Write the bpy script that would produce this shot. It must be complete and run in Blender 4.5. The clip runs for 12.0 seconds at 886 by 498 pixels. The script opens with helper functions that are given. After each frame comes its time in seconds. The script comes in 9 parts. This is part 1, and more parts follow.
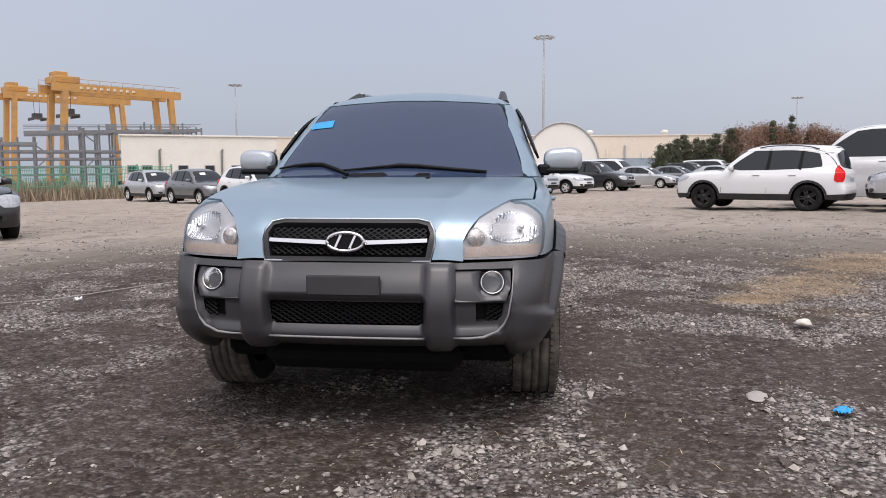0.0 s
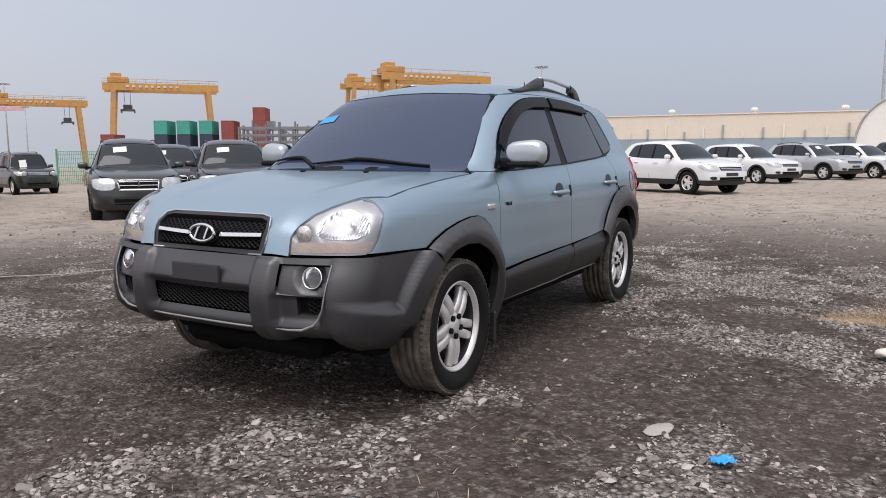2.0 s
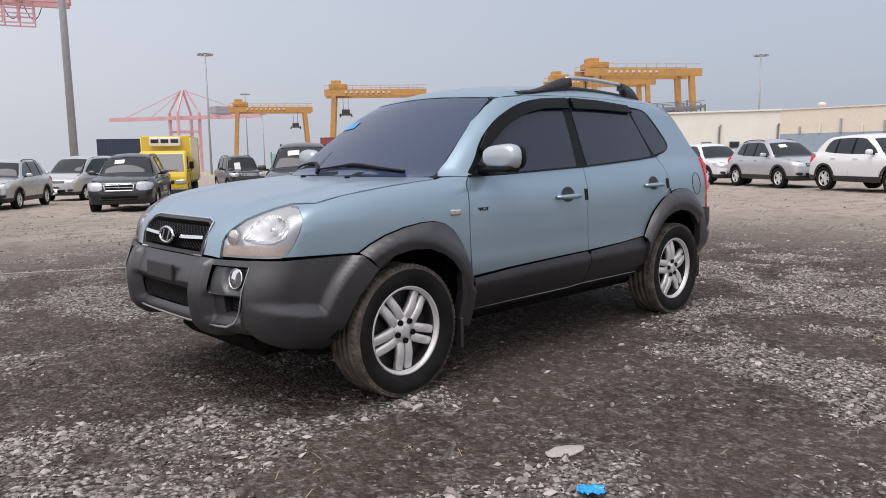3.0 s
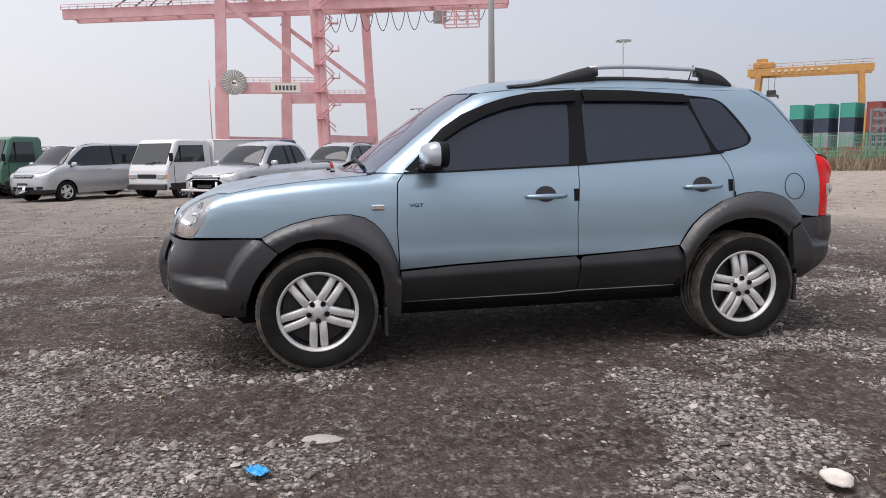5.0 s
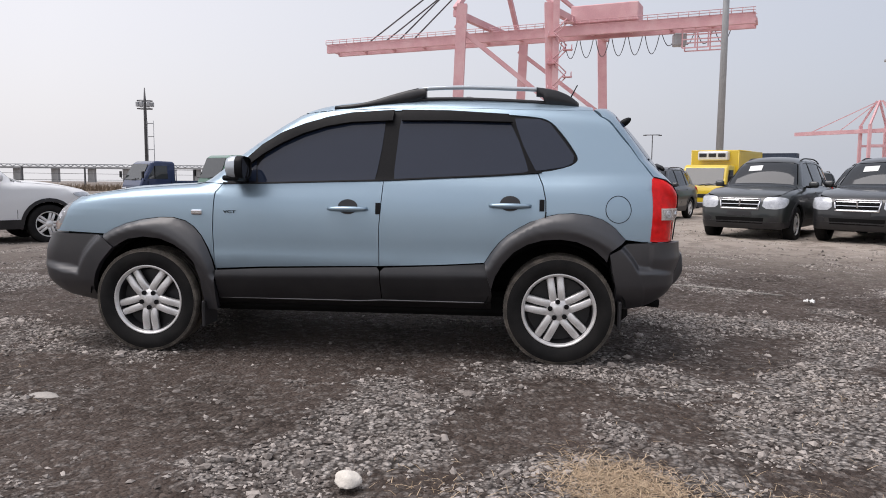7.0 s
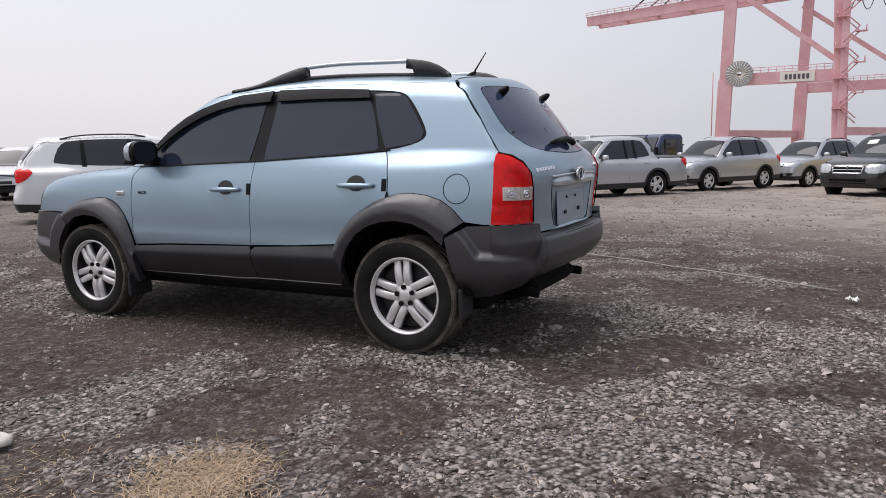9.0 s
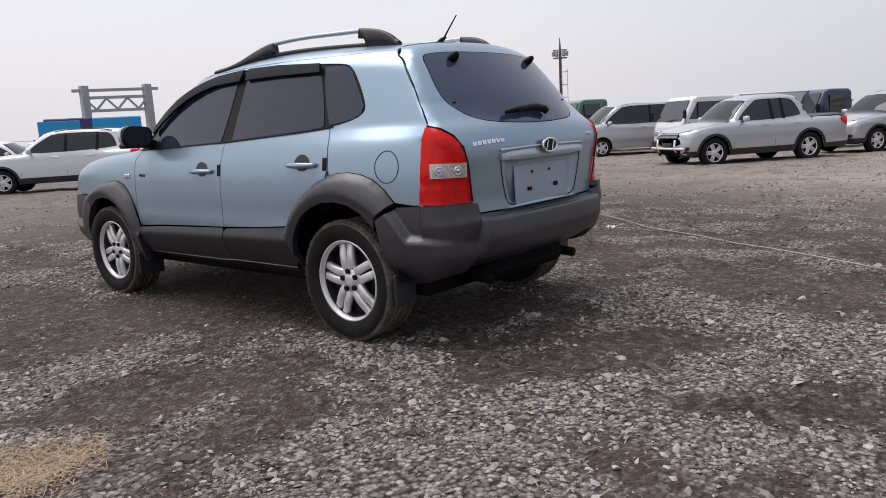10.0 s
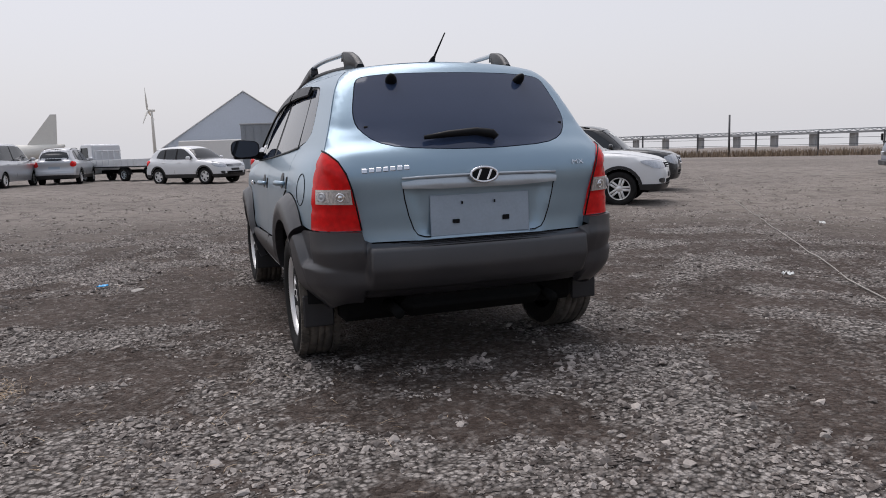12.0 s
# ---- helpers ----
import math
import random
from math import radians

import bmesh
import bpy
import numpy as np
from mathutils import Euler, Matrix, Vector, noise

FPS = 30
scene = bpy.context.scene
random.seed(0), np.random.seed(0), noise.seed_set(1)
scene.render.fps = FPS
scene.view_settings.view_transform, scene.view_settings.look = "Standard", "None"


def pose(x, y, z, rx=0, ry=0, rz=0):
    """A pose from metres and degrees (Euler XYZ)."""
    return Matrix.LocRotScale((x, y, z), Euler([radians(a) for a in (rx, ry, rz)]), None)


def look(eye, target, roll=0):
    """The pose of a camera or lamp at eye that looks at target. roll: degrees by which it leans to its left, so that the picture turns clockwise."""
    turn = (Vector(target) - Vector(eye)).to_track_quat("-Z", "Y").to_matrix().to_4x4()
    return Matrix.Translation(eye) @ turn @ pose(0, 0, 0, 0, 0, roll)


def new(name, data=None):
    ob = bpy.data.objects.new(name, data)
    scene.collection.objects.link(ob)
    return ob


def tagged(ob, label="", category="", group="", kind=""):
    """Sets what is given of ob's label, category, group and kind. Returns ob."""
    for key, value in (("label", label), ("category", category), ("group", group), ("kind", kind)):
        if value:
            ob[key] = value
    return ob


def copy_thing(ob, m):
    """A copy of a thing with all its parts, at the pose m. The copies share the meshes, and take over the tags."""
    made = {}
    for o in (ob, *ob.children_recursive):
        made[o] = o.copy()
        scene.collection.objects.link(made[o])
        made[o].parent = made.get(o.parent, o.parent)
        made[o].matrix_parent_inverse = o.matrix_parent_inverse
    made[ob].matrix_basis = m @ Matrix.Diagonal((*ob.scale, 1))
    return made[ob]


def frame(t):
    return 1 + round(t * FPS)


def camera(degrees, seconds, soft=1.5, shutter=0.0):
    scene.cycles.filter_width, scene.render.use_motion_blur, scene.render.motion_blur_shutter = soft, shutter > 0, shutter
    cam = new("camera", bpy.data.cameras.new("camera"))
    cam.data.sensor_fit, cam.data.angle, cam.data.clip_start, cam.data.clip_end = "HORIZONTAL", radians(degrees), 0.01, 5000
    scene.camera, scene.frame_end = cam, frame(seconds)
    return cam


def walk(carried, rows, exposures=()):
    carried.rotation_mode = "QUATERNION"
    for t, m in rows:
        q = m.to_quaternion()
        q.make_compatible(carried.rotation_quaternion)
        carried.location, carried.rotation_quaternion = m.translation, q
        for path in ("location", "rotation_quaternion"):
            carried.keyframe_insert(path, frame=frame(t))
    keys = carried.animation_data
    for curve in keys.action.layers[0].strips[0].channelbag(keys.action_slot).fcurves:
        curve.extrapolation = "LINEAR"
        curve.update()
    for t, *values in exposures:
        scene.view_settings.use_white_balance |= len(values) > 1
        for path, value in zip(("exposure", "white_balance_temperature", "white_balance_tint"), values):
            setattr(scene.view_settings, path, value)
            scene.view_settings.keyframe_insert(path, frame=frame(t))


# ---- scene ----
cam = camera(62.3, 12.0, soft=0.95)
PATH = [
    (0, (0.755, -5.02, 1.11), (0.512, -3.046, 0.903), -0.2),
    (0.5, (1.102, -4.984, 1.116), (0.74, -3.028, 0.9), -0.6),
    (1, (1.555, -4.845, 1.142), (0.956, -2.948, 0.93), -1.0),
    (1.5, (2.092, -4.686, 1.165), (1.259, -2.885, 0.92), -0.1),
    (2, (2.6, -4.397, 1.181), (1.59, -2.691, 0.923), -0.2),
    (2.5, (3.129, -4.075, 1.2), (1.872, -2.542, 0.936), -0.4),
    (3, (3.586, -3.629, 1.206), (2.145, -2.266, 0.949), -1.0),
    (3.2, (3.776, -3.434, 1.189), (2.236, -2.182, 0.935), -0.9),
    (4.8, (4.792, -1.658, 1.198), (2.864, -1.203, 0.918), -0.0),
    (5, (4.873, -1.418, 1.233), (2.933, -1.02, 0.954), -0.9),
    (5.5, (5.1, -0.813, 1.24), (3.119, -0.661, 1.013), -1.0),
    (6, (5.21, -0.18, 1.2), (3.222, -0.145, 0.977), -1.1),
    (6.5, (5.289, 0.483, 1.193), (3.305, 0.384, 0.963), -1.5),
    (7, (5.272, 1.112, 1.165), (3.296, 0.887, 0.956), 0.4),
    (7.2, (5.258, 1.39, 1.156), (3.301, 1.033, 0.95), -0.1),
    (8.8, (4.567, 3.2, 1.159), (2.791, 2.319, 0.898), -1.1),
    (9, (4.414, 3.396, 1.165), (2.65, 2.493, 0.895), -1.1),
    (9.5, (3.981, 3.879, 1.165), (2.329, 2.8, 0.837), -2.3),
    (10, (3.495, 4.245, 1.148), (1.991, 2.971, 0.812), -3.3),
    (10.5, (2.993, 4.632, 1.152), (1.793, 3.063, 0.839), -3.8),
    (11, (2.459, 4.943, 1.175), (1.456, 3.24, 0.867), -2.6),
    (11.5, (1.942, 5.242, 1.18), (1.168, 3.418, 0.903), -2.5),
    (12, (1.386, 5.452, 1.137), (0.74, 3.579, 0.864), -2.0),
]
walk(cam, [(t, look(eye, target, roll)) for t, eye, target, roll in PATH],
     [(0.0, 0.27, 6350, 15.0), (3.0, 0.25, 6350, 14.0), (5.0, 0.28, 6350, 14.0), (5.6, 0.20, 6350, 14.0), (6.5, 0.23, 6350, 14.0), (8.0, 0.14, 6300, 15.0), (9.5, 0.12, 6300, 15.0), (11.0, 0.06, 6250, 15.0), (12.0, -0.06, 6200, 14.0)])

# ---- sky, sun and exposure ----
SUN_AZ, SUN_EL = -75.0, 66.0   # degrees: compass in the plan (x = 0, counter-clockwise) and height
world = bpy.data.worlds.new("hazy_sky")
scene.world = world
world.use_nodes = True
wn = world.node_tree
for n in list(wn.nodes):
    wn.nodes.remove(n)
w_out = wn.nodes.new("ShaderNodeOutputWorld")
w_bg = wn.nodes.new("ShaderNodeBackground")
w_sky = wn.nodes.new("ShaderNodeTexSky")
w_sky.sky_type = "NISHITA"
w_sky.sun_disc = False
w_sky.sun_elevation = radians(SUN_EL)
w_sky.sun_rotation = radians(90.0 - SUN_AZ)
w_sky.air_density, w_sky.dust_density, w_sky.ozone_density = 1.0, 6.0, 1.0
w_mix = wn.nodes.new("ShaderNodeMix")
w_mix.data_type = "RGBA"
w_mix.inputs[0].default_value = 0.72
# the hazy veil is brighter and warmer on the sun's side
w_tc = wn.nodes.new("ShaderNodeTexCoord")
w_dot = wn.nodes.new("ShaderNodeVectorMath")
w_dot.operation = "DOT_PRODUCT"
w_dot.inputs[1].default_value = (math.cos(radians(SUN_AZ)), math.sin(radians(SUN_AZ)), 0.15)
w_side = wn.nodes.new("ShaderNodeMapRange")
w_side.inputs["From Min"].default_value, w_side.inputs["From Max"].default_value = -1.0, 0.35
w_veil = wn.nodes.new("ShaderNodeMix")
w_veil.data_type = "RGBA"
w_veil.inputs[6].default_value = (4.3, 4.75, 5.35, 1)
w_veil.inputs[7].default_value = (8.5, 8.4, 8.3, 1)
wn.links.new(w_tc.outputs["Generated"], w_dot.inputs[0])
wn.links.new(w_dot.outputs["Value"], w_side.inputs["Value"])
wn.links.new(w_side.outputs[0], w_veil.inputs[0])
wn.links.new(w_veil.outputs[2], w_mix.inputs[7])
w_bg.inputs[1].default_value = 0.112
wn.links.new(w_sky.outputs[0], w_mix.inputs[6])
wn.links.new(w_mix.outputs[2], w_bg.inputs[0])
wn.links.new(w_bg.outputs[0], w_out.inputs[0])

sun_dir = Vector((math.cos(radians(SUN_AZ)) * math.cos(radians(SUN_EL)), math.sin(radians(SUN_AZ)) * math.cos(radians(SUN_EL)), math.sin(radians(SUN_EL))))
sun = new("sun", bpy.data.lights.new("sun", "SUN"))
sun.data.energy, sun.data.angle, sun.data.color = 1.75, radians(50), (1.0, 0.965, 0.92)
sun.matrix_world = look(sun_dir * 100, (0, 0, 0))


# ---- materials ----
def mat(name, color, rough=0.5, metal=0.0, coat=0.0, vary=0.12, scale=6.0, fine=90.0, bump=0.0, spec=0.5, dirt=None, dirt_amount=0.0, dist=0.004):
    """A surface with variation at two scales, optional bump and an optional second colour of dust."""
    m = bpy.data.materials.new(name)
    m.use_nodes = True
    nt = m.node_tree
    b = nt.nodes["Principled BSDF"]
    b.inputs["Metallic"].default_value = metal
    b.inputs["Coat Weight"].default_value = coat
    b.inputs["Coat Roughness"].default_value = 0.04
    b.inputs["Specular IOR Level"].default_value = spec
    tc = nt.nodes.new("ShaderNodeTexCoord")
    n1 = nt.nodes.new("ShaderNodeTexNoise")
    n1.inputs["Scale"].default_value = scale
    n1.inputs["Detail"].default_value = 5
    n2 = nt.nodes.new("ShaderNodeTexNoise")
    n2.inputs["Scale"].default_value = fine
    n2.inputs["Detail"].default_value = 3
    for n in (n1, n2):
        nt.links.new(tc.outputs["Object"], n.inputs["Vector"])
    add = nt.nodes.new("ShaderNodeMath")
    add.operation = "ADD"
    nt.links.new(n1.outputs[0], add.inputs[0])
    nt.links.new(n2.outputs[0], add.inputs[1])
    ramp = nt.nodes.new("ShaderNodeMapRange")
    ramp.inputs["From Min"].default_value, ramp.inputs["From Max"].default_value = 0.6, 1.4
    ramp.inputs["To Min"].default_value, ramp.inputs["To Max"].default_value = 1 - vary, 1 + vary
    nt.links.new(add.outputs[0], ramp.inputs["Value"])
    mul = nt.nodes.new("ShaderNodeVectorMath")
    mul.operation = "SCALE"
    mul.inputs[0].default_value = color
    nt.links.new(ramp.outputs[0], mul.inputs["Scale"])
    last = mul.outputs[0]
    if dirt:
        mix = nt.nodes.new("ShaderNodeMix")
        mix.data_type = "RGBA"
        mix.inputs[7].default_value = (*dirt, 1)
        dr = nt.nodes.new("ShaderNodeMapRange")
        dr.inputs["From Min"].default_value, dr.inputs["From Max"].default_value = 0.42, 0.72
        dr.inputs["To Max"].default_value = dirt_amount
        nt.links.new(n1.outputs[0], dr.inputs["Value"])
        nt.links.new(dr.outputs[0], mix.inputs[0])
        nt.links.new(last, mix.inputs[6])
        last = mix.outputs[2]
    nt.links.new(last, b.inputs["Base Color"])
    rr = nt.nodes.new("ShaderNodeMapRange")
    rr.inputs["To Min"].default_value, rr.inputs["To Max"].default_value = max(0.0, rough * 0.85), min(1.0, rough * 1.15 + 0.01)
    nt.links.new(n1.outputs[0], rr.inputs["Value"])
    nt.links.new(rr.outputs[0], b.inputs["Roughness"])
    if bump:
        bp = nt.nodes.new("ShaderNodeBump")
        bp.inputs["Strength"].default_value = bump
        bp.inputs["Distance"].default_value = dist
        nt.links.new(n2.outputs[0], bp.inputs["Height"])
        nt.links.new(bp.outputs[0], b.inputs["Normal"])
    return m


def clear_cover(name, tint=(1, 1, 1), gloss=0.02):
    """Thin clear plastic or glass: see-through, with a mirror coat by Fresnel."""
    m = bpy.data.materials.new(name)
    m.use_nodes = True
    nt = m.node_tree
    out = nt.nodes["Material Output"]
    nt.nodes.remove(nt.nodes["Principled BSDF"])
    tr = nt.nodes.new("ShaderNodeBsdfTransparent")
    tr.inputs[0].default_value = (*tint, 1)
    gl = nt.nodes.new("ShaderNodeBsdfGlossy")
    gl.inputs["Roughness"].default_value = gloss
    fr = nt.nodes.new("ShaderNodeFresnel")
    fr.inputs[0].default_value = 1.45
    mx = nt.nodes.new("ShaderNodeMixShader")
    nt.links.new(fr.outputs[0], mx.inputs[0])
    nt.links.new(tr.outputs[0], mx.inputs[1])
    nt.links.new(gl.outputs[0], mx.inputs[2])
    nt.links.new(mx.outputs[0], out.inputs[0])
    return m


M_PAINT = mat("blue_green_paint", (0.305, 0.408, 0.492), 0.30, 0.62, 0.3, vary=0.05, scale=3, fine=700, dirt=(0.27, 0.30, 0.30), dirt_amount=0.10)
M_CLAD = mat("grey_plastic", (0.025, 0.025, 0.0295), 0.40, vary=0.12, scale=5, fine=260, bump=0.10, dist=0.002, spec=0.95, dirt=(0.045, 0.042, 0.041), dirt_amount=0.35)
# black plastic parts; also serves as the shaded copy of M_CLAD on the doors
M_CLAD_LOW = mat("black_plastic", (0.018, 0.018, 0.0205), 0.42, vary=0.2, scale=5, fine=260, bump=0.10, dist=0.002, dirt=(0.045, 0.042, 0.04), dirt_amount=0.25)
M_LIP = mat("pale_plastic_edge", (0.24, 0.24, 0.245), 0.45, vary=0.3, scale=14, fine=120)
M_BLACK = mat("black_trim", (0.007, 0.007, 0.008), 0.45, vary=0.2, spec=0.15)
M_VISOR = mat("smoked_plastic", (0.010, 0.010, 0.011), 0.36, vary=0.2, spec=0.10)
# near-black for the underside, and for sheets standing in for shade in hollows
M_VOID = mat("dark_void", (0.008, 0.008, 0.008), 0.9, vary=0.3, spec=0.1)
# dark tint plus some reflected sky blue painted into both base colours
M_GLASS = mat("tinted_glass", (0.015, 0.021, 0.038), 0.03, 0.0, 0.0, vary=0.05, spec=0.52)
# windscreen and rear window: more sky blue in the colour, as they slope
M_WSHIELD = mat("sky_tinted_screen", (0.032, 0.047, 0.090), 0.04, 0.0, 0.0, vary=0.05, spec=0.55)
M_RUBBER = mat("tyre_rubber", (0.012, 0.0118, 0.012), 0.7, vary=0.25, scale=9, fine=160, bump=0.2, spec=0.14, dirt=(0.04, 0.036, 0.033), dirt_amount=0.25)
M_TREAD = mat("dusty_tread", (0.075, 0.066, 0.056), 0.9, vary=0.3, scale=14, fine=120, bump=0.5, dirt=(0.22, 0.19, 0.155), dirt_amount=0.6)
M_ALLOY = mat("silver_alloy", (0.78, 0.77, 0.76), 0.32, 0.45, vary=0.1, scale=10, dirt=(0.4, 0.38, 0.35), dirt_amount=0.3)
M_CHROME = mat("chrome", (0.8, 0.8, 0.82), 0.1, 1.0, vary=0.04)
M_MIRROR = mat("dark_mirror_glass", (0.16, 0.17, 0.19), 0.04, 1.0, vary=0.03)
M_SILVER = mat("silver_plastic", (0.47, 0.515, 0.555), 0.3, 0.5, 0.4, vary=0.05)
M_REFLECT = mat("lamp_reflector", (0.80, 0.81, 0.83), 0.13, 1.0, vary=0.12, scale=20, fine=60, bump=0.12, dist=0.006)
M_HOUSING = mat("lamp_housing", (0.52, 0.52, 0.54), 0.35, 0.3, vary=0.08, scale=12)
M_COVER = clear_cover("lamp_cover", (0.95, 0.96, 0.97))
M_RED = mat("red_lens", (0.66, 0.012, 0.012), 0.14, 0.0, 0.0, vary=0.30, scale=9, fine=34, bump=0.12, spec=0.22)
M_AMBER = mat("amber_lens", (0.78, 0.64, 0.55), 0.2, 0.0, 0.3, vary=0.2, scale=18, fine=150, bump=0.3)
M_CLEARLENS = mat("clear_lens", (0.58, 0.55, 0.53), 0.2, 0.5, 0.2, vary=0.5, scale=70, fine=160, bump=0.5)
M_BAND = mat("grey_lamp_band", (0.58, 0.54, 0.51), 0.3, 0.3, 0.2, vary=0.3, scale=40)
M_PLATE = mat("bare_plate", (0.34, 0.40, 0.47), 0.35, 0.2, vary=0.08, scale=12)
M_STICKER = mat("blue_sticker", (0.03, 0.30, 0.62), 0.4, vary=0.15, scale=30)
M_PAPER = mat("white_paper", (0.75, 0.76, 0.74), 0.8, vary=0.08, scale=30)


# ---- mesh helpers ----
def thing(name, label, category, group="", kind=""):
    """An Empty that carries the parts of one thing."""
    return tagged(new(name), label, category, group, kind)


def from_arrays(name, verts, faces, material, parent=None, label="", normals=None, smooth=True):
    me = bpy.data.meshes.new(name)
    me.from_pydata([tuple(v) for v in verts], [], [tuple(f) for f in faces])
    me.materials.append(material)
    if smooth:
        me.polygons.foreach_set("use_smooth", [True] * len(me.polygons))
    if normals is not None:
        me.normals_split_custom_set_from_vertices([tuple(n) for n in normals])
    me.update()
    ob = new(name, me)
    if parent:
        ob.parent = parent
    return tagged(ob, label)


def part(name, bm, material, parent=None, label="", smooth=False):
    me = bpy.data.meshes.new(name)
    bmesh.ops.recalc_face_normals(bm, faces=bm.faces)
    bm.to_mesh(me)
    bm.free()
    me.materials.append(material)
    if smooth:
        me.polygons.foreach_set("use_smooth", [True] * len(me.polygons))
    ob = new(name, me)
    if parent:
        ob.parent = parent
    return tagged(ob, label)


def add_box(bm, c, s, bevel=0.0, m=None, seg=1):
    r = bmesh.ops.create_cube(bm, size=1.0)
    vs = r["verts"]
    bmesh.ops.scale(bm, vec=s, verts=vs)
    if bevel:
        es = list({e for v in vs for e in v.link_edges})
        o = bmesh.ops.bevel(bm, geom=es, offset=bevel, segments=seg, affect="EDGES", profile=0.5)
        vs = list({v for f in o["faces"] for v in f.verts} | {v for v in vs if v.is_valid})
    bmesh.ops.translate(bm, vec=c, verts=vs)
    if m is not None:
        bmesh.ops.transform(bm, matrix=m, verts=vs)
    return vs


def box_part(name, c, s, material, parent=None, label="", bevel=0.0, m=None, seg=1):
    bm = bmesh.new()
    add_box(bm, c, s, bevel, m, seg)
    return part(name, bm, material, parent, label)


def lathe(profile, seg=32, a0=0.0, a1=2 * math.pi):
    """Rings round the x axis from (x, r) pairs."""
    full = abs(a1 - a0 - 2 * math.pi) < 1e-6
    n = seg if full else seg + 1
    verts, faces = [], []
    for i in range(n):
        a = a0 + (a1 - a0) * i / seg
        for px, r in profile:
            verts.append((px, r * math.cos(a), r * math.sin(a)))
    k = len(profile)
    for i in range(seg):
        j = (i + 1) % n
        for q in range(k - 1):
            faces.append((i * k + q, i * k + q + 1, j * k + q + 1, j * k + q))
    return verts, faces


def tube(points, radius, seg=6, flat=1.0, closed=False):
    """A round bar along points; radius may be a list. flat squeezes it."""
    P = [Vector(p) for p in points]
    R = radius if isinstance(radius, (list, tuple)) else [radius] * len(P)
    verts, faces = [], []
    n = len(P)
    for i, p in enumerate(P):
        if closed:
            d = P[(i + 1) % n] - P[i - 1]
        else:
            d = P[min(i + 1, n - 1)] - P[max(i - 1, 0)]
        d = d.normalized() if d.length > 1e-9 else Vector((1, 0, 0))
        up = Vector((0, 0, 1)) if abs(d.z) < 0.9 else Vector((0, 1, 0))
        a = d.cross(up).normalized()
        b = a.cross(d)
        for k in range(seg):
            t = 2 * math.pi * k / seg
            verts.append(p + (a * math.cos(t) + b * math.sin(t) * flat) * R[i])
    for i in range(n if closed else n - 1):
        j = (i + 1) % n
        for k in range(seg):
            l = (k + 1) % seg
            faces.append((i * seg + k, i * seg + l, j * seg + l, j * seg + k))
    if not closed:
        faces.append(tuple(range(seg))[::-1])
        faces.append(tuple((n - 1) * seg + k for k in range(seg)))
    return verts, faces


def bars(segments, r, seg=4):
    """Many straight bars in one mesh: pairs of points."""
    verts, faces = [], []
    for p, q, *rr in segments:
        v, f = tube([p, q], rr[0] if rr else r, seg)
        o = len(verts)
        verts += v
        faces += [tuple(i + o for i in x) for x in f]
    return verts, faces


# ---- car bodies: a smooth solid and panels laid on it ----
def smax(a, b, k):
    return np.maximum(a, b) + np.maximum(k - np.abs(a - b), 0) ** 2 / (4 * k)


def smin(a, b, k):
    return -smax(-a, -b, k)


def curve_of(pairs):
    """A smooth curve through (t, value) pairs."""
    t = np.array([p[0] for p in pairs], float)
    v = np.array([p[1] for p in pairs], float)
    m = np.gradient(v, t)
    def f(x):
        x = np.clip(x, t[0], t[-1])
        i = np.clip(np.searchsorted(t, x) - 1, 0, len(t) - 2)
        h = t[i + 1] - t[i]
        s = (x - t[i]) / h
        return (v[i] * (1 + 2 * s) * (1 - s) ** 2 + m[i] * h * s * (1 - s) ** 2 + v[i + 1] * s * s * (3 - 2 * s) + m[i + 1] * h * s * s * (s - 1))
    return f


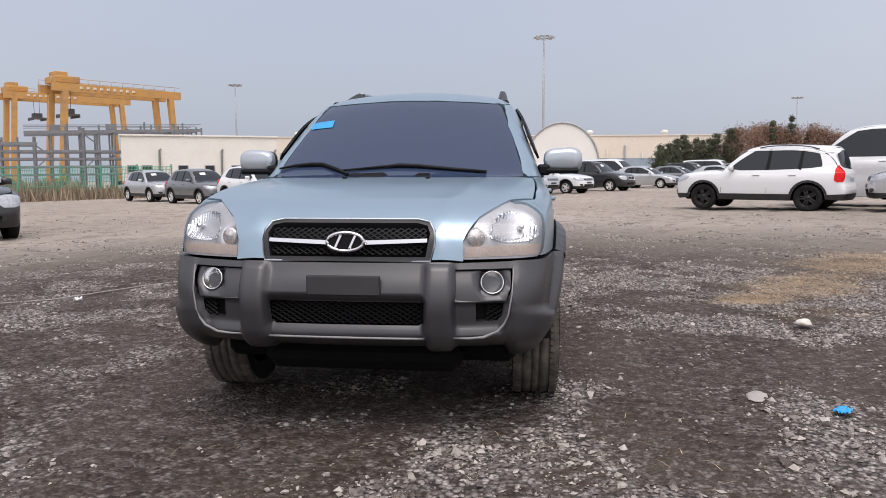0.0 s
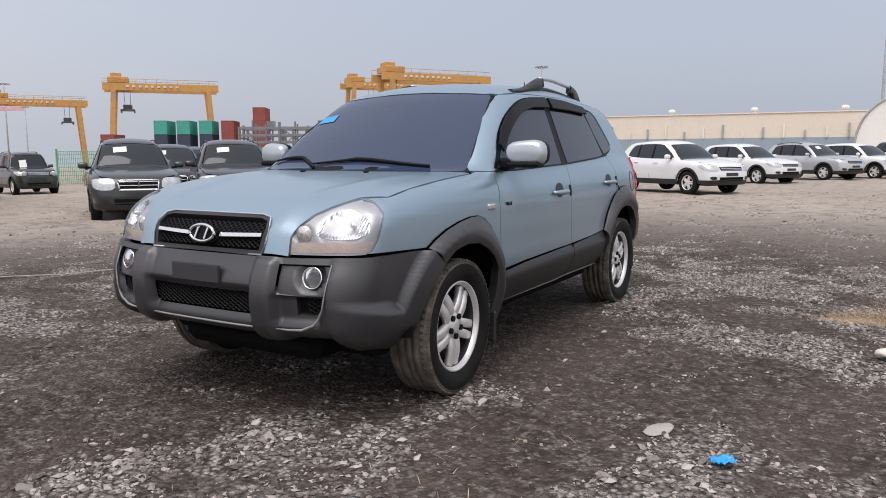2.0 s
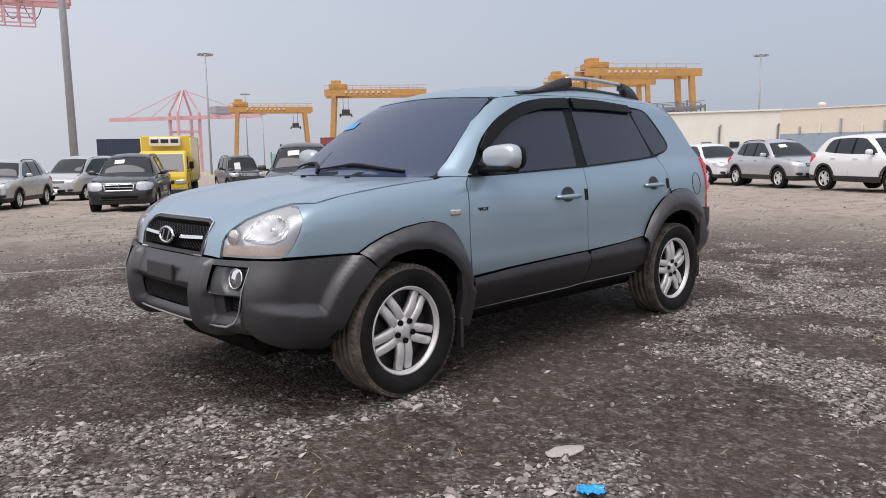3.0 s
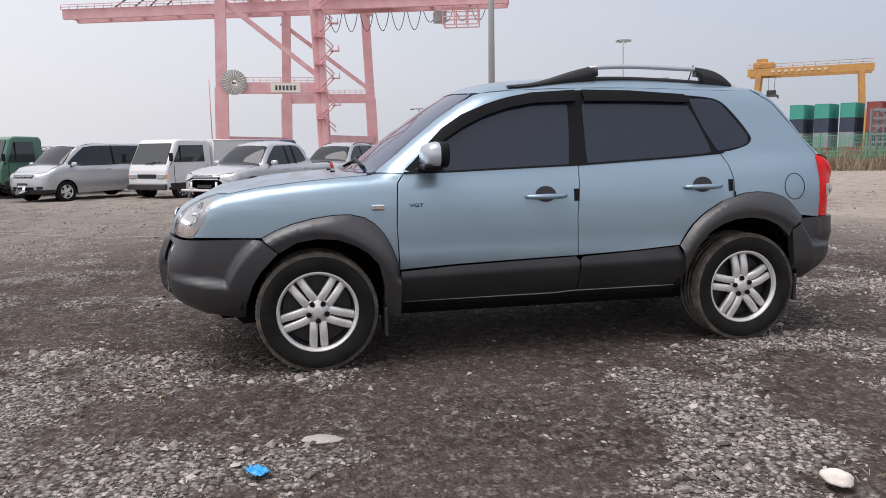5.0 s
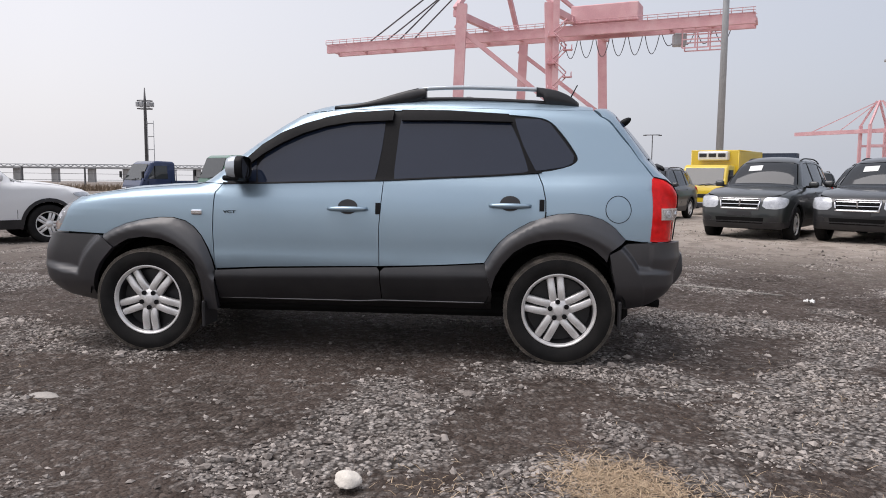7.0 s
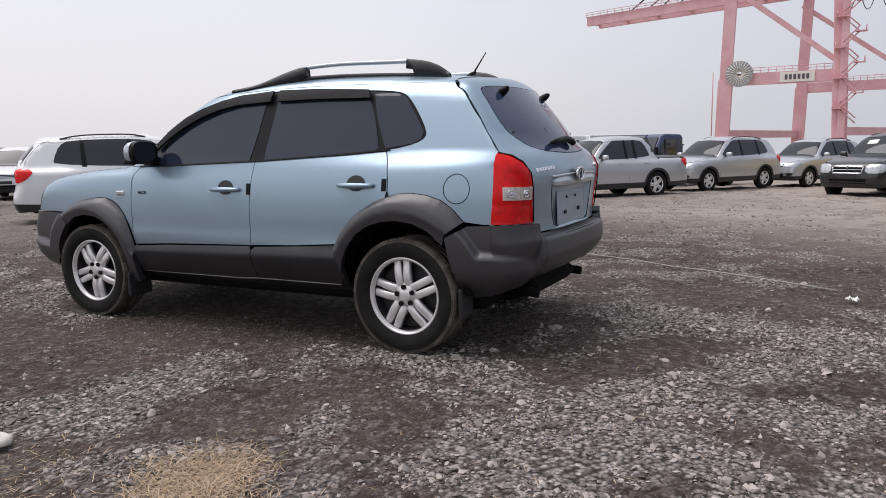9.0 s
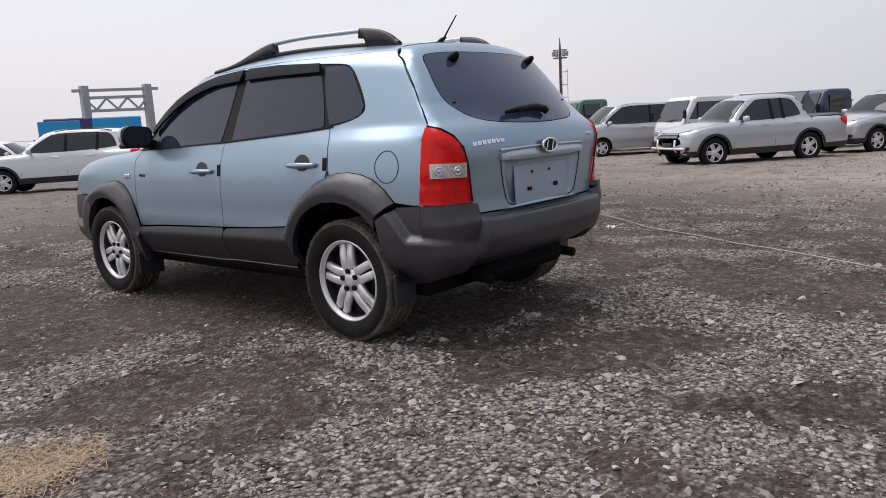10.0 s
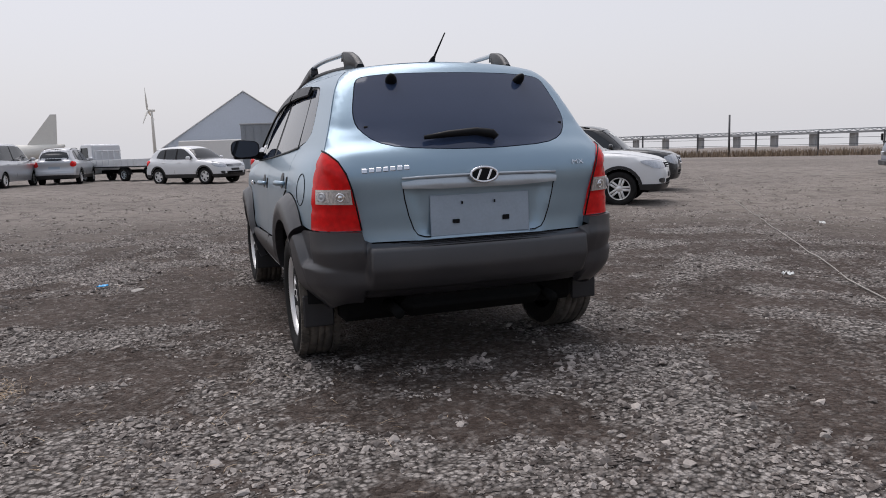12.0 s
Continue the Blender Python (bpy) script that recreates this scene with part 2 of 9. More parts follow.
class Body:
    """A car's outer solid. y runs from the nose (minus) to the tail; half the car is described."""
    def __init__(self, side, front, rear, hood, roof, tail, belt=1.08, gw=0.815, lean=0.40, ws_bow=0.01, taper_f=0.11, taper_r=0.09, yf0=-1.2, yr0=1.1, g_rear=0.13, g_rear0=0.6, g_front=0.03, g_front0=-0.3, bow_f=0.16, bow_r=0.10, wn=0.8, k=0.12, k_f=0.12, k_r=0.12, crown=0.045, tail_bow=0.13, tail_k=0.08, tail_wrap=0.0):
        self.side, self.front, self.rear = curve_of(side), curve_of(front), curve_of(rear)
        self.hood, self.roof, self.tail = curve_of(hood), curve_of(roof), curve_of(tail)
        self.belt = belt
        self.gw = gw
        self.lean = lean
        self.ws_bow = ws_bow
        self.taper_f = taper_f
        self.taper_r = taper_r
        self.yf0 = yf0
        self.yr0 = yr0
        self.g_rear = g_rear
        self.g_rear0 = g_rear0
        self.g_front = g_front
        self.g_front0 = g_front0
        self.bow_f = bow_f
        self.bow_r = bow_r
        self.wn = wn
        self.k = k
        self.k_f = k_f
        self.crown = crown
        self.k_r = k_r
        self.tail_bow = tail_bow
        self.tail_k = tail_k
        self.tail_wrap = tail_wrap
        self.yn, self.yt = min(v for _, v in front), max(v for _, v in rear)

    def value(self, p):
        x, y, z = np.abs(p[:, 0]), p[:, 1], p[:, 2]
        u = x / self.wn
        w = self.side(z) - self.taper_f * (np.maximum(self.yf0 - y, 0) / 0.7) ** 2 - self.taper_r * (np.maximum(y - self.yr0, 0) / 0.85) ** 2
        low = smax(smax(x - w, self.front(z) + self.bow_f * u ** 3 - y, self.k_f), y - self.rear(z) + self.bow_r * u ** 3, self.k_r)
        low = smax(low, z - self.hood(y) + self.crown * u ** 3, 0.10)
        gw = self.gw - self.lean * np.maximum(z - self.belt, 0) - 0.5 * np.maximum(self.belt - z, 0) - self.g_rear * np.maximum((y - self.g_rear0) / 1.2, 0) ** 2 - self.g_front * np.maximum((self.g_front0 - y) / 0.7, 0) ** 2
        top = z - self.roof(y - self.ws_bow * (x / 0.7) ** 2 * np.clip((0.2 - y) / 0.6, 0, 1)) + 0.055 * (x / 0.6) ** 2
        gh = smax(smax(x - gw, top, 0.11), y - self.tail(z) + (self.tail_bow + self.tail_wrap * np.clip((z - 1.05) / 0.2, 0, 1)) * (x / 0.6) ** 2, self.tail_k)
        return smin(low, gh, 0.035)

    def normal(self, p):
        e = 2e-3
        g = np.stack([self.value(p + d) - self.value(p - d) for d in np.eye(3) * e], 1)
        return g / np.maximum(np.linalg.norm(g, axis=1, keepdims=True), 1e-9)

    def cast(self, o, d, reach=1.6, steps=90):
        t = np.full(len(o), np.nan)
        last = np.zeros(len(o))
        open_ = np.ones(len(o), bool)
        for s in np.linspace(0, reach, steps):
            v = self.value(o + d * s)
            hit = open_ & (v < 0)
            t[hit] = s
            last[open_ & ~hit] = s
            open_ &= ~hit
        ok = ~np.isnan(t)
        a, b = last.copy(), np.where(ok, t, 0)
        for _ in range(16):
            m = (a + b) / 2
            inn = self.value(o + d * m[:, None]) < 0
            b = np.where(inn, m, b)
            a = np.where(inn, a, m)
        return o + d * ((a + b) / 2)[:, None], ok


class Flat:
    """Parallel rays along way; u is x (or y), v is up across them."""
    def __init__(self, way, u, back=3.0):
        self.d = np.array(Vector(way).normalized())
        self.u = np.array(Vector(u).normalized())
        self.v = np.cross(self.u, self.d)
        self.back = back

    def flat(self, p):
        p = np.asarray(p, float)
        return np.stack([p @ self.u, p @ self.v], 1)

    def rays(self, q):
        o = q[:, :1] * self.u + q[:, 1:] * self.v - self.d * self.back
        return o, np.repeat(self.d[None], len(q), 0)


class Wrap:
    """Rays from a rounded rectangle round the car, level and inwards; u is the way round it, v is z."""
    def __init__(self, A=1.05, L=2.35, R=0.75):
        self.A, self.L, self.R = A, L, R
        self.a, self.b = A - R, L - R     # half lengths of the straight parts
        self.q = R * math.pi / 2

    def flat(self, p):
        out = []
        for x, y, z in p:
            s = -1.0 if x < 0 else 1.0
            x = abs(x)
            if abs(y) <= self.b:
                u = self.a + self.q + self.b + y
            elif x <= self.a:
                u = x if y < 0 else 2 * self.a + 2 * self.q + 2 * self.b - x
            elif y < 0:
                u = self.a + self.R * math.atan2(x - self.a, -self.b - y)
            else:
                u = self.a + self.q + 2 * self.b + self.R * math.atan2(y - self.b, x - self.a)
            out.append((s * u, z))
        return np.array(out)

    def rays(self, q):
        s = np.sign(q[:, 0])
        u = np.abs(q[:, 0])
        # past the middle of the tail the way goes on on the other side
        full = 2 * (self.a + self.q + self.b)
        over = u > full
        u2 = np.where(over, 2 * full - u, u)
        c1, c2, c3, c4 = self.a, self.a + self.q, self.a + self.q + 2 * self.b, self.a + 2 * self.q + 2 * self.b
        t1 = (u2 - c1) / self.R
        t2 = (u2 - c3) / self.R
        x = np.where(u2 < c1, u2, np.where(u2 < c2, self.a + self.R * np.sin(t1), np.where(u2 < c3, self.A, np.where(u2 < c4, self.a + self.R * np.cos(t2), self.a - (u2 - c4)))))
        y = np.where(u2 < c1, -self.L, np.where(u2 < c2, -self.b - self.R * np.cos(t1), np.where(u2 < c3, -self.b + u2 - c2, np.where(u2 < c4, self.b + self.R * np.sin(t2), self.L))))
        dx = np.where(u2 < c1, 0, np.where(u2 < c2, -np.sin(t1), np.where(u2 < c3, -1.0, np.where(u2 < c4, -np.cos(t2), 0))))
        dy = np.where(u2 < c1, 1.0, np.where(u2 < c2, np.cos(t1), np.where(u2 < c3, 0, np.where(u2 < c4, -np.sin(t2), -1.0))))
        s = np.where(over, -s, s)
        s = np.where(s == 0, 1, s)
        return np.stack([x * s, y, q[:, 1]], 1), np.stack([dx * s, dy, np.zeros_like(dx)], 1)


def chaikin(P, n):
    P = np.asarray(P, float)
    for _ in range(n):
        Q = np.roll(P, -1, 0)
        P = np.stack([P * 0.75 + Q * 0.25, P * 0.25 + Q * 0.75], 1).reshape(-1, P.shape[1])
    return P


def densify(P, step):
    out = []
    for a, b in zip(P, np.roll(P, -1, 0)):
        n = max(1, int(math.ceil(np.linalg.norm(b - a) / step)))
        out += [a + (b - a) * i / n for i in range(n)]
    return np.array(out)


def shrink(P, g):
    """Moves a closed outline inwards by g."""
    area = 0.5 * np.sum(P[:, 0] * np.roll(P[:, 1], -1) - np.roll(P[:, 0], -1) * P[:, 1])
    d = np.roll(P, -1, 0) - np.roll(P, 1, 0)
    d /= np.maximum(np.linalg.norm(d, axis=1, keepdims=True), 1e-9)
    n = np.stack([-d[:, 1], d[:, 0]], 1) * (1 if area > 0 else -1)
    return P + n * g


def inside(q, loops):
    r = np.zeros(len(q), bool)
    for P in loops:
        Q = np.roll(P, -1, 0)
        for (x1, y1), (x2, y2) in zip(P, Q):
            if y1 == y2:
                continue
            c = (y1 > q[:, 1]) != (y2 > q[:, 1])
            r ^= c & (q[:, 0] < (x2 - x1) * (q[:, 1] - y1) / (y2 - y1) + x1)
    return r


from mathutils.geometry import delaunay_2d_cdt


def fill2d(loops, step):
    """Triangles that fill flat outlines (the first is the border, the rest are holes)."""
    pts, edges = [], []
    for P in loops:
        o = len(pts)
        pts += [tuple(p) for p in P]
        edges += [(o + i, o + (i + 1) % len(P)) for i in range(len(P))]
    lo, hi = np.min(loops[0], 0), np.max(loops[0], 0)
    gx, gy = np.meshgrid(np.arange(lo[0] + step / 2, hi[0], step), np.arange(lo[1] + step / 2, hi[1], step))
    g = np.stack([gx.ravel(), gy.ravel()], 1)
    if len(g):
        g = g[inside(g, loops)]
        B = np.array(pts)
        if len(g):
            d = np.min(np.linalg.norm(g[:, None] - B[None], axis=2), 1)
            pts += [tuple(p) for p in g[d > step * 0.45]]
    v, _, f, *_ = delaunay_2d_cdt([Vector(p) for p in pts], edges, [], 0, 1e-6)
    V = np.array([tuple(p) for p in v])
    F = [tuple(t) for t in f if len(t) == 3]
    C = np.array([V[list(t)].mean(0) for t in F])
    keep = inside(C, loops)
    F = [t for t, k in zip(F, keep) if k]
    return V, F


def panel(name, body, proj, outline, material, parent, holes=(), off=0.0, step=0.04, thick=0.012, gap=0.0, rnd=0, label="", mirror=False, deep=None, hole_rnd=1):
    """A panel of the body inside an outline of rough 3D points, laid on the solid along the rays of proj. deep(q) adds relief."""
    loops = []
    for i, ol in enumerate((outline, *holes)):
        P = proj.flat(ol)
        n = rnd if i == 0 else hole_rnd
        if n:
            P = chaikin(P, n)
        P = densify(P, step)
        if gap:
            P = shrink(P, gap if i == 0 else -gap)
        loops.append(P)
    V, F = fill2d(loops, step)
    o, d = proj.rays(V)
    X, ok = body.cast(o, d, reach=reach_of(proj))
    F = [t for t in F if all(ok[i] for i in t)]
    N = body.normal(X)
    rel = off if deep is None else off + deep(X)[:, None]
    X = X + N * rel
    # triangles face outwards
    F2 = []
    for a, b, c in F:
        n = np.cross(X[b] - X[a], X[c] - X[a])
        F2.append((a, b, c) if n @ N[a] > 0 else (a, c, b))
    used = sorted({i for t in F2 for i in t})
    remap = {i: k for k, i in enumerate(used)}
    X, N = X[used], N[used]
    F2 = [tuple(remap[i] for i in t) for t in F2]
    if deep is not None:
        N2 = np.zeros_like(X)
        for a, b, c in F2:
            n = np.cross(X[b] - X[a], X[c] - X[a])
            N2[[a, b, c]] += n
        N = N2 / np.maximum(np.linalg.norm(N2, axis=1, keepdims=True), 1e-12)
    if mirror:
        mid = np.abs(X[:, 0]) < 0.004
        X[mid, 0] = 0
        N[mid, 0] = 0
    verts, norms = [*X], [*N]
    if thick:
        cnt = {}
        for t in F2:
            for i in range(3):
                e = (t[i], t[(i + 1) % 3])
                cnt[e] = cnt.get(e, 0) + 1
        for a, b in list(cnt):
            if (b, a) not in cnt:
                t = X[b] - X[a]
                sn = np.cross(t, N[a])
                sn = sn / max(np.linalg.norm(sn), 1e-9)
                o4 = len(verts)
                verts += [X[a], X[b], X[b] - N[b] * thick, X[a] - N[a] * thick]
                norms += [sn] * 4
                F2.append((o4 + 1, o4, o4 + 3, o4 + 2))
    verts, norms = np.array(verts), np.array(norms)
    ob = from_arrays(name, verts, F2, material, parent, label, norms)
    if mirror:
        fl = np.array((-1.0, 1, 1))
        from_arrays(name, verts * fl, [t[::-1] for t in F2], material, parent, label, norms * fl)
    return ob


def reach_of(proj):
    return 1.6 if isinstance(proj, Wrap) else 6.0


WRAP = Wrap()
HOODWAY = Flat((0, 0.75, -0.66), (1, 0, 0))
TOPWAY = Flat((0, 0, -1), (1, 0, 0))
TAILWAY = Flat((0, -0.92, -0.38), (-1, 0, 0))
NOSEWAY = Flat((0, 1, 0), (1, 0, 0))


def snap(body, proj, pts):
    q = proj.flat(pts)
    o, d = proj.rays(q)
    X, ok = body.cast(o, d, reach=reach_of(proj))
    return X


# ---- wheels ----
def make_wheel(parent, centre, side, R=0.335, width=0.225, rim_r=0.222, spokes=5, twin=True, rim_mat=None, steer=0.0, detail=True, name="wheel", dusty=True, spin=90.0):
    """A wheel with tyre, tread blocks, rim and spokes; side +1 faces plus x. Parts hang under an Empty-free tyre mesh."""
    rim_mat = rim_mat or M_ALLOY
    h = width / 2
    m = pose(*centre, 0, 0, steer) @ Matrix.Diagonal((side, 1, 1, 1))
    seg = 72 if detail else 32
    groove = []
    if detail:
        xs = [-0.42, -0.30, -0.26, -0.10, -0.06, 0.06, 0.10, 0.26, 0.30, 0.42]
        for i, gx in enumerate(xs):
            deep_ = R - (0.0 if i in (0, 9) else 0.002)
            groove.append((gx * width, deep_))
            if i % 2 == 1 and i < 9:
                groove.append((gx * width + 0.001, R - 0.009))
                groove.append((xs[i + 1] * width - 0.001, R - 0.009))
    else:
        groove = [(-0.4 * width, R), (0.4 * width, R)]
    prof = [(-h * 0.8, rim_r), (-h * 0.98, rim_r + 0.03), (-h, (R + rim_r) / 2), (-h * 0.95, R - 0.022)] + groove + \
           [(h * 0.95, R - 0.022), (h, (R + rim_r) / 2 + 0.01), (h * 1.0, (R + rim_r) / 2), (h * 0.97, rim_r + 0.028), (h * 0.80, rim_r + 0.004), (h * 0.72, rim_r - 0.004)]
    v, f = lathe(prof, seg)
    tyre = from_arrays(name, [m @ Vector(p) for p in v], f, M_RUBBER, parent, "black rubber tyre on a spoked rim")
    if dusty:
        tyre.data.materials.append(M_TREAD)
        lo = 3
        hi = 3 + len(groove)
        k = len(prof) - 1
        idx = [1 if lo <= (i % k) <= hi else 0 for i in range(len(f))]
        tyre.data.polygons.foreach_set("material_index", idx)
    if detail:
        # shoulder blocks round both edges of the tread
        vv, ff = [], []
        n = 66
        for sgn in (-1, 1):
            for i in range(n):
                a = 2 * math.pi * i / n
                b = a + 2 * math.pi / n * 0.68
                o = len(vv)
                sk = 0.02 * sgn
                for (ang, px, r) in ((a, 0.30, R - 0.003), (b, 0.30, R - 0.003), (b + sk, 0.475, R - 0.012), (a + sk, 0.475, R - 0.012),
                                     (a, 0.30, R + 0.003), (b, 0.30, R + 0.003), (b + sk, 0.47, R - 0.004), (a + sk, 0.47, R - 0.004)):
                    vv.append((sgn * px * width, r * math.cos(ang), r * math.sin(ang)))
                ff += [(o + 4, o + 5, o + 6, o + 7), (o, o + 1, o + 5, o + 4), (o + 1, o + 2, o + 6, o + 5), (o + 2, o + 3, o + 7, o + 6), (o + 3, o, o + 4, o + 7)]
        from_arrays("tread", [m @ Vector(p) for p in vv], ff, M_TREAD, tyre, "dusty tread blocks", smooth=False)["kind"] = "stuff"
    lip = rim_r
    prof = [(h * 0.62, lip - 0.017), (h * 0.70, lip - 0.014), (h * 0.82, lip - 0.006), (h * 0.84, lip + 0.002), (h * 0.76, lip + 0.006)]
    v, f = lathe(prof, seg)
    rim = from_arrays("rim", [m @ Vector(p) for p in v], f, rim_mat, tyre, "cast alloy rim")
    v, f = lathe([(-h * 0.3, lip - 0.03), (h * 0.45, lip - 0.022), (h * 0.62, lip - 0.0172)], seg)
    from_arrays("rim_barrel", [m @ Vector(p) for p in v], f, M_CLAD_LOW, rim, "dark inside of the rim")
    bm = bmesh.new()
    mir = m
    if twin:
        for i in range(spokes):
            for s2 in (-1, 1):
                rot = pose(0, 0, 0, 360 / spokes * i + spin, 0, 0)
                n = 8
                rows = []
                for q in range(n + 1):
                    t = q / n
                    r = 0.045 + (lip - 0.018 - 0.045) * t
                    off = s2 * (0.0250 + 0.0060 * t)
                    w = 0.0235 - 0.0005 * t
                    xx = h * (0.60 + 0.10 * math.sin(math.pi * min(1, t * 1.15)) - 0.02 * t)
                    ring = [bm.verts.new(mir @ rot @ Vector((xx - dz, off + dy * w, r))) for dy, dz in ((-1, 0.03), (-0.92, 0.004), (-0.5, 0), (0.5, 0), (0.92, 0.004), (1, 0.03))]
                    rows.append(ring)
                for a, b in zip(rows, rows[1:]):
                    for k in range(5):
                        bm.faces.new((a[k], a[k + 1], b[k + 1], b[k]))
                    bm.faces.new((a[5], a[0], b[0], b[5]))
    else:
        for i in range(spokes):
            rot = pose(0, 0, 0, 360 / spokes * i + spin, 0, 0)
            add_box(bm, (h * 0.55, 0, (lip + 0.03) / 2), (0.03, 0.045 if spokes <= 6 else 0.026, lip - 0.04), 0.006, mir @ rot)
    part("spokes", bm, rim_mat, rim, "five paired spokes" if twin else "", smooth=twin)
    v, f = lathe([(h * 0.5, 0.075), (h * 0.62, 0.070), (h * 0.64, 0.040), (h * 0.70, 0.034), (h * 0.72, 0.02), (h * 0.725, 0.0)], 24 if detail else 12)
    from_arrays("hub_cap", [m @ Vector(p) for p in v], f, rim_mat, rim)
    v, f = lathe([(h * 0.1, lip - 0.03), (h * 0.1, 0.0)], 24)
    from_arrays("brake_disc", [m @ Vector(p) for p in v], f, M_VOID if not detail else M_CLAD_LOW, rim)
    if detail:
        for i in range(5):
            a = 2 * math.pi * i / 5 + math.pi / 2 + radians(spin)
            bm = bmesh.new()
            bmesh.ops.create_cone(bm, cap_ends=True, segments=10, radius1=0.0155, radius2=0.0145, depth=0.012, matrix=m @ pose(h * 0.69, 0.052 * math.cos(a), 0.052 * math.sin(a), 0, 90, 0))
            part("lug_nut", bm, M_BLACK, rim)
    return tyre


# ---- the blue-green car ----
BODY = Body(
    side=[(0.2, 0.745), (0.35, 0.803), (0.5, 0.845), (0.62, 0.861), (0.72, 0.864), (0.82, 0.862), (0.95, 0.853), (1.02, 0.84), (1.10, 0.81), (1.3, 0.70)],
    front=[(0.2, -1.80), (0.28, -1.92), (0.33, -2.03), (0.38, -2.105), (0.44, -2.155), (0.52, -2.175), (0.60, -2.178), (0.66, -2.165), (0.725, -2.135), (0.757, -2.122), (0.80, -2.112), (0.86, -2.092), (0.92, -2.05), (1.0, -1.97), (1.1, -1.9)],
    rear=[(0.2, 1.85), (0.32, 1.985), (0.42, 2.045), (0.52, 2.062), (0.60, 2.062), (0.65, 2.056), (0.68, 2.05), (0.74, 2.045), (0.85, 2.052), (1.0, 2.058), (1.12, 2.04), (1.3, 1.99)],
    hood=[(-2.2, 0.91), (-2.05, 0.940), (-1.9, 0.985), (-1.75, 1.012), (-1.55, 1.045), (-1.35, 1.066), (-1.1, 1.085), (-0.8, 1.10), (-0.2, 1.115), (0.5, 1.13), (1.2, 1.15), (2.1, 1.16)],
    roof=[(-2.6, -0.10), (-1.9, 0.46), (-1.4, 0.84), (-1.10, 1.062), (-0.93, 1.19), (-0.76, 1.318), (-0.60, 1.43), (-0.45, 1.527), (-0.33, 1.588), (-0.20, 1.624), (0, 1.648), (0.3, 1.666), (0.6, 1.667), (0.9, 1.655), (1.2, 1.637), (1.5, 1.612), (1.75, 1.585), (2.1, 1.54)],
    tail=[(0.2, 1.5), (0.7, 1.93), (0.9, 2.03), (1.0, 2.055), (1.13, 2.015), (1.25, 1.95), (1.40, 1.835), (1.52, 1.73), (1.58, 1.675), (1.66, 1.60)],
    taper_f=0.055, k_f=0.085, bow_f=0.145, crown=0.012, taper_r=0.16, yr0=1.4, k_r=0.09, tail_bow=0.035, tail_k=0.045, tail_wrap=0.075, g_rear=0.025, g_rear0=0.2)


def S(*pts, x=0.85):
    """Points of the flank from (y, z) pairs."""
    return [(x, y, z) for y, z in pts]


ARCH_F_OUT = S((-1.585, 0.755), (-1.52, 0.79), (-1.43, 0.825), (-1.314, 0.853), (-1.20, 0.868), (-1.11, 0.868), (-1.03, 0.848), (-0.975, 0.812), (-0.925, 0.755), (-0.885, 0.68), (-0.855, 0.60), (-0.838, 0.52))
ARCH_F_IN = S((-1.72, 0.30), (-1.69, 0.40), (-1.64, 0.512), (-1.575, 0.60), (-1.495, 0.675), (-1.40, 0.728), (-1.29, 0.745), (-1.18, 0.735), (-1.09, 0.70), (-1.02, 0.655), (-0.965, 0.595), (-0.935, 0.48), (-0.925, 0.30))
ARCH_R_OUT = S((0.862, 0.62), (0.90, 0.68), (0.948, 0.742), (1.00, 0.79), (1.066, 0.835), (1.14, 0.875), (1.218, 0.902), (1.30, 0.92), (1.39, 0.925), (1.48, 0.915), (1.56, 0.89), (1.64, 0.835), (1.70, 0.77))
ARCH_R_IN = S((0.905, 0.35), (0.905, 0.46), (0.93, 0.545), (0.975, 0.62), (1.04, 0.69), (1.12, 0.737), (1.21, 0.763), (1.31, 0.77), (1.41, 0.757), (1.50, 0.718), (1.57, 0.658), (1.62, 0.575), (1.648, 0.48), (1.655, 0.33))
DLO = S((-0.815, 1.083), (-0.72, 1.165), (-0.626, 1.273), (-0.53, 1.345), (-0.443, 1.40), (-0.335, 1.45), (-0.227, 1.49), (-0.12, 1.517), (0.0, 1.536), (0.282, 1.553), (0.61, 1.548), (1.02, 1.52), (1.18, 1.505), (1.24, 1.485), (1.29, 1.44), (1.36, 1.35), (1.41, 1.27), (1.415, 1.235), (1.36, 1.20), (1.21, 1.168), (0.92, 1.146), (0.25, 1.112), (-0.53, 1.088), x=0.75)
HEADLAMP = [(0.478, -2.087, 0.764), (0.477, -2.073, 0.831), (0.497, -2.044, 0.875), (0.533, -1.984, 0.924), (0.585, -1.916, 0.958), (0.645, -1.86, 0.983), (0.690, -1.84, 0.992), (0.740, -1.83, 0.978), (0.783, -1.84, 0.930), (0.803, -1.87, 0.870), (0.803, -1.90, 0.820), (0.795, -1.93, 0.778), (0.780, -1.95, 0.766)]
TAILLAMP = [(0.742, 1.862, 1.138), (0.730, 1.932, 1.118), (0.698, 1.978, 1.084), (0.668, 2.01, 1.028), (0.644, 2.014, 0.95), (0.606, 2.0, 0.758), (0.817, 1.848, 0.763), (0.812, 1.856, 0.886), (0.798, 1.857, 0.996), (0.777, 1.851, 1.076), (0.753, 1.854, 1.124)]
HATCH_SIDE = [(0.545, 1.515, 1.56), (0.585, 1.555, 1.513), (0.636, 1.64, 1.437), (0.673, 1.728, 1.325), (0.707, 1.798, 1.226), (0.73, 1.845, 1.142)]

HEADLAMP = [tuple(p) for p in snap(BODY, WRAP, HEADLAMP)]
TAILLAMP = [tuple(p) for p in snap(BODY, WRAP, TAILLAMP)]
HATCH_SIDE = [tuple(p) for p in snap(BODY, WRAP, HATCH_SIDE)]
HATCH_SIDE[-1] = TAILLAMP[0]

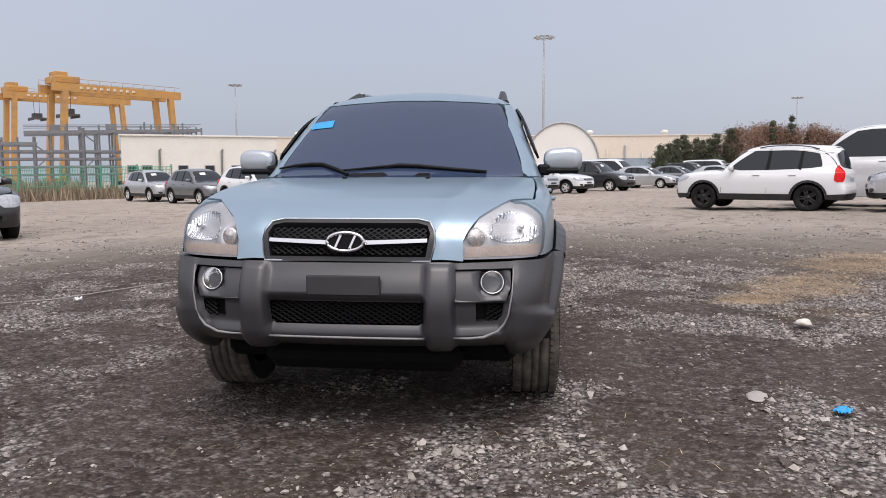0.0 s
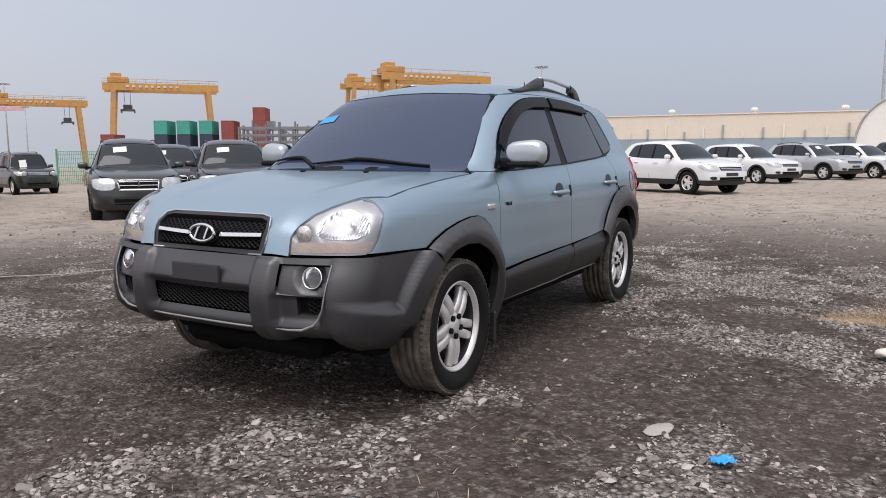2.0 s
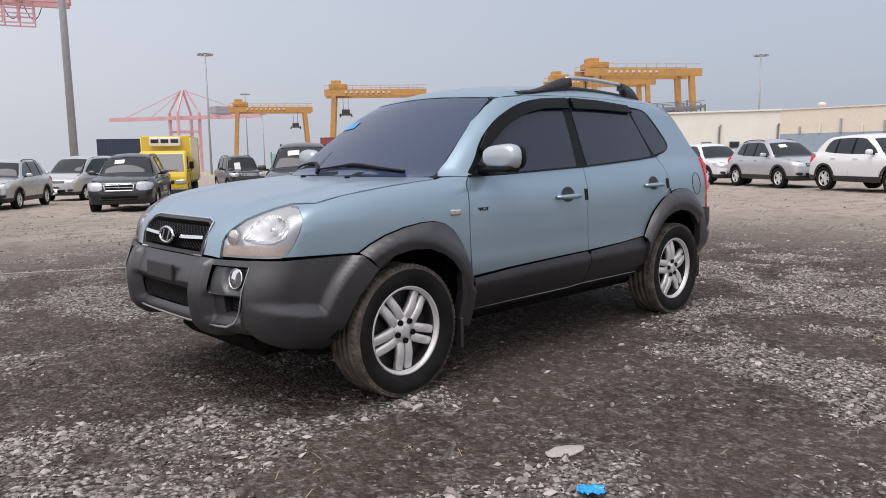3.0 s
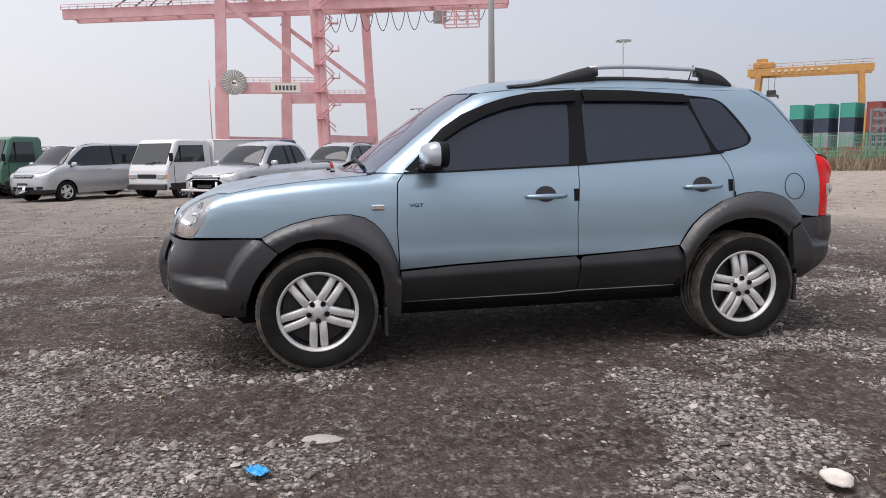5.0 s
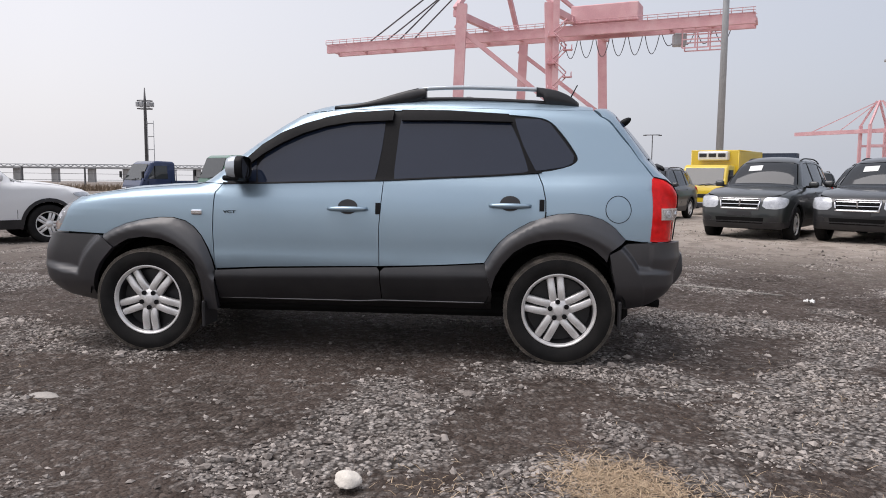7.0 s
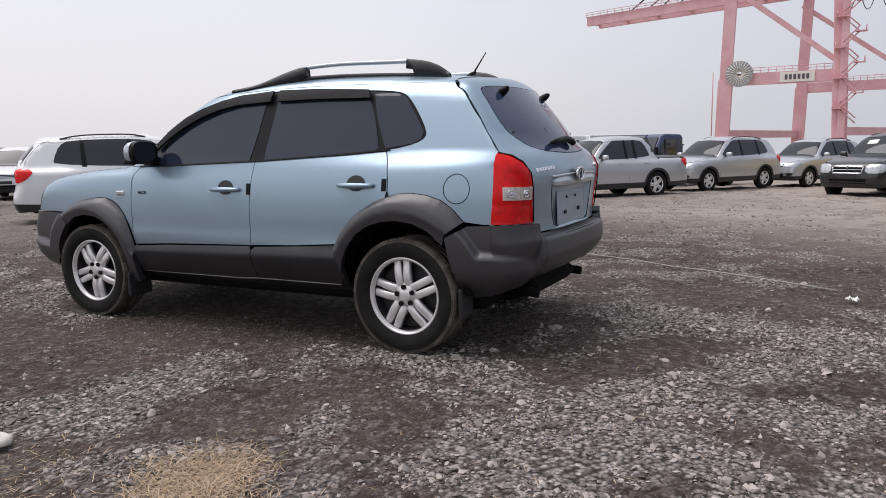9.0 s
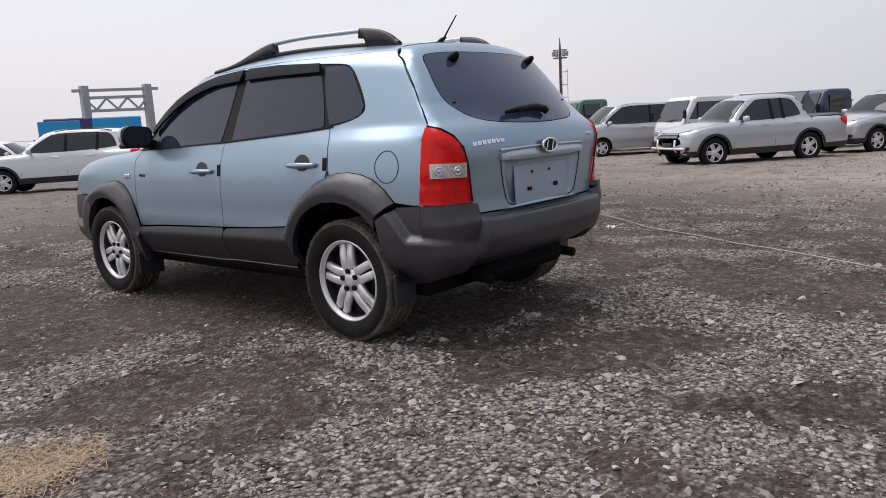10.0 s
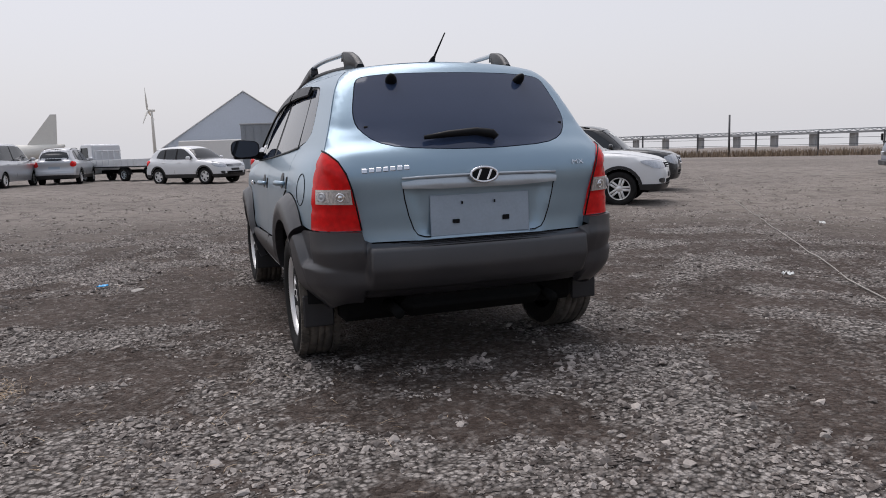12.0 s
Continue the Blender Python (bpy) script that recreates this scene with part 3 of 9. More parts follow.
suv = thing("parked_suv", "blue-green metallic off-road car with grey plastic cladding, dusty", "car")
# dark shell under the panels, open at the wheel arches
shell = [(0.0, -2.1, 0.44), (0.0, -2.1, 0.90), (0.35, -2.07, 0.90), (0.6, -1.98, 0.955), (0.74, -1.85, 0.985), (0.8, -1.6, 1.0), (0.8, -0.85, 1.05), (0.75, -0.5, 1.36), (0.66, 0.0, 1.50), (0.62, 1.2, 1.49), (0.6, 1.62, 1.44), (0.70, 1.8, 1.2), (0.4, 2.0, 1.12), (0.001, 2.03, 1.12), (0.001, 2.05, 0.40), (0.7, 1.95, 0.38)]
shell = shell + ARCH_R_IN[::-1] + S((0.88, 0.36), (-0.93, 0.34)) + ARCH_F_IN[::-1] + [(0.8, -1.85, 0.40), (0.5, -2.0, 0.44)]
panel("body_shell", BODY, WRAP, shell, M_VOID, suv, off=-0.085, step=0.07, thick=0.0, mirror=True)

# painted panels
seam = snap(BODY, TOPWAY, [(0.735, -1.88, 2), (0.757, -1.75, 2), (0.765, -1.55, 2), (0.765, -1.35, 2), (0.76, -1.15, 2), (0.755, -1.0, 2)])
seam = [tuple(p) for p in seam]
cowl = [(0.70, -0.99, 1.085), (0.5, -1.045, 1.08), (0.25, -1.08, 1.075)]
hood_half = [(0.285, -2.05, 0.915), (0.335, -2.05, 0.905), (0.358, -2.07, 0.875), (0.362, -2.09, 0.82), (0.348, -2.11, 0.757), (0.478, -2.10, 0.757), *HEADLAMP[1:7], *seam[1:], *cowl]
hood_line = hood_half + [(-x, y, z) for x, y, z in hood_half[::-1]]
panel("hood", BODY, HOODWAY, hood_line, M_PAINT, suv, gap=0.003, step=0.045, thick=0.02, label="painted hood",
      deep=lambda p: 0.011 * np.exp(-((np.abs(p[:, 0]) - (0.40 + 0.16 * np.clip((p[:, 1] + 2.0) / 1.0, 0, 1))) / 0.035) ** 2) * np.clip((-1.1 - p[:, 1]) / 0.4, 0, 1))
fender = [*[HEADLAMP[i] for i in (12, 11, 10, 9, 8, 7)], (0.74, -1.87, 0.99), *seam[1:], (0.79, -0.95, 1.085)] + S((-0.86, 1.086), (-0.803, 1.081), (-0.843, 1.03), (-0.848, 0.95), (-0.853, 0.80), (-0.845, 0.60), (-0.838, 0.52)) + ARCH_F_OUT[::-1][1:]
panel("front_fender", BODY, WRAP, fender, M_PAINT, suv, gap=0.0022, thick=0.016, mirror=True, step=0.04)
front_door = S((-0.84, 1.03), (-0.80, 1.083), (-0.53, 1.086), (0.232, 1.110), (0.222, 0.95), (0.211, 0.82), (0.214, 0.585), (-0.03, 0.58), (-0.52, 0.566), (-0.84, 0.548), (-0.852, 0.78), (-0.846, 0.95))
rear_door = S((0.232, 1.110), (0.92, 1.144), (1.175, 1.16), (1.205, 1.09), (1.224, 1.0), (1.226, 0.90), (1.205, 0.885), (1.14, 0.872), (1.066, 0.832), (1.0, 0.788), (0.948, 0.74), (0.90, 0.678), (0.862, 0.618), (0.59, 0.60), (0.214, 0.585), (0.211, 0.82), (0.222, 0.95))
bow = lambda p: 0.009 * np.exp(-((p[:, 2] - 0.595) / 0.05) ** 2)
panel("front_door", BODY, WRAP, front_door, M_PAINT, suv, gap=0.0025, mirror=True, thick=0.018, label="painted front door", deep=bow)
panel("rear_door", BODY, WRAP, rear_door, M_PAINT, suv, gap=0.0025, mirror=True, thick=0.018, label="painted rear door", deep=bow)
ws_edge = [(0.745, -0.955, 1.09), (0.715, -0.85, 1.17), (0.68, -0.72, 1.275), (0.64, -0.57, 1.39), (0.605, -0.44, 1.475), (0.575, -0.34, 1.528)]
roof_edge = snap(BODY, TOPWAY, [(0.575, -0.30, 3), (0.60, -0.1, 3), (0.605, 0.3, 3), (0.60, 0.7, 3), (0.588, 1.1, 3), (0.566, 1.40, 3), (0.545, 1.515, 3)])
roof_edge = [tuple(p) for p in roof_edge]
quarter = [*ws_edge, *roof_edge, *HATCH_SIDE[1:], *TAILLAMP[:-6:-1], (0.80, 1.88, 0.758), (0.82, 1.80, 0.757), *ARCH_R_OUT[:5:-1], *S((1.14, 0.875), (1.205, 0.888), (1.228, 0.90), (1.226, 1.0), (1.207, 1.09), (1.178, 1.16)), *S((0.92, 1.144), (0.25, 1.110), (-0.53, 1.086), (-0.80, 1.083), x=0.8)]
panel("body_side", BODY, WRAP, quarter, M_PAINT, suv, holes=[DLO], gap=0.0015, mirror=True, thick=0.02, step=0.04, label="painted side frame with roof pillars")
roof_line = [*roof_edge, *[(-x, y, z) for x, y, z in roof_edge[::-1]]]
roof_line = [(0.3, -0.375, 1.6), (0.5, -0.345, 1.56), *roof_line, (-0.5, -0.345, 1.56), (-0.3, -0.375, 1.6), (0, -0.385, 1.6)]
panel("roof", BODY, TOPWAY, [(x, y, 3.0) for x, y, z in roof_line], M_PAINT, suv, step=0.06, thick=0.015, label="painted roof")
# windscreen and windows
ws = [(x - 0.012, y, z) for x, y, z in ws_edge] + [(0.5, -0.385, 1.55), (0.3, -0.41, 1.56)]
ws = [(0.70, -0.99, 1.085)] + ws
ws_line = ws + [(-x, y, z) for x, y, z in ws[::-1]] + [(-0.45, -1.06, 1.08), (0, -1.09, 1.07), (0.45, -1.06, 1.08)]
panel("windscreen_frame", BODY, HOODWAY, ws_line, M_BLACK, suv, off=-0.006, step=0.07, thick=0.01, label="black windscreen surround")
panel("windscreen", BODY, HOODWAY, [(x * 0.965, y + 0.01, z) for x, y, z in ws_line], M_WSHIELD, suv, off=-0.002, step=0.06, thick=0.004, rnd=1, label="dark tinted windscreen")
panel("window_surround", BODY, WRAP, DLO, M_BLACK, suv, off=-0.006, step=0.05, thick=0.01, gap=0.001, mirror=True, rnd=1, label="black window surround")
GL_F = S((-0.56, 1.10), (-0.575, 1.19), (-0.53, 1.26), (-0.42, 1.345), (-0.30, 1.405), (-0.15, 1.45), (0.0, 1.475), (0.205, 1.485), (0.19, 1.30), (0.165, 1.12), x=0.75)
GL_V = S((-0.74, 1.10), (-0.60, 1.235), (-0.585, 1.10), x=0.75)
GL_R = S((0.305, 1.13), (0.325, 1.487), (0.6, 1.485), (0.99, 1.465), (1.045, 1.35), (1.105, 1.18), (1.0, 1.165), x=0.75)
GL_Q = S((1.04, 1.49), (1.18, 1.482), (1.235, 1.46), (1.32, 1.35), (1.38, 1.265), (1.375, 1.235), (1.33, 1.215), (1.17, 1.19), (1.10, 1.33), x=0.75)
for nm, gl in (("front_window", GL_F), ("corner_pane", GL_V), ("rear_window", GL_R), ("quarter_window", GL_Q)):
    panel(nm, BODY, WRAP, gl, M_GLASS, suv, off=-0.003, step=0.05, thick=0.004, mirror=True, rnd=0, gap=(-0.014 if nm != "corner_pane" else 0.0), label="dark tinted side window")
chrome_line = [(x, y, z) for x, y, z in S((-0.80, 1.080), (-0.53, 1.083), (0.25, 1.107), (0.92, 1.141), (1.20, 1.162), (1.20, 1.170), (0.92, 1.149), (0.25, 1.115), (-0.53, 1.091), (-0.80, 1.088), x=0.8)]
panel("belt_moulding", BODY, WRAP, chrome_line, M_BLACK, suv, off=0.008, thick=0.012, step=0.05, mirror=True, label="black belt moulding")
VIS_F = S((-0.66, 1.225), (-0.56, 1.318), (-0.44, 1.395), (-0.30, 1.455), (-0.15, 1.50), (0.0, 1.528), (0.272, 1.545), (0.265, 1.478), (0.0, 1.468), (-0.15, 1.442), (-0.30, 1.395), (-0.44, 1.33), (-0.55, 1.262), (-0.65, 1.185), x=0.72)
VIS_R = S((0.318, 1.546), (0.62, 1.541), (0.99, 1.517), (1.015, 1.468), (0.62, 1.478), (0.322, 1.478), x=0.72)
for v_ in (VIS_F, VIS_R):
    panel("rain_visor", BODY, WRAP, v_, M_VISOR, suv, off=0.012, thick=0.014, step=0.03, mirror=True, label="smoked plastic rain visor over the window",
          deep=lambda p: 0.014 * np.clip((1.62 - p[:, 2]) / 0.2, 0, 1))

# cladding
LOW_DOOR_F = S((-0.838, 0.545), (-0.52, 0.562), (-0.03, 0.576), (0.20, 0.582), (0.219, 0.56), (0.222, 0.36), (-0.03, 0.352), (-0.80, 0.352), (-0.84, 0.36))
LOW_DOOR_R = S((0.224, 0.36), (0.222, 0.56), (0.245, 0.58), (0.59, 0.596), (0.862, 0.614), (0.90, 0.50), (0.908, 0.40), (0.90, 0.365))
step_ = lambda p: np.interp(p[:, 2] - 0.018 * p[:, 1], [0.34, 0.38, 0.46, 0.520, 0.535, 0.585], [-0.010, 0.006, 0.026, 0.036, 0.034, 0.002])
# darker plastic than the flares: the undercut's shade is put into the colour
panel("front_door_cladding", BODY, WRAP, LOW_DOOR_F, M_CLAD_LOW, suv, off=0.004, gap=0.002, mirror=True, thick=0.03, step=0.02, deep=step_, label="grey plastic lower door cladding, shade in its dark colour")
panel("rear_door_cladding", BODY, WRAP, LOW_DOOR_R, M_CLAD_LOW, suv, off=0.004, gap=0.002, mirror=True, thick=0.03, step=0.02, deep=step_, label="grey plastic lower door cladding, shade in its dark colour")
# pale bar paints the highlight along the worn bottom edge
for sg in (1, -1):
    P = snap(BODY, WRAP, [(sg * 0.85, y, 0.358 + 0.008 * (y > 0.2)) for y in np.linspace(-0.83, 0.86, 14)])
    P = P + BODY.normal(P) * 0.004
    v, f = tube([Vector(q) for q in P], 0.0035, 5)
    from_arrays("cladding_edge", v, f, M_LIP, suv, "worn lower edge of the cladding, highlight painted pale")
SILL = S((-0.93, 0.36), (0.90, 0.36), (0.90, 0.275), (-0.93, 0.265))
panel("sill", BODY, WRAP, SILL, M_CLAD_LOW, suv, off=-0.010, gap=0.001, mirror=True, thick=0.03, step=0.03, deep=lambda p: -0.9 * np.clip(0.355 - p[:, 2], 0, 0.1), label="black plastic sill")


def flare(cy, cz, rin, wide, edge):
    """Swells out round the wheel and runs down flush along the painted edge."""
    q = np.array([(y, z) for _, y, z in edge])

    def f(p):
        r = np.hypot(p[:, 1] - cy, p[:, 2] - cz)
        near = np.full(len(p), 9.0)
        for a, b in zip(q, q[1:]):
            d = b - a
            t = np.clip(((p[:, 1] - a[0]) * d[0] + (p[:, 2] - a[1]) * d[1]) / (d @ d), 0, 1)
            near = np.minimum(near, np.hypot(p[:, 1] - a[0] - t * d[0], p[:, 2] - a[1] - t * d[1]))
        return np.clip((near + 0.004) / 0.030, 0, 1) * np.interp((r - rin) / wide, [0.0, 0.22, 0.30, 0.62, 0.92, 1.05], [0.040, 0.046, 0.056, 0.050, 0.024, 0.005])
    return f


FL_F = ARCH_F_OUT + S((-0.838, 0.30), (-0.925, 0.29)) + ARCH_F_IN[::-1][1:-4] + S((-1.497, 0.678))
panel("front_flare", BODY, WRAP, FL_F, M_CLAD, suv, off=0.004, gap=0.002, mirror=True, thick=0.05, step=0.02, deep=flare(-1.30, 0.33, 0.40, 0.155, ARCH_F_OUT), label="grey plastic wheel arch flare")
FL_R = ARCH_R_OUT + S((1.60, 0.70), (1.585, 0.64)) + ARCH_R_IN[10:0:-1] + S((0.905, 0.45))
panel("rear_flare", BODY, WRAP, FL_R, M_CLAD, suv, off=0.004, gap=0.002, mirror=True, thick=0.05, step=0.02, deep=flare(1.31, 0.35, 0.41, 0.17, ARCH_R_OUT), label="grey plastic wheel arch flare")
for sg in (1, -1):
    P = snap(BODY, WRAP, [(sg * x, y, z) for x, y, z in S((1.226, 0.93), (1.218, 0.85), (1.20, 0.815), (1.172, 0.796), (1.094, 0.755), (1.015, 0.704), (0.963, 0.627), (0.936, 0.575))])
    P = P + BODY.normal(P) * np.array((0.004, 0.030, 0.036, 0.040, 0.042, 0.042, 0.042, 0.040))[:, None]
    v, f = tube([Vector(q) for q in P], 0.0045, 6)
    from_arrays("flare_seam", v, f, M_VOID, suv, "dark gap where the door meets the arch")

# front bumper
side_top = [(0.80, -1.92, 0.752), (0.835, -1.80, 0.752), (0.85, -1.62, 0.750)]
fb = [(0.0, -2.15, 0.748), (0.30, -2.14, 0.748), (0.48, -2.10, 0.748), (0.68, -2.0, 0.752), *side_top] + S((-1.585, 0.748), (-1.500, 0.676)) + ARCH_F_IN[3::-1] + [(0.85, -1.75, 0.292), (0.80, -1.86, 0.31), (0.70, -1.97, 0.31), (0.5, -2.06, 0.318), (0.25, -2.09, 0.352)]
fb_line = fb + [(-x, y, z) for x, y, z in fb[:0:-1]]
GRILLE_LOW = [(-0.322, -2.15, 0.592), (0.322, -2.15, 0.592), (0.318, -2.15, 0.50), (0.30, -2.15, 0.490), (-0.30, -2.15, 0.490), (-0.318, -2.15, 0.50)]
FOG = [(0.447, -2.112, 0.721), (0.56, -2.09, 0.722), (0.670, -2.048, 0.722), (0.668, -2.07, 0.66), (0.655, -2.097, 0.594), (0.55, -2.12, 0.595), (0.449, -2.15, 0.597)]
VENT = [(0.535, -2.135, 0.585), (0.648, -2.10, 0.583), (0.640, -2.10, 0.53), (0.622, -2.103, 0.508), (0.537, -2.129, 0.505)]
mir = lambda P: [(-x, y, z) for x, y, z in P]


def bumper_relief(p):
    ax = np.abs(p[:, 0])
    y, z = p[:, 1], p[:, 2]
    nose = y < -1.95
    rib = 0.032 * np.exp(-((ax - 0.384) / 0.057) ** 8) * np.clip((z - 0.31) / 0.08, 0, 1) * np.clip((0.752 - z) / 0.03, 0.4, 1) * nose
    # sloping ledge under the mesh, pocket beside the vents
    ledge = -0.034 * np.clip((z - 0.448) / 0.044, 0, 1) * (z < 0.60) * (ax < 0.325) * nose
    pocket = -0.030 * np.clip((ax - 0.438) / 0.012, 0, 1) * np.clip((0.655 + (z - 0.53) * 0.25 - ax) / 0.014, 0, 1) * np.clip((z - 0.458) / 0.022, 0, 1) * np.clip((0.60 - z) / 0.012, 0, 1) * nose
    # proud outer corner with a raised arch lip and a crease running forward from it
    outer = 0.010 * np.clip((ax - 0.672) / 0.010, 0, 1)
    r = np.hypot(y + 1.30, z - 0.33)
    arch = 0.040 * np.clip((0.526 - r) / 0.022, 0, 1) * (y > -1.90)
    line = 0.526 - 0.137 * (y + 1.767)
    crease = 0.040 * np.clip((line - z) / 0.022, 0, 1) * np.clip((y + 2.10) / 0.20, 0, 1) * (ax > 0.66)
    tuck = -0.085 * np.clip((0.46 - z) / 0.18, 0, 1) ** 1.4
    return rib + ledge + pocket + outer + np.maximum(arch, crease) + tuck


panel("front_bumper", BODY, WRAP, fb_line, M_CLAD, suv, holes=[GRILLE_LOW, FOG, VENT, mir(FOG), mir(VENT)], step=0.0175, thick=0.05, gap=0.001, deep=bumper_relief, hole_rnd=0, label="grey plastic front bumper with ribs")
# added black sheet stands in for the shade behind the lower mesh
panel("grille_shade_sheet", BODY, NOSEWAY, [(-0.34, 0, 0.60), (0.34, 0, 0.60), (0.34, 0, 0.47), (-0.34, 0, 0.47)], M_VOID, suv, off=-0.075, thick=0.0, step=0.08)
for sg in (1, -1):
    P = [(sg * x, y, z) for x, y, z in FOG]
    panel("fog_lamp_panel", BODY, WRAP, P, M_CLAD, suv, off=-0.014, thick=0.02, step=0.02, gap=0.002, label="grey fog lamp surround",
          deep=lambda p: -0.028 * np.clip(1.2 - np.hypot((np.abs(p[:, 0]) - 0.595) * 1.05, p[:, 2] - 0.672) / 0.055, 0, 1) ** 0.3 * (np.hypot((np.abs(p[:, 0]) - 0.595) * 1.05, p[:, 2] - 0.672) < 0.062))
    P = [(sg * x, y, z) for x, y, z in VENT]
    # black sheet in place of the vent's shaded depth
    panel("vent_shade_sheet", BODY, WRAP, P, M_VOID, suv, off=-0.06, gap=-0.01, thick=0.0, step=0.04)
    # round fog lamp
    c = snap(BODY, WRAP, [(sg * 0.595, -2.098, 0.672)])[0]
    nrm = BODY.normal(np.array([c]))[0] * 0.5 + np.array((0, -0.5, 0))
    tq = Vector(nrm).to_track_quat("X", "Z").to_matrix().to_4x4()
    mm = Matrix.Translation(Vector(c) - Vector(nrm).normalized() * 0.030) @ tq
    v, f = lathe([(-0.03, 0.009), (-0.02, 0.026), (0.0, 0.039), (0.010, 0.043), (0.013, 0.046), (0.008, 0.048)], 28)
    fog = from_arrays("fog_lamp", [mm @ Vector(q) for q in v], f, M_REFLECT, suv, "round clear fog lamp")
    v, f = lathe([(0.010, 0.043), (0.018, 0.030), (0.022, 0.014), (0.023, 0.0)], 28)
    from_arrays("lens", [mm @ Vector(q) for q in v], f, M_COVER, fog)


def lattice(x0, x1, z0, z1, sx, sz, keep, r, off, name, parent, material, ymid=-2.1, label=""):
    """A diamond mesh of thin bars laid on the nose."""
    segs, pts = [], []
    nx, nz = int((x1 - x0) / sx), int((z1 - z0) / sz)
    for i in range(nx + 1):
        for j in range(nz + 1):
            if (i + j) % 2:
                continue
            x, z = x0 + i * sx, z0 + j * sz
            for dj in (-1, 1):
                xa, za = x + sx, z + dj * sz
                if keep(x, z) and keep(xa, za):
                    pts += [(x, ymid, z), (xa, ymid, za)]
    X = snap(BODY, WRAP, pts)
    X = X + BODY.normal(X) * off
    v, f = bars([(X[i], X[i + 1]) for i in range(0, len(X), 2)], r)
    return from_arrays(name, v, f, material, parent, label, smooth=False)


lattice(-0.34, 0.34, 0.43, 0.60, 0.0165, 0.0105, lambda x, z: abs(x) < 0.325 and 0.486 < z < 0.592, 0.0032, -0.040, "grille_mesh", suv, M_BLACK, label="black diamond grille mesh")
for sg in (1, -1):
    lattice(min(sg * 0.5, sg * 0.7), max(sg * 0.5, sg * 0.7), 0.45, 0.60, 0.0165, 0.0105, lambda x, z: 0.53 < abs(x) < 0.655 and 0.50 < z < 0.588, 0.0032, -0.038, "vent_mesh", suv, M_BLACK, ymid=-2.03)
# upper grille with its bright bar and badge
GR = [(-0.285, -2.05, 0.915), (0.285, -2.05, 0.915), (0.335, -2.05, 0.905), (0.357, -2.07, 0.875), (0.360, -2.09, 0.82), (0.346, -2.11, 0.752), (-0.346, -2.11, 0.752), (-0.360, -2.09, 0.82), (-0.357, -2.07, 0.875), (-0.335, -2.05, 0.905)]
INN = [(-0.285, 0, 0.902), (0.285, 0, 0.902), (0.327, 0, 0.892), (0.341, 0, 0.862), (0.325, 0, 0.770), (-0.325, 0, 0.770), (-0.341, 0, 0.862), (-0.327, 0, 0.892)]
panel("grille_frame", BODY, NOSEWAY, GR, M_CLAD_LOW, suv, holes=[INN], off=0.004, step=0.04, thick=0.04, hole_rnd=0, label="black grille surround")
P = snap(BODY, NOSEWAY, GR)
P = P + BODY.normal(P) * 0.006
v, f = tube([Vector(q) for q in P], 0.0042, 8, closed=True)
from_arrays("grille_rim", v, f, M_SILVER, suv, "thin bright rim round the grille")
# same black sheet for the shade behind the upper mesh
panel("grille_shade_sheet", BODY, NOSEWAY, INN, M_VOID, suv, off=-0.04, step=0.08, thick=0.0)
lattice(-0.34, 0.34, 0.77, 0.90, 0.0155, 0.0100, lambda x, z: abs(x) < 0.334 - abs(z - 0.86) * 0.15 and 0.772 < z < 0.900, 0.0036, -0.012, "grille_mesh", suv, M_BLACK, label="black diamond grille mesh")
for sg in (1, -1):
    P = [(sg * x, 0, z) for x, z in ((0.075, 0.834), (0.33, 0.842), (0.33, 0.828), (0.075, 0.818))]
    panel("grille_bar", BODY, NOSEWAY, P, M_CHROME, suv, off=0.008, thick=0.03, step=0.05, label="thin chrome grille bar")


def oval_badge(centre, nrm, w, h, parent):
    tq = Vector(nrm).to_track_quat("Z", "Y").to_matrix().to_4x4()
    mm = Matrix.Translation(centre) @ tq
    ring = [mm @ Vector((w * math.cos(a), h * math.sin(a), 0.006)) for a in np.linspace(0, 2 * math.pi, 36, endpoint=False)]
    v, f = tube(ring, 0.0075, 8, closed=True)
    badge = from_arrays("badge", v, f, M_CHROME, parent, "oval chrome badge ring")
    bm = bmesh.new()
    bmesh.ops.create_cone(bm, cap_ends=True, segments=36, radius1=1, radius2=0.95, depth=0.008, matrix=mm @ Matrix.Diagonal((w, h, 1, 1)))
    part("badge_plate", bm, M_BLACK, badge, "dark plate")
    bm = bmesh.new()
    sl = 0.45
    for s in (-1, 1):
        vs = add_box(bm, (s * w * 0.40, 0, 0.008), (w * 0.17, h * 1.45, 0.008), 0.002)
        for q in vs:
            q.co.x += sl * q.co.y
    bmesh.ops.transform(bm, matrix=mm, verts=bm.verts)
    part("badge_bars", bm, M_CHROME, badge, "slanted chrome bars")


c = snap(BODY, NOSEWAY, [(0, 0, 0.832)])[0]
oval_badge(Vector(c) + Vector((0, -0.022, 0)), (0, -1, 0.12), 0.076, 0.037, suv)
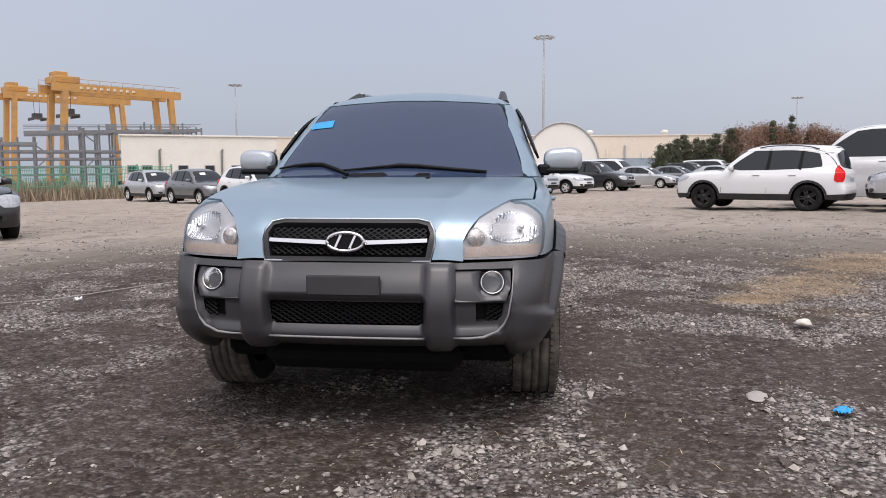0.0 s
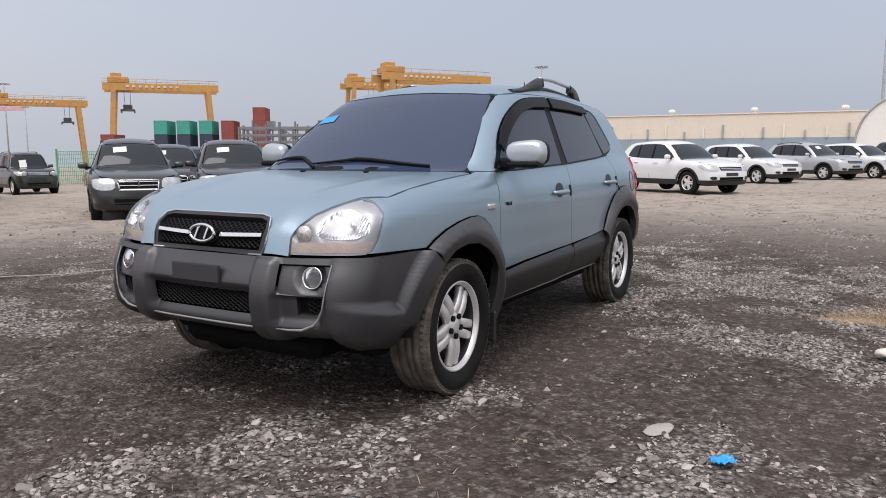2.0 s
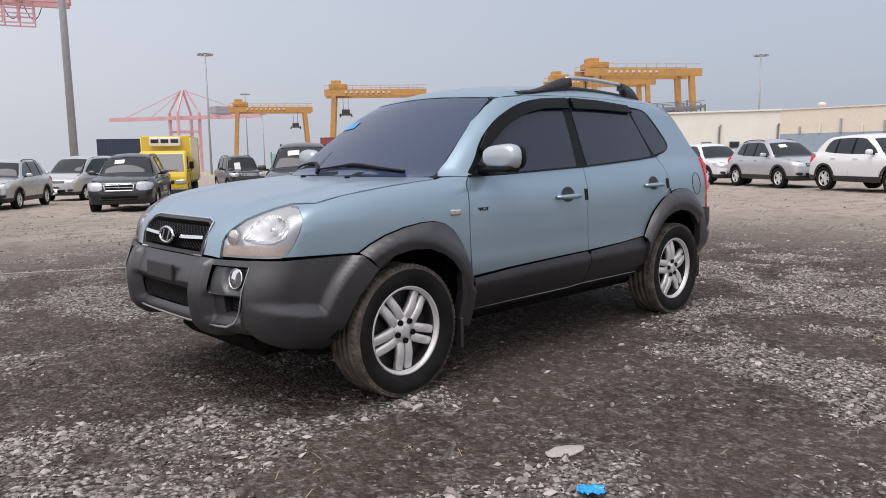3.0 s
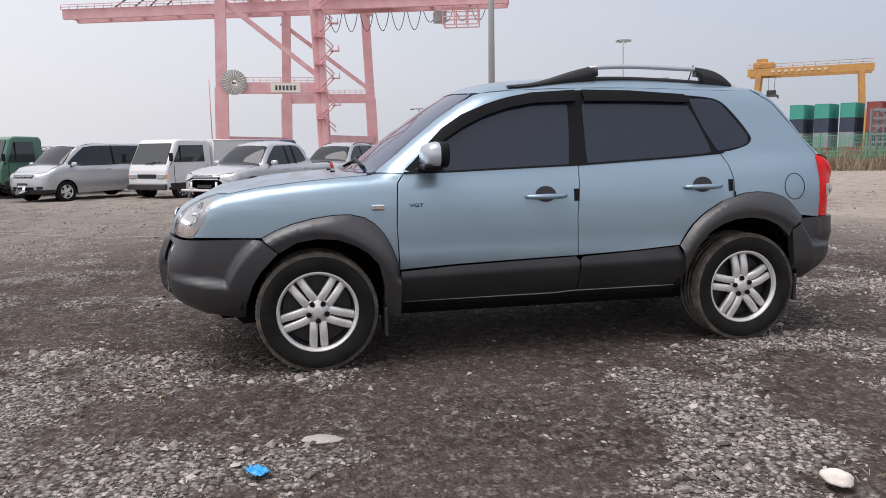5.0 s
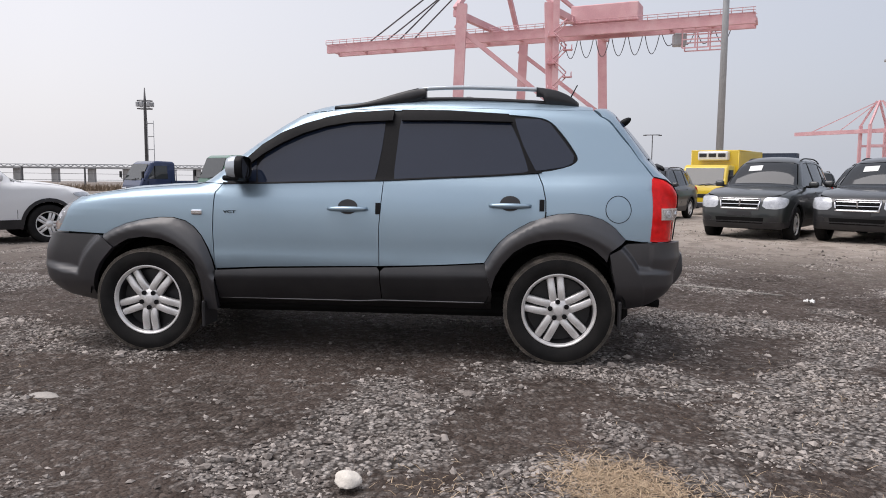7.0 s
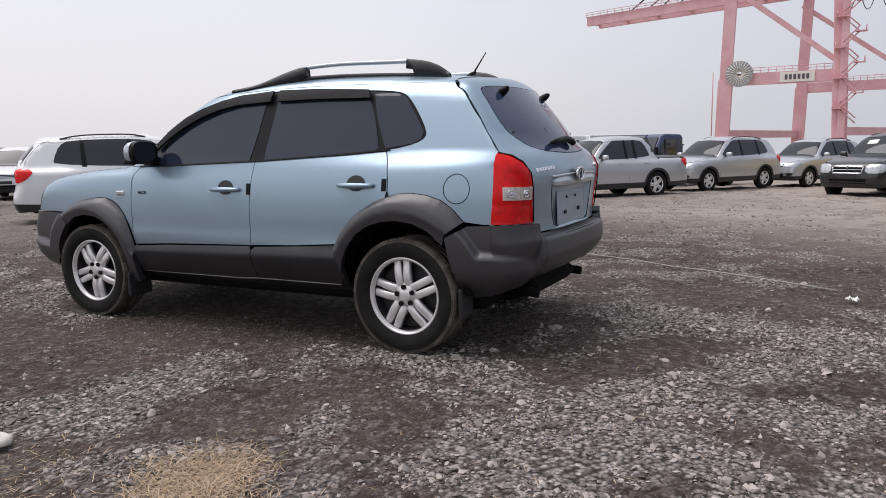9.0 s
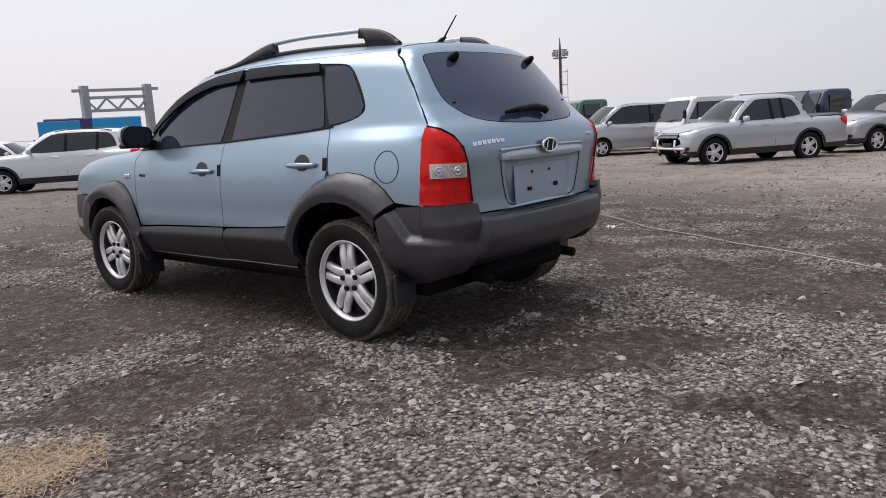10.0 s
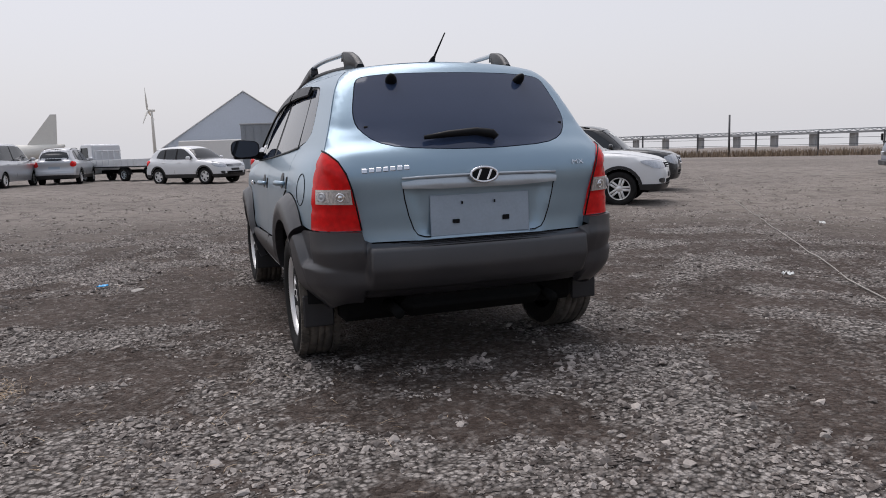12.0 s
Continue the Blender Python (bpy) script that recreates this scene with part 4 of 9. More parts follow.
# bare front plate holder
pl = snap(BODY, NOSEWAY, [(0, 0, 0.66)])[0]
bm = bmesh.new()
add_box(bm, (0, pl[1] - 0.010, 0.660), (0.305, 0.012, 0.082), 0.005, seg=2)
holder = part("plate_holder", bm, M_CLAD_LOW, suv, "empty grey number plate holder")
box_part("plate_recess", (0, pl[1] - 0.0165, 0.660), (0.293, 0.003, 0.072), M_CLAD, holder)
for sg in (1, -1):
    # bright lips of the bumper vents
    P = snap(BODY, WRAP, [(sg * x, y, z) for x, y, z in ((0.44, -2.136, 0.451), (0.50, -2.125, 0.449), (0.56, -2.113, 0.452), (0.616, -2.101, 0.475), (0.642, -2.1, 0.505), (0.656, -2.095, 0.54), (0.671, -2.088, 0.624), (0.676, -2.048, 0.722))])
    P = P + BODY.normal(P) * 0.008
    v, f = tube([Vector(q) for q in P], [0.003, 0.005, 0.006, 0.006, 0.005, 0.004, 0.003, 0.003], 6)
    from_arrays("vent_lip", v, f, M_LIP, suv, "pale grey vent lip")
P = snap(BODY, NOSEWAY, [(x, 0, 0.444) for x in np.linspace(-0.325, 0.325, 9)])
v, f = tube([Vector(q) + Vector((0, -0.004, 0)) for q in P], 0.005, 6)
from_arrays("grille_lip", v, f, M_LIP, suv, "pale grey lip under the grille")

# headlamps
for sg in (1, -1):
    H = [(sg * x, y, z) for x, y, z in HEADLAMP]
    lamp = panel("headlamp", BODY, WRAP, H, M_COVER, suv, off=0.0, step=0.03, thick=0.004, gap=0.002, rnd=0, label="clear headlamp with fluted reflector")
    panel("housing", BODY, WRAP, H, M_HOUSING, lamp, off=-0.012, step=0.02, thick=0.0, gap=-0.002, rnd=0, label="pale grey lamp housing",
          deep=lambda p: -0.04 * np.clip(1 - np.hypot((np.abs(p[:, 0]) - 0.685) / 0.10, (p[:, 2] - 0.875) / 0.085) ** 2, 0, 1) - 0.03 * np.clip(1 - np.hypot((np.abs(p[:, 0]) - 0.525) / 0.042, (p[:, 2] - 0.846) / 0.042) ** 2, 0, 1) * 1.2)
    B = [(sg * x, y, z) for x, y, z in ((0.582, -2.04, 0.832), (0.578, -2.02, 0.875), (0.594, -1.965, 0.925), (0.644, -1.91, 0.957), (0.712, -1.90, 0.950), (0.762, -1.90, 0.905), (0.780, -1.93, 0.832))]
    panel("reflector", BODY, WRAP, B, M_REFLECT, lamp, off=-0.010, step=0.004, thick=0.012, rnd=1, label="fluted chrome reflector",
          deep=lambda p: -0.045 * np.clip(1 - np.hypot((np.abs(p[:, 0]) - 0.682) / 0.10, (p[:, 2] - 0.882) / 0.075) ** 2, 0, 1) + 0.0022 * np.sin(p[:, 0] * 480))
    A = [(sg * x, y, z) for x, y, z in ((0.484, -2.087, 0.770), (0.484, -2.075, 0.812), (0.64, -2.02, 0.816), (0.796, -1.915, 0.816), (0.790, -1.945, 0.774))]
    panel("indicator", BODY, WRAP, A, M_AMBER, lamp, off=-0.008, step=0.03, thick=0.02, label="pale amber indicator strip")
    c = snap(BODY, WRAP, [(sg * 0.525, -2.05, 0.846)])[0]
    nn = Vector((sg * 0.25, -1, 0.1)).normalized()
    mm = Matrix.Translation(Vector(c) - nn * 0.020) @ nn.to_track_quat("X", "Z").to_matrix().to_4x4()
    v, f = lathe([(0.0, 0.037), (0.008, 0.036), (0.010, 0.030), (0.016, 0.018), (0.018, 0.0)], 24)
    from_arrays("projector", [mm @ Vector(q) for q in v], f, M_CLEARLENS, lamp, "round inner lamp")
    c = snap(BODY, WRAP, [(sg * 0.685, -1.94, 0.885)])[0]
    nn = Vector((sg * 0.45, -1, 0.1)).normalized()
    v, f = tube([Vector(c) - nn * 0.07, Vector(c) - nn * 0.02], [0.012, 0.010], 10)
    from_arrays("bulb", v, f, M_CHROME, lamp)

# hatch, rear lamps and bumper
hatch_half = [(0.001, 1.655, 1.6), (0.30, 1.625, 1.59), (0.45, 1.58, 1.58), HATCH_SIDE[0]] + HATCH_SIDE[1:] + TAILLAMP[1:6] + [tuple(p) for p in snap(BODY, WRAP, [(0.594, 1.99, 0.72), (0.588, 2.0, 0.692), (0.3, 2.05, 0.688), (0.001, 2.06, 0.687)])]
hatch_line = hatch_half + [(-x, y, z) for x, y, z in hatch_half[-2:0:-1]]
RG = [(0.10, 1.72, 1.530), (0.36, 1.68, 1.526), (0.49, 1.66, 1.515), (0.530, 1.66, 1.495), (0.552, 1.72, 1.42), (0.573, 1.75, 1.35), (0.580, 1.80, 1.285), (0.562, 1.86, 1.235), (0.505, 1.93, 1.178), (0.39, 1.99, 1.145), (0.165, 2.02, 1.133), (0.05, 2.03, 1.131)]
RG = [tuple(q) for q in snap(BODY, Flat((0, -1, 0), (-1, 0, 0)), RG)]
RG = RG + [(-x, y, z) for x, y, z in RG[::-1]]


def rear_relief(p):
    ax, z = np.abs(p[:, 0]), p[:, 2]
    e = np.clip((0.965 - z) / 0.012, 0, 1) * np.clip((z - 0.70) / 0.012, 0, 1) * np.clip((0.325 + (z - 0.70) * 0.30 - ax) / 0.055, 0, 1)
    return -0.024 * e


panel("tailgate", BODY, TAILWAY, hatch_line, M_PAINT, suv, holes=[RG], gap=0.003, step=0.022, thick=0.02, deep=rear_relief, label="painted tailgate with a recessed plate well")
panel("rear_glass", BODY, TAILWAY, RG, M_WSHIELD, suv, off=0.001, step=0.05, thick=0.012, gap=0.002, rnd=1, label="dark tinted rear window")
for sg in (1, -1):
    T = [(sg * x, y, z) for x, y, z in TAILLAMP]
    panel("lamp_well", BODY, WRAP, T, M_PAINT, suv, off=-0.010, gap=-0.022, step=0.04, thick=0.0)
    tl = panel("tail_lamp", BODY, WRAP, T, M_RED, suv, off=0.006, gap=-0.003, step=0.025, thick=0.03, rnd=0, label="red tail lamp with a clear band",
               deep=lambda p: -0.003 * (np.sin(p[:, 2] * 240) > 0.8) - 0.006 * np.exp(-((p[:, 2] - 0.862) / 0.008) ** 2))
    C = [(sg * x, y, z) for x, y, z in ((0.654, 2.013, 0.957), (0.790, 1.902, 0.957), (0.793, 1.904, 0.888), (0.645, 2.003, 0.885))]
    band = panel("clear_band", BODY, WRAP, C, M_BAND, tl, off=0.0125, step=0.02, thick=0.012, label="grey band across the lamp")
    for a0, a1 in ((0.06, 0.46), (0.54, 0.95)):
        Q = [tuple(Vector(C[0]).lerp(Vector(C[1]), k0_).lerp(Vector(C[3]).lerp(Vector(C[2]), k0_), kz)) for k0_, kz in ((a0, 0.14), (a1, 0.14), (a1, 0.86), (a0, 0.86))]
        panel("clear_cell", BODY, WRAP, Q, M_CLEARLENS, band, off=0.0155, step=0.02, thick=0.008, label="clear reversing lamp cell")
        c_ = sum((Vector(q) for q in Q), Vector()) / 4
        q_ = Vector(snap(BODY, WRAP, [tuple(c_)])[0])
        n_ = Vector(BODY.normal(np.array([q_]))[0])
        mm = Matrix.Translation(q_ + n_ * 0.016) @ n_.to_track_quat("X", "Z").to_matrix().to_4x4()
        v, f = lathe([(0.0, 0.023), (0.005, 0.021), (0.004, 0.016), (0.0, 0.011), (0.005, 0.009), (0.006, 0.0)], 18)
        from_arrays("bulb_ring", [mm @ Vector(w_) for w_ in v], f, M_REFLECT if a0 < 0.3 else M_HOUSING, band, "round bulb reflector")
# chrome strip over the plate
P = snap(BODY, TAILWAY, [(x, 2.05, 0.982) for x in np.linspace(-0.41, 0.41, 11)])
P = P + BODY.normal(P) * 0.006
P = P + np.array((0, 0, 0.016))
v, f = tube([Vector(q) for q in P], 0.007, 10)
strip_ob = from_arrays("tailgate_strip", v, f, M_SILVER, suv, "silver strip above the plate")
panel("strip_face", BODY, TAILWAY, [(-0.415, 2.05, 0.995), (0.415, 2.05, 0.995), (0.408, 2.05, 0.938), (-0.408, 2.05, 0.938)], M_SILVER, strip_ob, off=0.017, step=0.012, thick=0.024, rnd=1, deep=lambda p: -0.016 * np.clip((p[:, 2] - 0.965) / 0.03, 0, 1) ** 2 - 0.006 * np.clip((0.95 - p[:, 2]) / 0.012, 0, 1))
for sg in (1, -1):
    P = snap(BODY, TAILWAY, [(sg * x, 2.05, z) for x, z in ((0.405, 0.955), (0.397, 0.90), (0.378, 0.82), (0.355, 0.755), (0.335, 0.725), (0.30, 0.712), (0.27, 0.710))])
    v, f = tube([Vector(q) for q in P], 0.0032, 6)
    from_arrays("plate_well_seam", v, f, M_BLACK, suv, "dark seam of the plate surround")
c = snap(BODY, TAILWAY, [(0, 2.05, 0.995)])[0]
oval_badge(Vector(c) + Vector((0, 0.024, 0)), (0, 1, 0.05), 0.070, 0.036, suv)
c = snap(BODY, TAILWAY, [(0, 2.05, 0.80)])[0]
bm = bmesh.new()
add_box(bm, (0, 0, 0), (0.535, 0.006, 0.205), 0.004)
bmesh.ops.transform(bm, matrix=pose(0, c[1] - 0.0135, 0.806, 2, 0, 0), verts=bm.verts)
rp = part("plate_panel", bm, M_PLATE, suv, "bare pale plate panel without a number")
for px, pz, w, h in ((0.135, 0.775, 0.036, 0.020), (-0.135, 0.780, 0.036, 0.024)):
    box_part("clip", (px, c[1] - 0.006, pz), (w, 0.012, h), M_BLACK, rp, "black plate clip", bevel=0.003)
for px in (0.10, -0.075):
    box_part("screw", (px, c[1] - 0.008, 0.865), (0.006, 0.010, 0.014), M_BLACK, rp)
# raised marks on the tailgate: plain bars in place of the maker's words
for k in range(7):
    q = snap(BODY, TAILWAY, [(0.585 - k * 0.034, 2.0, 1.030)])[0]
    nn = BODY.normal(np.array([q]))[0]
    mm = Matrix.Translation(q) @ Vector(nn).to_track_quat("Y", "Z").to_matrix().to_4x4()
    box_part("letter_bar", (0, 0.002, 0), (0.026, 0.006, 0.022), M_CHROME, suv, "small chrome mark", bevel=0.002, m=mm)

tc = bpy.data.curves.new("trim_mark", "FONT")
tc.body, tc.size, tc.extrude, tc.align_x, tc.align_y = "MX", 0.042, 0.003, "CENTER", "CENTER"
tmp = bpy.data.objects.new("trim_mark", tc)
scene.collection.objects.link(tmp)
bpy.context.view_layer.update()
me = bpy.data.meshes.new_from_object(tmp)
bpy.data.objects.remove(tmp)
q = snap(BODY, TAILWAY, [(-0.555, 2.0, 1.030)])[0]
nn = BODY.normal(np.array([q]))[0]
me.transform(Matrix.Translation(Vector(q) + Vector(nn) * 0.003) @ Vector(nn).to_track_quat("Z", "Y").to_matrix().to_4x4() @ Matrix.Diagonal((1.2, 0.8, 1, 1)))
me.materials.append(M_CHROME)
mk = new("trim_mark", me)
mk.parent = suv
tagged(mk, "small chrome letters")
# fine seam under the tailgate strip and round the rear lamps
for sg in (1, -1):
    P = snap(BODY, WRAP, [(sg * x, y, z) for x, y, z in TAILLAMP[:6]])
    P = P + BODY.normal(P) * 0.011
    v, f = tube([Vector(p) for p in P], 0.004, 5)
    from_arrays("lamp_seam", v, f, M_BLACK, suv)

rb = [(0.001, 2.10, 0.684), (0.3, 2.09, 0.685), (0.575, 2.04, 0.689), (0.594, 2.0, 0.71), (0.597, 1.99, 0.752), (0.70, 1.95, 0.752), (0.80, 1.885, 0.753), (0.83, 1.80, 0.75)] + S((1.715, 0.747), (1.60, 0.685)) + ARCH_R_IN[-3:] + [(0.84, 1.75, 0.322), (0.80, 1.86, 0.345), (0.70, 1.95, 0.365), (0.5, 2.0, 0.36), (0.25, 2.02, 0.345), (0.001, 2.03, 0.34)]


def rear_bumper_relief(p):
    ax, y, z = np.abs(p[:, 0]), p[:, 1], p[:, 2]
    horn = 0.046 * np.clip((ax - 0.575) / 0.022, 0, 1) * np.clip((0.90 - ax) / 0.25, 0, 1) * np.clip((z - 0.55) / 0.10, 0, 1) * (y > 1.85)
    low = -0.02 * np.clip((0.455 - z) / 0.02, 0, 1) * (ax < 0.60)
    r = np.hypot(y - 1.31, z - 0.35)
    arch = 0.044 * np.clip((0.535 - r) / 0.024, 0, 1) * (y < 1.90)
    line = 0.612 - 0.10 * (y - 1.73)
    ledge = 0.042 * np.clip((line - z) / 0.022, 0, 1) * np.clip((2.04 - y) / 0.24, 0, 1) * (ax > 0.60)
    lip = 0.056 * np.clip((0.690 - z) / 0.034, 0, 1) * np.clip((z - 0.44) / 0.12, 0, 1) * np.clip((0.60 - ax) / 0.03, 0, 1)
    tuck = -0.085 * np.clip((0.50 - z) / 0.17, 0, 1) ** 1.3
    return np.maximum(np.maximum(horn, np.maximum(arch, ledge)), lip) + low + tuck


panel("rear_bumper", BODY, WRAP, rb, M_CLAD, suv, off=0.004, step=0.0125, thick=0.05, mirror=True, deep=rear_bumper_relief, label="grey plastic rear bumper")
for k in range(4):
    P = snap(BODY, TAILWAY, [(x, 2.05, 0.687 - 0.0085 * k) for x in np.linspace(-0.555, 0.555, 13)])
    P = P + np.array((0, 0.009 + 0.0142 * k, 0.004))
    v, f = tube([Vector(q) for q in P], 0.0055, 6)
    from_arrays("bumper_tread", v, f, M_BLACK, suv, "black rib of the bumper step")

# wheels, wells and underside
for sg in (1, -1):
    make_wheel(suv, (sg * 0.765, -1.305, 0.333), sg, steer=1.5, spin=180)
    make_wheel(suv, (sg * 0.765, 1.315, 0.335), sg, spin=7)
    for cy, r in ((-1.30, 0.425), (1.29, 0.43)):
        v, f = lathe([(0.84, r - 0.02), (0.80, r), (0.40, r)], 26, radians(4), radians(176))
        from_arrays("wheel_liner", [(sg * a, b + cy, c_ + 0.33) for a, b, c_ in v], f, M_VOID, suv, "black wheel arch liner")
    bm = bmesh.new()
    add_box(bm, (sg * 0.775, -0.925, 0.255), (0.20, 0.022, 0.17), 0.008, pose(0, 0, 0, 0, 0, 0))
    part("mud_flap", bm, M_CLAD_LOW, suv, "black rubber mud flap")
    bm = bmesh.new()
    add_box(bm, (sg * 0.785, 1.675, 0.315), (0.16, 0.022, 0.17), 0.008)
    part("mud_flap", bm, M_CLAD_LOW, suv, "black rubber mud flap")
for nm, c, sz, bv in (("underbody", (0, 0, 0.33), (1.36, 3.5, 0.16), 0.03), ("front_axle", (0, -1.30, 0.26), (1.30, 0.10, 0.08), 0.02), ("rear_axle", (0, 1.32, 0.30), (1.30, 0.14, 0.10), 0.02),
                      ("engine_tray", (0, -1.55, 0.30), (0.9, 0.7, 0.14), 0.05), ("engine_bay", (0, -1.33, 0.60), (0.96, 0.95, 0.52), 0.05), ("boot_floor", (0, 1.30, 0.62), (0.96, 0.95, 0.50), 0.05)):
    box_part(nm, c, sz, M_VOID, suv, bevel=bv)
bm = bmesh.new()
add_box(bm, (0, 1.80, 0.345), (0.8, 0.30, 0.12), 0.05)
part("rear_muffler", bm, M_VOID, suv)
for xx in (0.43, -0.43):
    v, f = tube([(xx, 1.72, 0.335), (xx, 1.90, 0.33), (xx, 1.975, 0.322)], [0.026, 0.028, 0.028], 14)
    from_arrays("exhaust_tip", v, f, M_VOID, suv, "round sooty exhaust tip")

# mirrors
for sg in (1, -1):
    verts, faces = [], []
    nseg = 18
    secs = [(-0.055, 0.55), (-0.048, 0.80), (-0.03, 0.94), (-0.008, 1.0), (0.004, 1.0), (0.010, 0.985)]
    for yy, sc in secs:
        for k in range(nseg):
            a = 2 * math.pi * k / nseg
            ex = 0.112 * np.sign(math.cos(a)) * abs(math.cos(a)) ** 0.55 * (0.5 + 0.5 * sc)
            ez = 0.073 * np.sign(math.sin(a)) * abs(math.sin(a)) ** 0.7 * sc
            if ex < 0:
                ez *= 0.92
            verts.append((sg * (0.925 + ex), -0.665 + yy + (0.925 + ex - 0.8) * 0.10, 1.183 + ez))
    for i in range(len(secs) - 1):
        for k in range(nseg):
            l = (k + 1) % nseg
            faces.append((i * nseg + k, i * nseg + l, (i + 1) * nseg + l, (i + 1) * nseg + k))
    faces.append(tuple(range(nseg)))
    ring0 = (len(secs) - 1) * nseg
    bm = bmesh.new()
    bv = [bm.verts.new(p) for p in verts]
    for fc in faces:
        bm.faces.new([bv[i] for i in fc])
    mirror_ob = part("door_mirror", bm, M_SILVER, suv, "silver door mirror housing with a black base", True)
    from_arrays("glass", [(sg * 0.925 + (vx - sg * 0.925) * 0.94, vy + 0.040, 1.183 + (vz - 1.183) * 0.93) for vx, vy, vz in verts[ring0:]], [tuple(range(nseg))], M_MIRROR, mirror_ob)
    edge = [Vector(q) for q in verts[ring0:]]
    mid = Vector((sg * 0.925, edge[0].y, 1.183))
    rings = [[mid + (q - mid) * k + Vector((0, dy, 0)) for q in edge] for k, dy in ((1.0, 0.0), (1.012, 0.004), (1.0, 0.040), (0.95, 0.048), (0.93, 0.040))]
    from_arrays("mirror_rim", [q for rg in rings for q in rg], [(i * nseg + k, i * nseg + (k + 1) % nseg, (i + 1) * nseg + (k + 1) % nseg, (i + 1) * nseg + k) for i in range(4) for k in range(nseg)], M_BLACK, mirror_ob, "black mirror frame")
    bm = bmesh.new()
    add_box(bm, (sg * 0.918, -0.668, 1.120), (0.195, 0.105, 0.034), 0.014, seg=2)
    add_box(bm, (sg * 0.815, -0.675, 1.125), (0.075, 0.085, 0.065), 0.015, seg=2)
    part("mirror_base", bm, M_BLACK, mirror_ob, "black mirror base")

# roof rails
for sg in (1, -1):
    def on_roof(y, x=0.555):
        return Vector(snap(BODY, TOPWAY, [(sg * x, y, 3)])[0])
    ys = np.linspace(-0.13, 1.42, 24)
    lift = curve_of([(-0.13, 0.004), (0.10, 0.012), (0.28, 0.046), (0.42, 0.072), (0.6, 0.080), (1.0, 0.085), (1.2, 0.086), (1.30, 0.073), (1.38, 0.042), (1.43, 0.008)])
    pts = [on_roof(y, 0.565 - 0.088 * max(0, y)) + Vector((0, 0, float(lift(np.array([y]))[0]) - 0.004)) for y in ys]
    a_ = [p for p in pts if p.y < 0.47]
    v, f = tube(a_, [0.006 + 0.008 * min(1, i / 6) for i in range(len(a_))], 10)
    rail = from_arrays("roof_rail", v, f, M_CLAD_LOW, suv, "black roof rail with a silver bar")
    base = [on_roof(y, 0.565 - 0.088 * max(0, y)) + Vector((0, 0, 0.006)) for y in np.linspace(0.2, 1.3, 14)]
    v, f = tube(base, 0.013, 8)
    from_arrays("rail_base", v, f, M_CLAD_LOW, rail, "black rail base")
    # feet reach down to the roof
    for y0, y1 in ((-0.13, 0.46), (1.16, 1.43)):
        vv, ff = [], []
        yy = np.linspace(y0, y1, 14)
        for y in yy:
            b = on_roof(y, 0.565 - 0.088 * max(0, y))
            hgt = float(lift(np.array([y]))[0]) + (0.012 if y0 > 1 else 0.004)
            if y0 > 1:
                inner = 0.0 if y > 1.22 else max(0.0, hgt - 0.045)
            else:
                inner = 0.0 if y < 0.36 else max(0.0, (hgt - 0.045) * (y - 0.36) / 0.10)
            for dx, dz in ((-0.026, inner - 0.012), (-0.020, hgt - 0.008), (-0.010, hgt), (0.010, hgt), (0.020, hgt - 0.008), (0.026, inner - 0.012)):
                vv.append((b.x + dx, y, b.z + dz))
        for i in range(13):
            for k in range(5):
                ff.append((i * 6 + k, i * 6 + k + 1, i * 6 + k + 7, i * 6 + k + 6))
            ff.append((i * 6 + 5, i * 6, i * 6 + 6, i * 6 + 11))
        ff += [tuple(range(6)), tuple(range(78, 84))[::-1]]
        from_arrays("rail_foot", vv, ff, M_CLAD_LOW, rail, "black rail foot")
    b_ = [p + Vector((0, 0, 0.002)) for p in pts if 0.38 < p.y < 1.22]
    v, f = tube(b_, 0.014, 10)
    from_arrays("rail_bar", v, f, M_SILVER, rail, "silver rail bar")

# door handles, locks, side lamp, fuel flap, antenna
for sg in (1, -1):
    for y0, y1, zz in ((-0.105, 0.138, 0.936), (0.89, 1.135, 0.966)):
        P = []
        for t in np.linspace(0, 1, 12):
            q = snap(BODY, WRAP, [(sg * 0.85, y0 + (y1 - y0) * t, zz)])[0]
            P.append(Vector(q) + Vector((sg * (0.006 + 0.030 * math.sin(math.pi * t) ** 0.6), 0, 0)))
        v, f = tube(P, [0.011 + 0.006 * math.sin(math.pi * i / 11) for i in range(12)], 10)
        hd = from_arrays("door_handle", v, f, M_PAINT, suv, "painted pull handle")
        ym = (y0 + y1) / 2
        # the hollow's shade is a flat dark oval laid on the door
        P = [(sg * 0.85, ym + 0.062 * math.cos(a), zz + 0.012 + 0.046 * math.sin(a)) for a in np.linspace(0, 2 * math.pi, 20, endpoint=False)]
        panel("cup_shade", BODY, WRAP, P, M_CLAD_LOW, hd, off=0.0035, thick=0.003, step=0.02, label="flat dark patch for the shaded cup behind the handle")
        P = [(sg * 0.85, y1 + a, zz + b) for a, b in ((0.052, -0.032), (0.082, -0.032), (0.082, 0.038), (0.052, 0.038))]
        panel("lock_plate", BODY, WRAP, P, M_BLACK, suv, off=0.004, thick=0.006, step=0.03, label="black protective pad on the door edge")
    c = snap(BODY, WRAP, [(sg * 0.85, -0.955, 0.903)])[0]
    bm = bmesh.new()
    add_box(bm, (c[0], c[1], c[2]), (0.022, 0.075, 0.036), 0.010, seg=2)
    part("side_indicator", bm, M_REFLECT, suv, "clear side indicator lamp")
ring = [(0.85, 1.655 + 0.077 * math.cos(a), 0.950 + 0.080 * math.sin(a)) for a in np.linspace(0, 2 * math.pi, 40, endpoint=False)]
X = snap(BODY, WRAP, ring)
X = X + BODY.normal(X) * 0.0006
